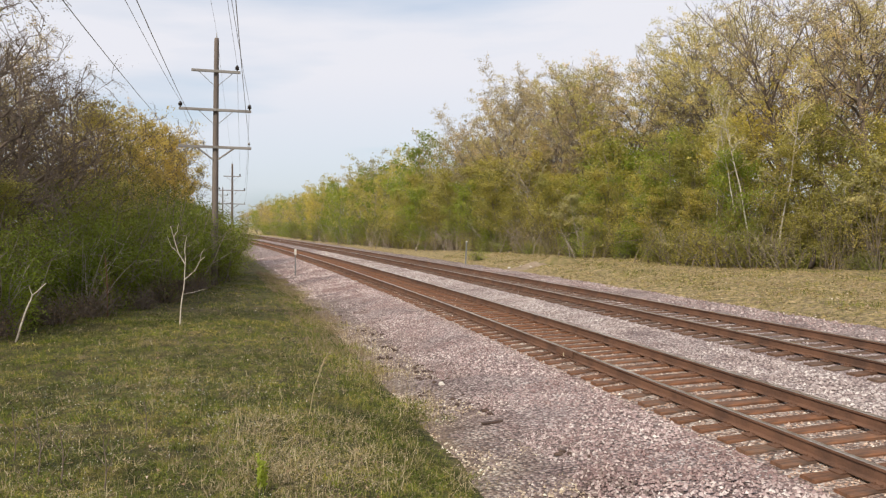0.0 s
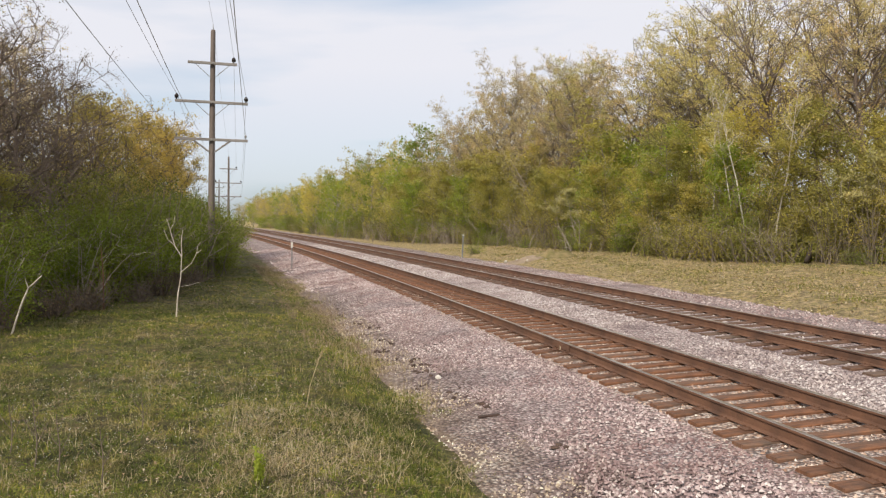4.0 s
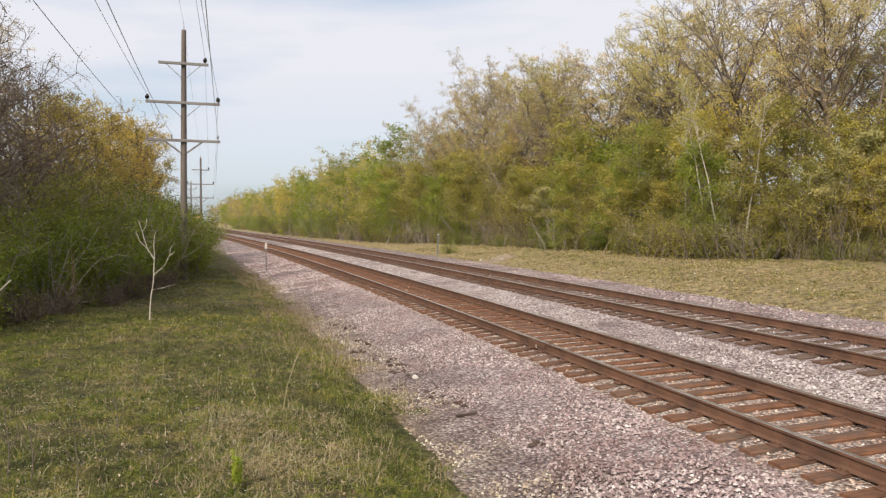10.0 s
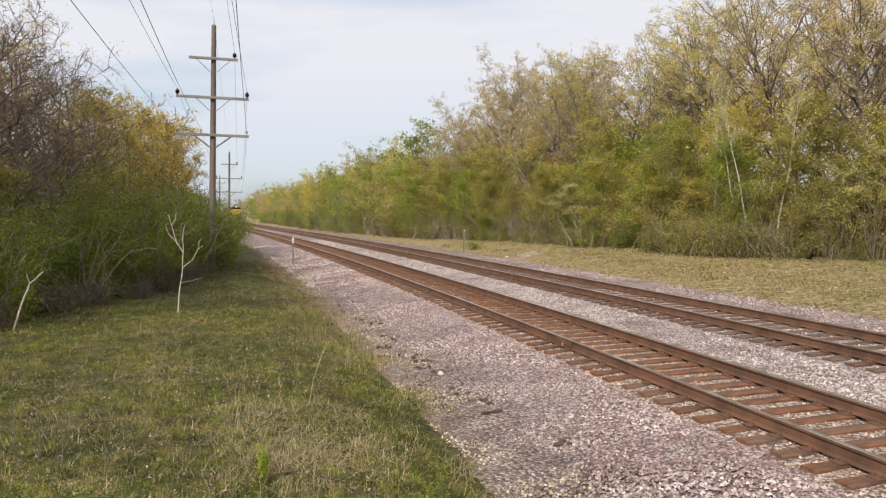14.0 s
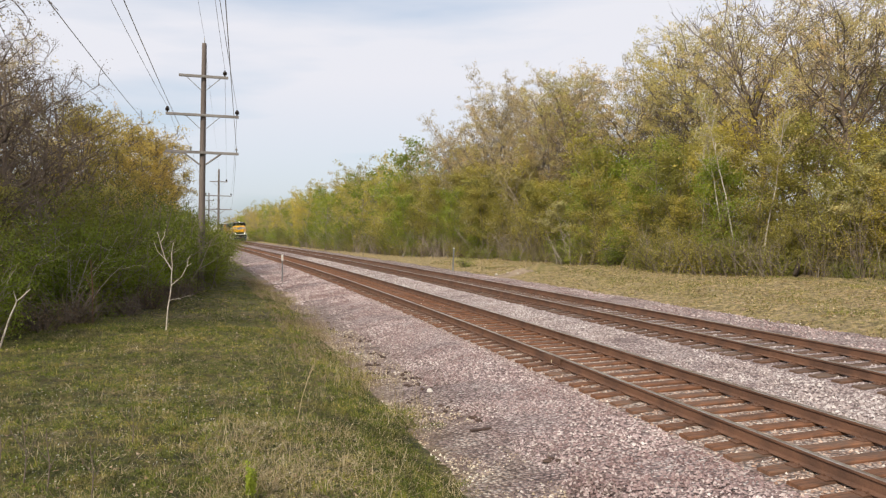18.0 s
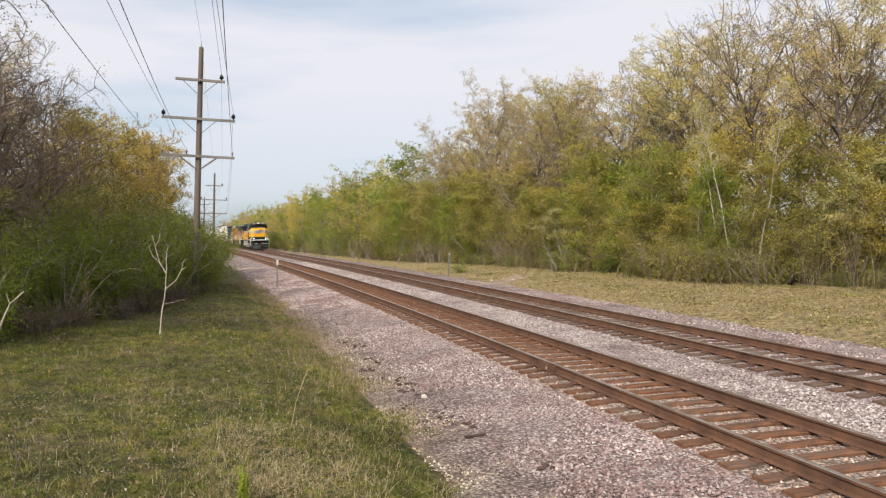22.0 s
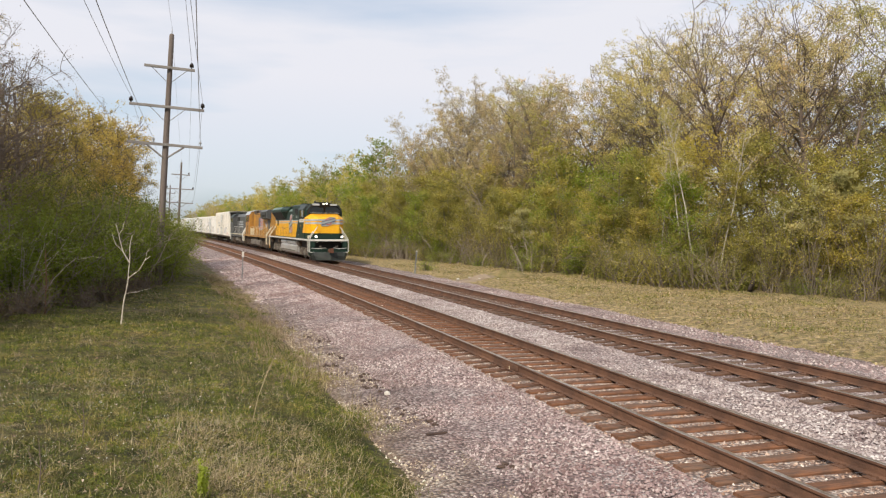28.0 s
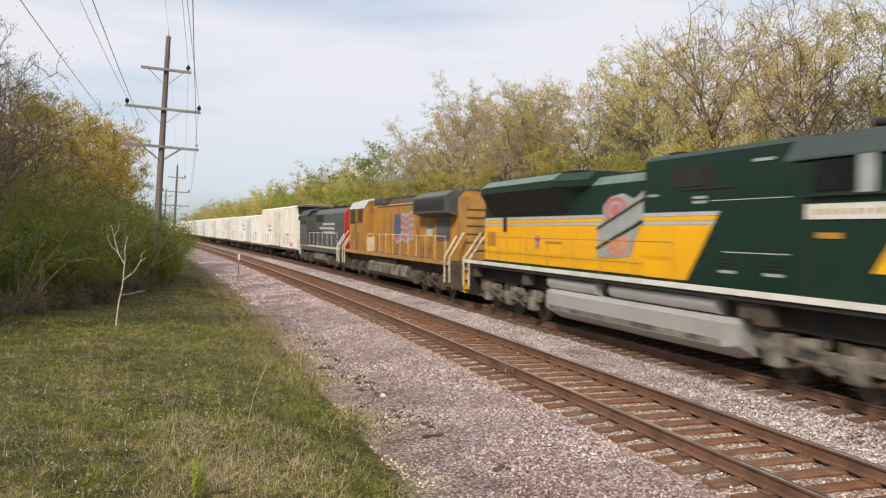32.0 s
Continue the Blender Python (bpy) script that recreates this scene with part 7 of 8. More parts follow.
def tie_mat(name, rust):
    m, nt, b = shell(name, 0.92)
    info = nt.nodes.new("ShaderNodeObjectInfo")
    grain = noise_node(nt, 9, 5, 0.65, stretch=(0.25, 3, 1))
    blot = noise_node(nt, 1.6, 4, 0.6)
    c = ramp_node(nt, info.outputs["Random"], ((0, (0.062, 0.034, 0.021)), (0.4, (0.100, 0.046, 0.024)), (0.75, (0.078, 0.047, 0.033)), (1, (0.125, 0.092, 0.070))))
    c = mixed(nt, ramp_node(nt, blot.outputs["Fac"], ((0.35, (0, 0, 0)), (0.62, (0.85, 0.85, 0.85)))), c, rust)
    c = mixed(nt, 0.7, c, ramp_node(nt, grain.outputs["Fac"], ((0.3, (0.15, 0.15, 0.15)), (0.7, (0.8, 0.8, 0.8)))), "OVERLAY")
    nt.links.new(c, b.inputs["Base Color"])
    bumped(nt, b, grain.outputs["Fac"], 0.7, 0.015)
    return m


TIE = tie_mat("rust_stained_old_tie", (0.215, 0.092, 0.043))
DUSTY_TIE = tie_mat("dark_brown_old_tie", (0.150, 0.090, 0.062))
TIE_MESHES = [tie_mesh(k, TIE) for k in range(7)]
FAR_TIE_MESHES = [tie_mesh(k, DUSTY_TIE) for k in range(7)]
PLATE_ME = bpy.data.meshes.new("tie_plate")
b_ = box(-0.17, 0.17, -0.09, 0.09, 0, 0.016, 0.003)
for dx in (-0.085, 0.085):
    for dy in (-0.05, 0.05):
        box_bm(b_, dx - 0.012, dx + 0.012, dy - 0.012, dy + 0.012, 0.012, 0.04)
b_.to_mesh(PLATE_ME)
b_.free()
PLATE_ME.materials.append(RUST)
rt = random.Random(5)
TIE_STEP = 0.53
for tr, u0, z0 in ((NEAR_TRACK, 0, TIE_TOP), (FAR_TRACK, FAR, TIE_TOP + RAISE)):
    for i in range(300):
        s = 2.5 + i * TIE_STEP + rt.uniform(-0.03, 0.03)
        x, y, h = along(s, u0 + rt.uniform(-0.04, 0.04))
        m = Matrix.Translation((x, y, z0 + rt.uniform(-0.012, 0.0) - 0.004)) @ Euler((rt.uniform(-0.02, 0.02), -CANT, h + rt.uniform(-0.02, 0.02))).to_matrix().to_4x4()
        o = new("tie", rt.choice(FAR_TIE_MESHES if tr is FAR_TRACK else TIE_MESHES))
        o.parent = tr
        o.matrix_basis = m
        if i < 75:
            for sx in (-1, 1):
                x, y, h = along(s, u0 + sx * 0.7525)
                q = new("tie_plate", PLATE_ME)
                q.parent = tr
                q.matrix_basis = Matrix.Translation((x, y, z0 - 0.010 + sx * 0.7525 * math.sin(CANT))) @ Euler((0, -CANT, h)).to_matrix().to_4x4()
    vs, fs = [], []
    for i in list(range(-90, 0)) + list(range(300, 620)):
        x, y, h = along(2.5 + i * TIE_STEP, u0)
        c, d = math.cos(h), math.sin(h)
        k = len(vs)
        for zz in (-0.12, -0.006):
            for lx, ly in ((-1.3, -0.115), (1.3, -0.115), (1.3, 0.115), (-1.3, 0.115)):
                vs.append((x + lx * c - ly * d, y + lx * d + ly * c, z0 + zz))
        fs += [(k + 4, k + 5, k + 6, k + 7), (k, k + 1, k + 5, k + 4), (k + 1, k + 2, k + 6, k + 5), (k + 2, k + 3, k + 7, k + 6), (k + 3, k, k + 4, k + 7)]
    tagged(mesh_ob("far_ties", vs, fs, TIE, tr), kind="stuff")


def scatter_mat(name, stops, tint=None, tint_scale=0.8, rough=0.9):
    """Each island takes its own tone; broad stains lie over all of them."""
    m, nt, b = shell(name, rough)
    geo = nt.nodes.new("ShaderNodeNewGeometry")
    c = ramp_node(nt, geo.outputs["Random Per Island"], stops)
    if tint:
        big = noise_node(nt, tint_scale, 4, 0.6)
        c = mixed(nt, ramp_node(nt, big.outputs["Fac"], ((0.42, (0, 0, 0)), (0.63, (0.85, 0.85, 0.85)))), c, tint, "MULTIPLY")
    nt.links.new(c, b.inputs["Base Color"])
    return m


def turf_mat(name, green, straw, rough=0.75):
    """Each blade its own tone, green or straw by patches of the meadow."""
    m, nt, b = shell(name, rough)
    geo = nt.nodes.new("ShaderNodeNewGeometry")
    patch = noise_node(nt, 0.9, 6, 0.72)
    c = mixed(nt, ramp_node(nt, patch.outputs["Fac"], ((0.49, (0.03, 0.03, 0.03)), (0.64, (0.82, 0.82, 0.82)))), ramp_node(nt, geo.outputs["Random Per Island"], green), ramp_node(nt, geo.outputs["Random Per Island"], straw))
    broad = noise_node(nt, 0.33, 3, 0.6)
    c = mixed(nt, 1.0, c, ramp_node(nt, broad.outputs["Fac"], ((0.36, (0.48, 0.53, 0.46)), (0.5, (0.86, 0.89, 0.82)), (0.62, (1.15, 1.12, 1.0)))), "MULTIPLY")
    tuft = noise_node(nt, 4.5, 3, 0.6)
    c = mixed(nt, 1.0, c, ramp_node(nt, tuft.outputs["Fac"], ((0.36, (0.55, 0.57, 0.52)), (0.5, (1, 1, 1)), (0.64, (1.45, 1.38, 1.25)))), "MULTIPLY")
    nt.links.new(c, b.inputs["Base Color"])
    tr = nt.nodes.new("ShaderNodeBsdfTranslucent")
    nt.links.new(c, tr.inputs["Color"])
    mx = nt.nodes.new("ShaderNodeMixShader")
    mx.inputs[0].default_value = 0.3
    nt.links.new(b.outputs[0], mx.inputs[1])
    nt.links.new(tr.outputs[0], mx.inputs[2])
    nt.links.new(mx.outputs[0], nt.nodes["Material Output"].inputs["Surface"])
    return m


STONE_M = scatter_mat("crushed_pink_granite", ((0, (0.165, 0.112, 0.109)), (0.3, (0.330, 0.241, 0.232)), (0.6, (0.457, 0.349, 0.337)), (0.85, (0.572, 0.489, 0.464)), (1, (0.70, 0.64, 0.60))), (0.50, 0.40, 0.39), 0.55)
GREYSTONE_M = scatter_mat("crushed_grey_granite", ((0, (0.195, 0.159, 0.152)), (0.4, (0.390, 0.329, 0.317)), (0.8, (0.50, 0.445, 0.43)), (1, (0.68, 0.63, 0.60))), (0.75, 0.68, 0.66), 0.7)
RUSTSTONE_M = scatter_mat("rust_dusted_stones", ((0, (0.20, 0.115, 0.08)), (0.4, (0.42, 0.27, 0.19)), (0.8, (0.60, 0.46, 0.37)), (1, (0.80, 0.75, 0.66))))
GRAVEL_M = scatter_mat("cream_limestone_gravel", ((0, (0.237, 0.175, 0.131)), (0.4, (0.400, 0.319, 0.237)), (0.8, (0.562, 0.481, 0.362)), (1, (0.800, 0.775, 0.637))), (0.7, 0.62, 0.55), 0.9)
GRASS_M = turf_mat("spring_grass_blades", ((0, (0.064, 0.092, 0.008)), (0.4, (0.125, 0.165, 0.014)), (0.75, (0.20, 0.228, 0.027)), (0.92, (0.34, 0.29, 0.07)), (1, (0.55, 0.44, 0.20))),
                   ((0, (0.13, 0.115, 0.016)), (0.35, (0.23, 0.195, 0.036)), (0.6, (0.36, 0.27, 0.09)), (0.85, (0.50, 0.385, 0.18)), (1, (0.66, 0.55, 0.32))))
BANK_M = scatter_mat("yellowish_bank_grass", ((0, (0.11, 0.105, 0.022)), (0.4, (0.23, 0.21, 0.050)), (0.75, (0.38, 0.30, 0.11)), (1, (0.52, 0.43, 0.24))), (0.85, 0.72, 0.55), 0.5, 0.7)
DRY_M = scatter_mat("dry_straw", ((0, (0.22, 0.16, 0.08)), (0.5, (0.38, 0.30, 0.17)), (1, (0.55, 0.47, 0.30))), None, 1, 0.8)
WEED_M = scatter_mat("brown_dead_weeds", ((0, (0.13, 0.085, 0.05)), (0.5, (0.26, 0.185, 0.115)), (0.9, (0.38, 0.29, 0.19)), (1, (0.52, 0.43, 0.30))), None, 1, 0.85)
LITTER_M = scatter_mat("dead_leaf_litter", ((0, (0.18, 0.105, 0.06)), (0.5, (0.35, 0.235, 0.145)), (0.9, (0.52, 0.41, 0.29)), (1, (0.68, 0.62, 0.52))), None, 1, 0.8)
PETAL_M = scatter_mat("small_pale_leaves_and_petals", ((0, (0.40, 0.42, 0.32)), (1, (0.78, 0.78, 0.70))), None, 1, 0.7)

OCT = np.array(((1, 0, 0), (-1, 0, 0), (0, 1, 0), (0, -1, 0), (0, 0, 1)), dtype=float)
OCT_F = np.array(((0, 2, 4), (2, 1, 4), (1, 3, 4), (3, 0, 4)))
gen = np.random.default_rng(12)


def stones(name, label, n, s0, s1, u0, u1, size, mat, skip=None, near=1.0):
    """Loose stones strewn over the ballast bed, thinner with distance."""
    f = gen.random(n) ** near
    ss_, uu = s0 + (s1 - s0) * f, u0 + (u1 - u0) * gen.random(n)
    pos = []
    for s, u in zip(ss_, uu):
        if skip and skip(s, u):
            continue
        x, y, _ = along(s, u)
        pos.append((x, y, interp(u, BED)))
    pos = np.array(pos)
    n = len(pos)
    sc = size * (0.55 + 0.9 * gen.random((n, 1, 1)))
    q = OCT[None] * sc * (0.6 + 0.6 * gen.random((n, 5, 3)))
    q += (gen.random((n, 5, 3)) - 0.5) * sc * 0.7
    a = gen.random(n) * 6.283
    c, d = np.cos(a)[:, None], np.sin(a)[:, None]
    q = np.stack([q[..., 0] * c - q[..., 1] * d, q[..., 0] * d + q[..., 1] * c, q[..., 2] * 0.75], -1)
    q[:, :4, 2] -= size * 0.25
    pos[:, 2] += size * 0.25 * (gen.random(n) - 0.1)
    v = (q + pos[:, None]).reshape(-1, 3)
    fidx = (OCT_F[None] + 5 * np.arange(n)[:, None, None]).reshape(-1, 3)
    me = bpy.data.meshes.new(name)
    me.vertices.add(len(v))
    me.vertices.foreach_set("co", v.ravel())
    me.loops.add(fidx.size)
    me.loops.foreach_set("vertex_index", fidx.ravel().astype(np.int32))
    me.polygons.add(len(fidx))
    me.polygons.foreach_set("loop_start", np.arange(0, fidx.size, 3, dtype=np.int32))
    me.materials.append(mat)
    me.update()
    me.validate()
    return tagged(new(name, me), label, "stones", kind="stuff")


def on_tie(s, u):
    k = ((s - 2.5) / TIE_STEP) % 1.0
    return k < 0.26 or k > 0.74


DITCHSTONE_M = scatter_mat("soil_stained_stones", ((0, (0.10, 0.072, 0.066)), (0.4, (0.215, 0.165, 0.152)), (0.8, (0.35, 0.285, 0.262)), (1, (0.58, 0.52, 0.48))), (0.55, 0.47, 0.44), 1.1)
stones("ballast_stones", "soil-stained crushed stones along the ditch", 9000, 7, 40, -4.35, -2.9, 0.025, DITCHSTONE_M, None, 1.2)
stones("ballast_stones", "pinkish crushed ballast stones on the track shoulder", 24000, 5, 40, -3.5, -1.35, 0.024, STONE_M, None, 1.5)
stones("gravel", "cream limestone gravel along the grass", 5200, 5, 24, -4.75, -3.5, 0.020, GRAVEL_M, None, 1.4)
stones("ballast_stones", "light grey crushed ballast stones between the tracks", 14500, 5, 42, 1.35, 3.0, 0.028, GREYSTONE_M, None, 1.4)
stones("ballast_stones", "pinkish crushed ballast stones on the track shoulder", 9000, 32, 75, -4.2, -1.4, 0.045, STONE_M, None, 1.2)
stones("ballast_stones", "light grey crushed ballast stones between the tracks", 5000, 36, 80, 1.35, 3.0, 0.045, GREYSTONE_M, None, 1.2)
stones("ballast_stones", "pinkish crushed ballast stones on the track shoulder", 5000, -9, 5, -3.95, -1.35, 0.03, STONE_M)
stones("ballast_stones", "light grey crushed ballast stones between the tracks", 2500, -9, 5, 1.35, 3.0, 0.033, GREYSTONE_M)
stones("ballast_stones", "rust-dusted ballast stones between the ties", 8500, 5, 34, -1.4, 1.3, 0.022, RUSTSTONE_M, on_tie, 1.4)
stones("ballast_stones", "grey ballast stones between the ties", 6500, 9, 40, FAR - 1.25, FAR + 1.25, 0.027, GREYSTONE_M, on_tie, 1.3)
stones("ballast_stones", "pinkish ballast stones on the far shoulder", 6000, 10, 45, FAR + 1.3, FAR + 4.5, 0.034, STONE_M, None, 1.3)


def blades(name, label, spots, mat, h0, h1, w, per, spread_, lay=0.5):
    """Tufts of blades, each a single pointed sliver."""
    n = len(spots)
    P = np.repeat(np.array(spots), per, axis=0)
    k = len(P)
    P[:, 0] += gen.normal(0, spread_, k)
    P[:, 1] += gen.normal(0, spread_, k)
    h = h0 + (h1 - h0) * gen.random(k) ** 1.6
    az = gen.random(k) * 6.283
    lean = lay * gen.random(k)
    tip = P + np.stack([np.cos(az) * lean * h * 1.3, np.sin(az) * lean * h * 1.3, h * (1 - 0.4 * lean)], 1)
    b = gen.random(k) * 6.283
    off = np.stack([np.cos(b) * w, np.sin(b) * w, np.zeros(k)], 1) * (0.7 + 0.6 * gen.random((k, 1)))
    v = np.stack([P - off, P + off, tip], 1).reshape(-1, 3)
    me = bpy.data.meshes.new(name)
    me.vertices.add(len(v))
    me.vertices.foreach_set("co", v.ravel())
    me.loops.add(3 * k)
    me.loops.foreach_set("vertex_index", np.arange(3 * k, dtype=np.int32))
    me.polygons.add(k)
    me.polygons.foreach_set("loop_start", np.arange(0, 3 * k, 3, dtype=np.int32))
    me.materials.append(mat)
    me.update()
    return tagged(new(name, me), label, "grass", kind="stuff")


def spots(n, s0, s1, u0, u1, near=1.0, keep=None):
    out = []
    for _ in range(n):
        s, u = s0 + (s1 - s0) * gen.random() ** near, u0 + (u1 - u0) * gen.random()
        x, y, _h = along(s, u)
        if keep and not keep(x, y, s, u):
            continue
        z = ground_z(s, u)
        if u < -3.5:
            z = max(z, interp(u, BED))
        out.append((x, y, z - 0.01))
    return out


def in_view(x, y, s, u):
    return x > -0.32 * y - 0.6 and gen.random() < 0.55 + 0.9 * (rough_at(x, y, 0.5) + 0.25)


def patchy(x, y, s, u):
    return gen.random() < 0.35 + 0.9 * (rough_at(x, y, 1.3) + 0.25)


def near_wedge(x, y, s, u):
    return x > -0.5 * y - 1.0 and patchy(x, y, s, u)


blades("grass", "short spring grass, green with dry straw mixed in", spots(19000, 6, 24, -15, -4.7, 1.3, near_wedge), GRASS_M, 0.02, 0.10, 0.005, 9, 0.05, 1.8)
blades("grass", "short spring grass, green with dry straw mixed in", spots(7000, 20, 48, -14, -4.8, 1.1, patchy), GRASS_M, 0.03, 0.13, 0.009, 8, 0.08, 1.2)
blades("grass", "short spring grass, green with dry straw mixed in", spots(9000, 6, 13, -10.5, -4.7, 1.0, near_wedge), GRASS_M, 0.015, 0.07, 0.004, 10, 0.05, 2.0)


def tussocks(x, y, s, u):
    return x > -0.32 * y - 0.6


blades("tussock_grass", "small dense tussocks of longer grass", spots(1500, 6, 24, -12, -4.8, 1.4, tussocks), GRASS_M, 0.06, 0.17, 0.005, 26, 0.055, 1.5)
blades("straw_tufts", "pale bleached straw tufts lying flat", spots(520, 6, 22, -11, -4.8, 1.4, tussocks), DRY_M, 0.06, 0.20, 0.0045, 16, 0.06, 2.6)


blades("grass", "short spring grass, green with dry straw mixed in", spots(5200, -14, 7, -16, -4.7, 1.0, patchy), GRASS_M, 0.03, 0.12, 0.007, 9, 0.07, 1.5)


def straw_bed(x, y, s, u):
    return gen.random() < 3.0 * rough_at(x, y, 1.7) + 0.1


blades("straw", "mats of flattened dry straw", spots(2000, 6, 22, -10, -4.9, 1.3, straw_bed), DRY_M, 0.04, 0.14, 0.003, 9, 0.09, 2.6)
def ragged(x, y, s, u):
    return u < -4.55 + 1.2 * rough_at(s, 0, 2.0) + 0.5 * rough_at(s, 5, 0.4) and gen.random() < 0.8


blades("grass_edge", "uneven grass tufts growing out over the gravel edge", spots(8500, 5, 46, -5.5, -3.7, 1.45, ragged), GRASS_M, 0.03, 0.15, 0.005, 11, 0.05, 1.6)
blades("dry_edge", "brown dry tufts along the gravel edge", spots(1400, 5, 46, -5.2, -4.0, 1.3, ragged), DRY_M, 0.05, 0.24, 0.004, 7, 0.07, 1.4)
blades("dry_grass", "flattened dry straw in the grass", spots(1100, 6, 26, -13, -4.8, 1.3, patchy), DRY_M, 0.06, 0.22, 0.003, 5, 0.08, 2.2)
blades("straw", "pale mat of flattened dry straw", spots(320, 8.4, 11.8, -7.7, -5.5), DRY_M, 0.08, 0.24, 0.0035, 14, 0.09, 2.6)
blades("straw", "brownish mat of flattened dry straw", spots(220, 7.4, 9.6, -9.2, -5.2), DRY_M, 0.06, 0.20, 0.0035, 10, 0.09, 2.6)
blades("dry_stalks", "single tall dry stalks", spots(60, 9, 30, -9, -4.7, 1.2), DRY_M, 0.25, 0.65, 0.004, 2, 0.03, 0.5)
blades("bank_grass", "yellowish tufted grass on the far bank", spots(5200, 10, 60, FAR + 4.0, FAR + 13, 1.2, patchy), BANK_M, 0.04, 0.15, 0.009, 9, 0.14, 1.4)
blades("bank_dry_grass", "dry straw on the far bank", spots(4200, 10, 60, FAR + 3.9, FAR + 12, 1.2, patchy), WEED_M, 0.04, 0.15, 0.008, 6, 0.14, 2.0)
def brown_rim(x, y, s, u):
    return u < -4.35 + 0.8 * rough_at(s, 9, 1.6) and gen.random() < 0.45 + 0.9 * (rough_at(x, y, 1.8) + 0.2)


blades("dead_weeds", "brown dead weeds between the grass and the gravel", spots(2600, 15, 50, -5.7, -4.1, 0.9, brown_rim), WEED_M, 0.05, 0.28, 0.005, 8, 0.09, 1.0)
blades("bank_green", "fresh green grass at the foot of the wood", spots(4600, 12, 62, FAR + 5.2, FAR + 15, 1.2, straw_bed), GRASS_M, 0.05, 0.20, 0.010, 8, 0.16, 0.8)
blades("ditch_weeds", "thin dry weeds on the gravel", spots(260, 12, 40, -4.7, -3.9, 1.0), DRY_M, 0.10, 0.40, 0.004, 5, 0.05, 0.5)


def litter(name, label, n, s0, s1, u0, u1, size, mat, near=1.3, keep=None, lift=0.03):
    lv = Leaves(random.Random(n))
    for x, y, z in spots(n, s0, s1, u0, u1, near, keep or patchy):
        lv.add(Vector((x, y, z + lift * gen.random() + 0.008)), size, 0.8)
    return tagged(new(name, raw_mesh(name, lv.v, lv.f, mat)), label, "leaf litter", kind="stuff")


litter("leaf_litter", "scattered dead leaves in the grass", 6000, 6, 34, -15, -4.8, 0.042, LITTER_M)
litter("pale_leaflets", "small pale leaves and petals in the grass", 2600, 8.0, 19, -13, -5.8, 0.016, PETAL_M)
litter("pale_leaflets", "small pale leaves and petals in the grass", 3600, 9.5, 15, -10.5, -6.6, 0.014, PETAL_M, 1.0, in_view)
litter("bank_litter", "dead leaves on the far bank", 16000, 12, 60, FAR + 3.6, FAR + 13, 0.055, LITTER_M)

COVER_M = turf_mat("low_green_leaves", ((0, (0.035, 0.050, 0.005)), (0.4, (0.12, 0.155, 0.012)), (0.8, (0.20, 0.225, 0.026)), (1, (0.34, 0.28, 0.08))),
                   ((0, (0.05, 0.045, 0.012)), (0.4, (0.17, 0.135, 0.036)), (0.8, (0.30, 0.215, 0.09)), (1, (0.50, 0.39, 0.21))))
litter("ground_cover", "low broad-leaved plants between the grass", 150000, 6, 26, -15, -4.7, 0.026, COVER_M, 1.5, in_view, 0.05)
litter("ground_cover", "low broad-leaved plants between the grass", 16000, 20, 46, -14, -4.8, 0.05, COVER_M, 1.1)
litter("bank_cover", "low yellowish plants on the far bank", 15000, 10, 60, FAR + 4.3, FAR + 13, 0.075, BANK_M, 1.2)

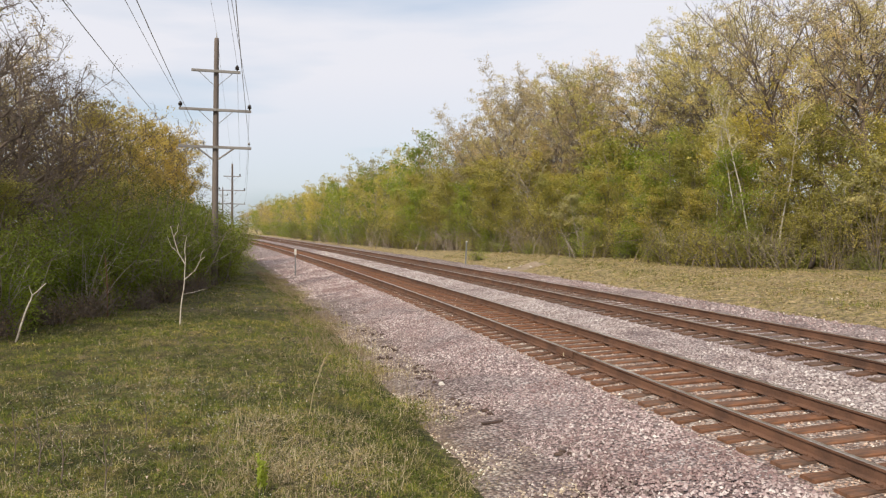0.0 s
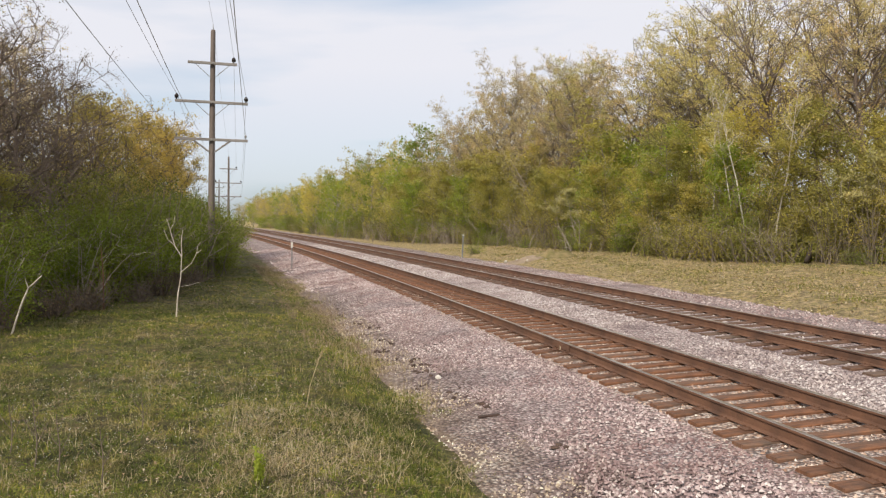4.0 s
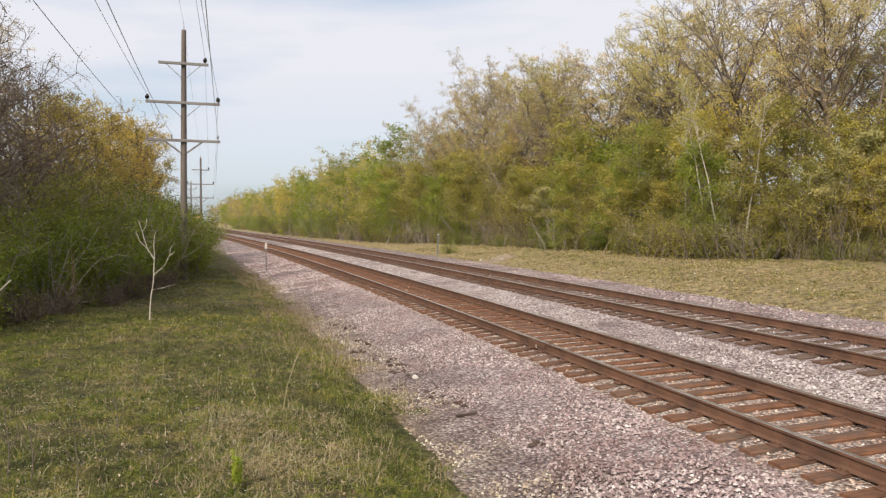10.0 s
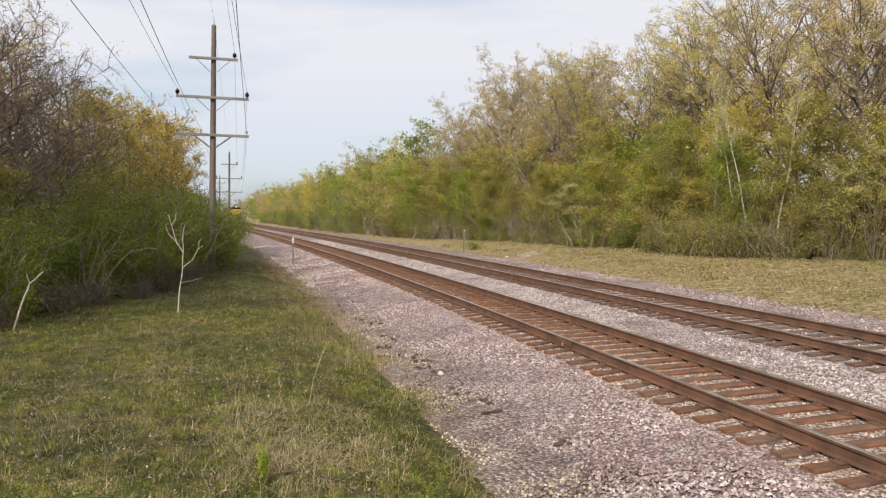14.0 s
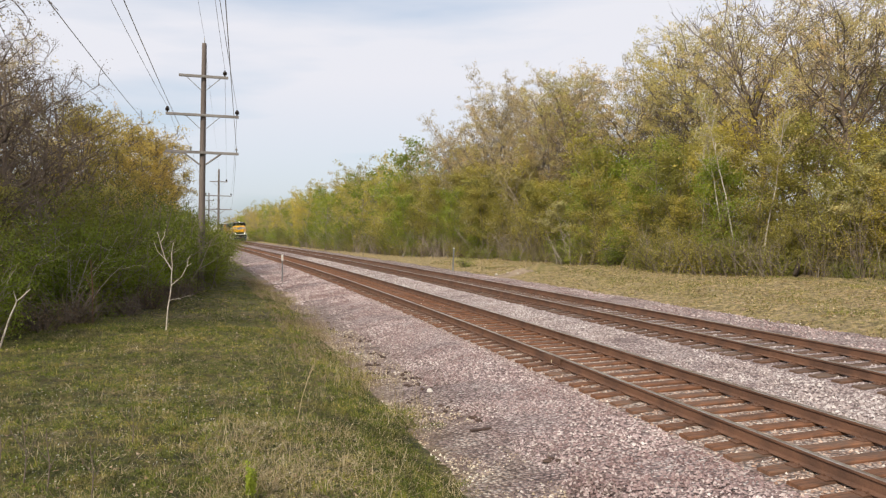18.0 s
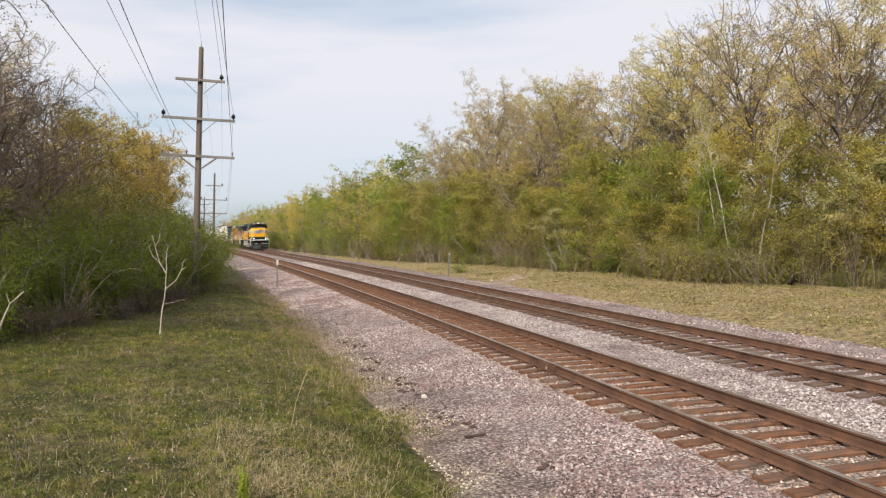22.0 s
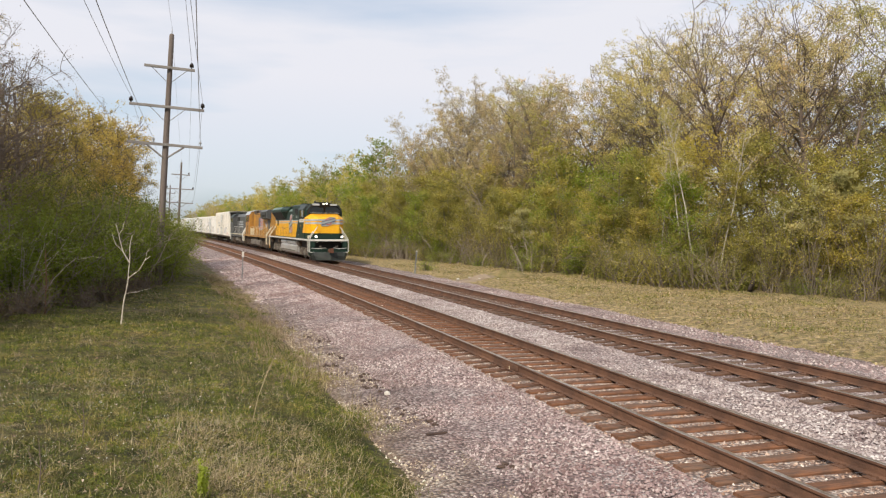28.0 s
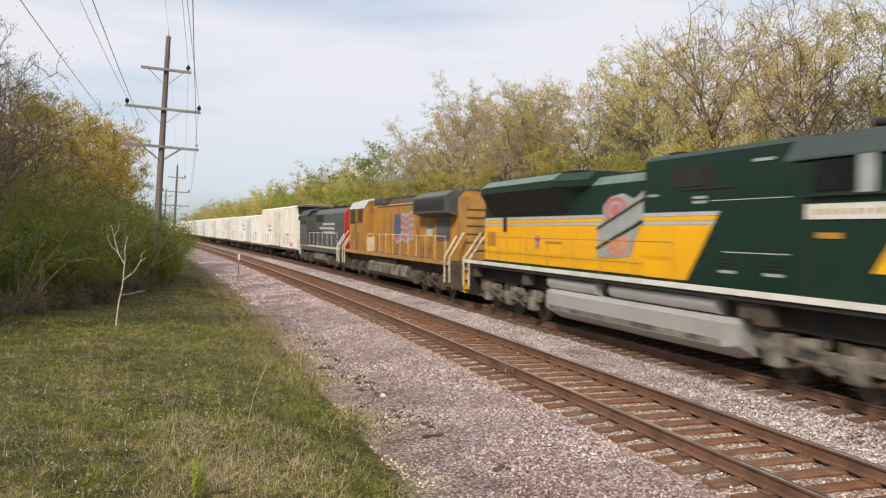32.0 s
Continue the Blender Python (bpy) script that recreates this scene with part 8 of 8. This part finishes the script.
# a leafy weed
wd = Leaves(random.Random(3))
wt = Tubes()
for k in range(7):
    base = Vector((-0.02 + 0.03 * (k % 3), 8.45 + 0.03 * (k % 2), 0.0))
    tip = base + Vector((0.05 * math.sin(k * 2.1), 0.04 * math.cos(k * 1.7), 0.26 + 0.05 * (k % 4)))
    wt.add([base, base.lerp(tip, 0.5), tip], (0.004, 0.003, 0.002), 4)
    for j in range(16):
        wd.add(base.lerp(tip, 0.2 + 0.8 * j / 16) + Vector((0.02 * math.sin(j * 2.4), 0.02 * math.cos(j * 2.4), 0)), 0.045)
wp = tagged(empty("weed"), "leafy yellow-green weed standing in the grass", "plant")
for n, me in (("stem", raw_mesh("stem", wt.v, wt.f, LEAF["bushlight"])), ("foliage", raw_mesh("foliage", wd.v, wd.f, LEAF["bright"]))):
    o = new(n, me)
    o.parent = wp
wp.matrix_basis = Matrix.Translation((0.05, -0.2, 0.02))

st = tagged(empty("dry_stalk"), "tall pale dry grass stalk with a thin seed head", "plant")
t_ = Tubes()
t_.add([Vector((0.76, 11.5, -0.05)), Vector((0.84, 11.5, 0.35)), Vector((0.95, 11.5, 0.66)), Vector((1.02, 11.5, 0.83))], (0.006, 0.005, 0.004, 0.003), 5)
o = new("stem", raw_mesh("stem", t_.v, t_.f, DRY_M))
o.parent = st
h_ = Leaves(random.Random(9))
for k in range(46):
    h_.add(Vector((0.93, 11.5, 0.62)).lerp(Vector((1.03, 11.5, 0.85)), k / 46) + Vector((0.012 * math.sin(k * 2.4), 0.012 * math.cos(k * 2.4), 0)), 0.022)
o = new("seed_head", raw_mesh("seed_head", h_.v, h_.f, DRY_M))
o.parent = st

# ---- what moves ----
SPOTS = [(0, 434), (17, 202), (23, 123), (25, 98.0), (28, 59.6), (29, 46.7), (30, 33.4), (31, 19.8), (32, 5.76)]


def front_at(t):
    """Metres along the line from the camera's foot to the train's front coupler."""
    return interp(t, SPOTS)


def motions():
    """The train comes on along the far track, its wheels turning."""
    for thing, back in TRAIN:
        rows = []
        for t in np.arange(0, 32.01, 0.5):
            x, y, h = along(front_at(t) + back, FAR)
            rows.append((t, pose(x, y, RAIL_TOP + RAISE, 0, -1.04, math.degrees(h))))
        walk(thing, rows)
    for w, at_, r in WHEELS:
        rows = [(0, pose(*at_))]
        for k in range(int(17 * FPS), 32 * FPS + 1):
            t = k / FPS
            rows.append((t, pose(*at_, math.degrees((front_at(17) - front_at(t)) / r))))
        walk(w, rows)


motions()
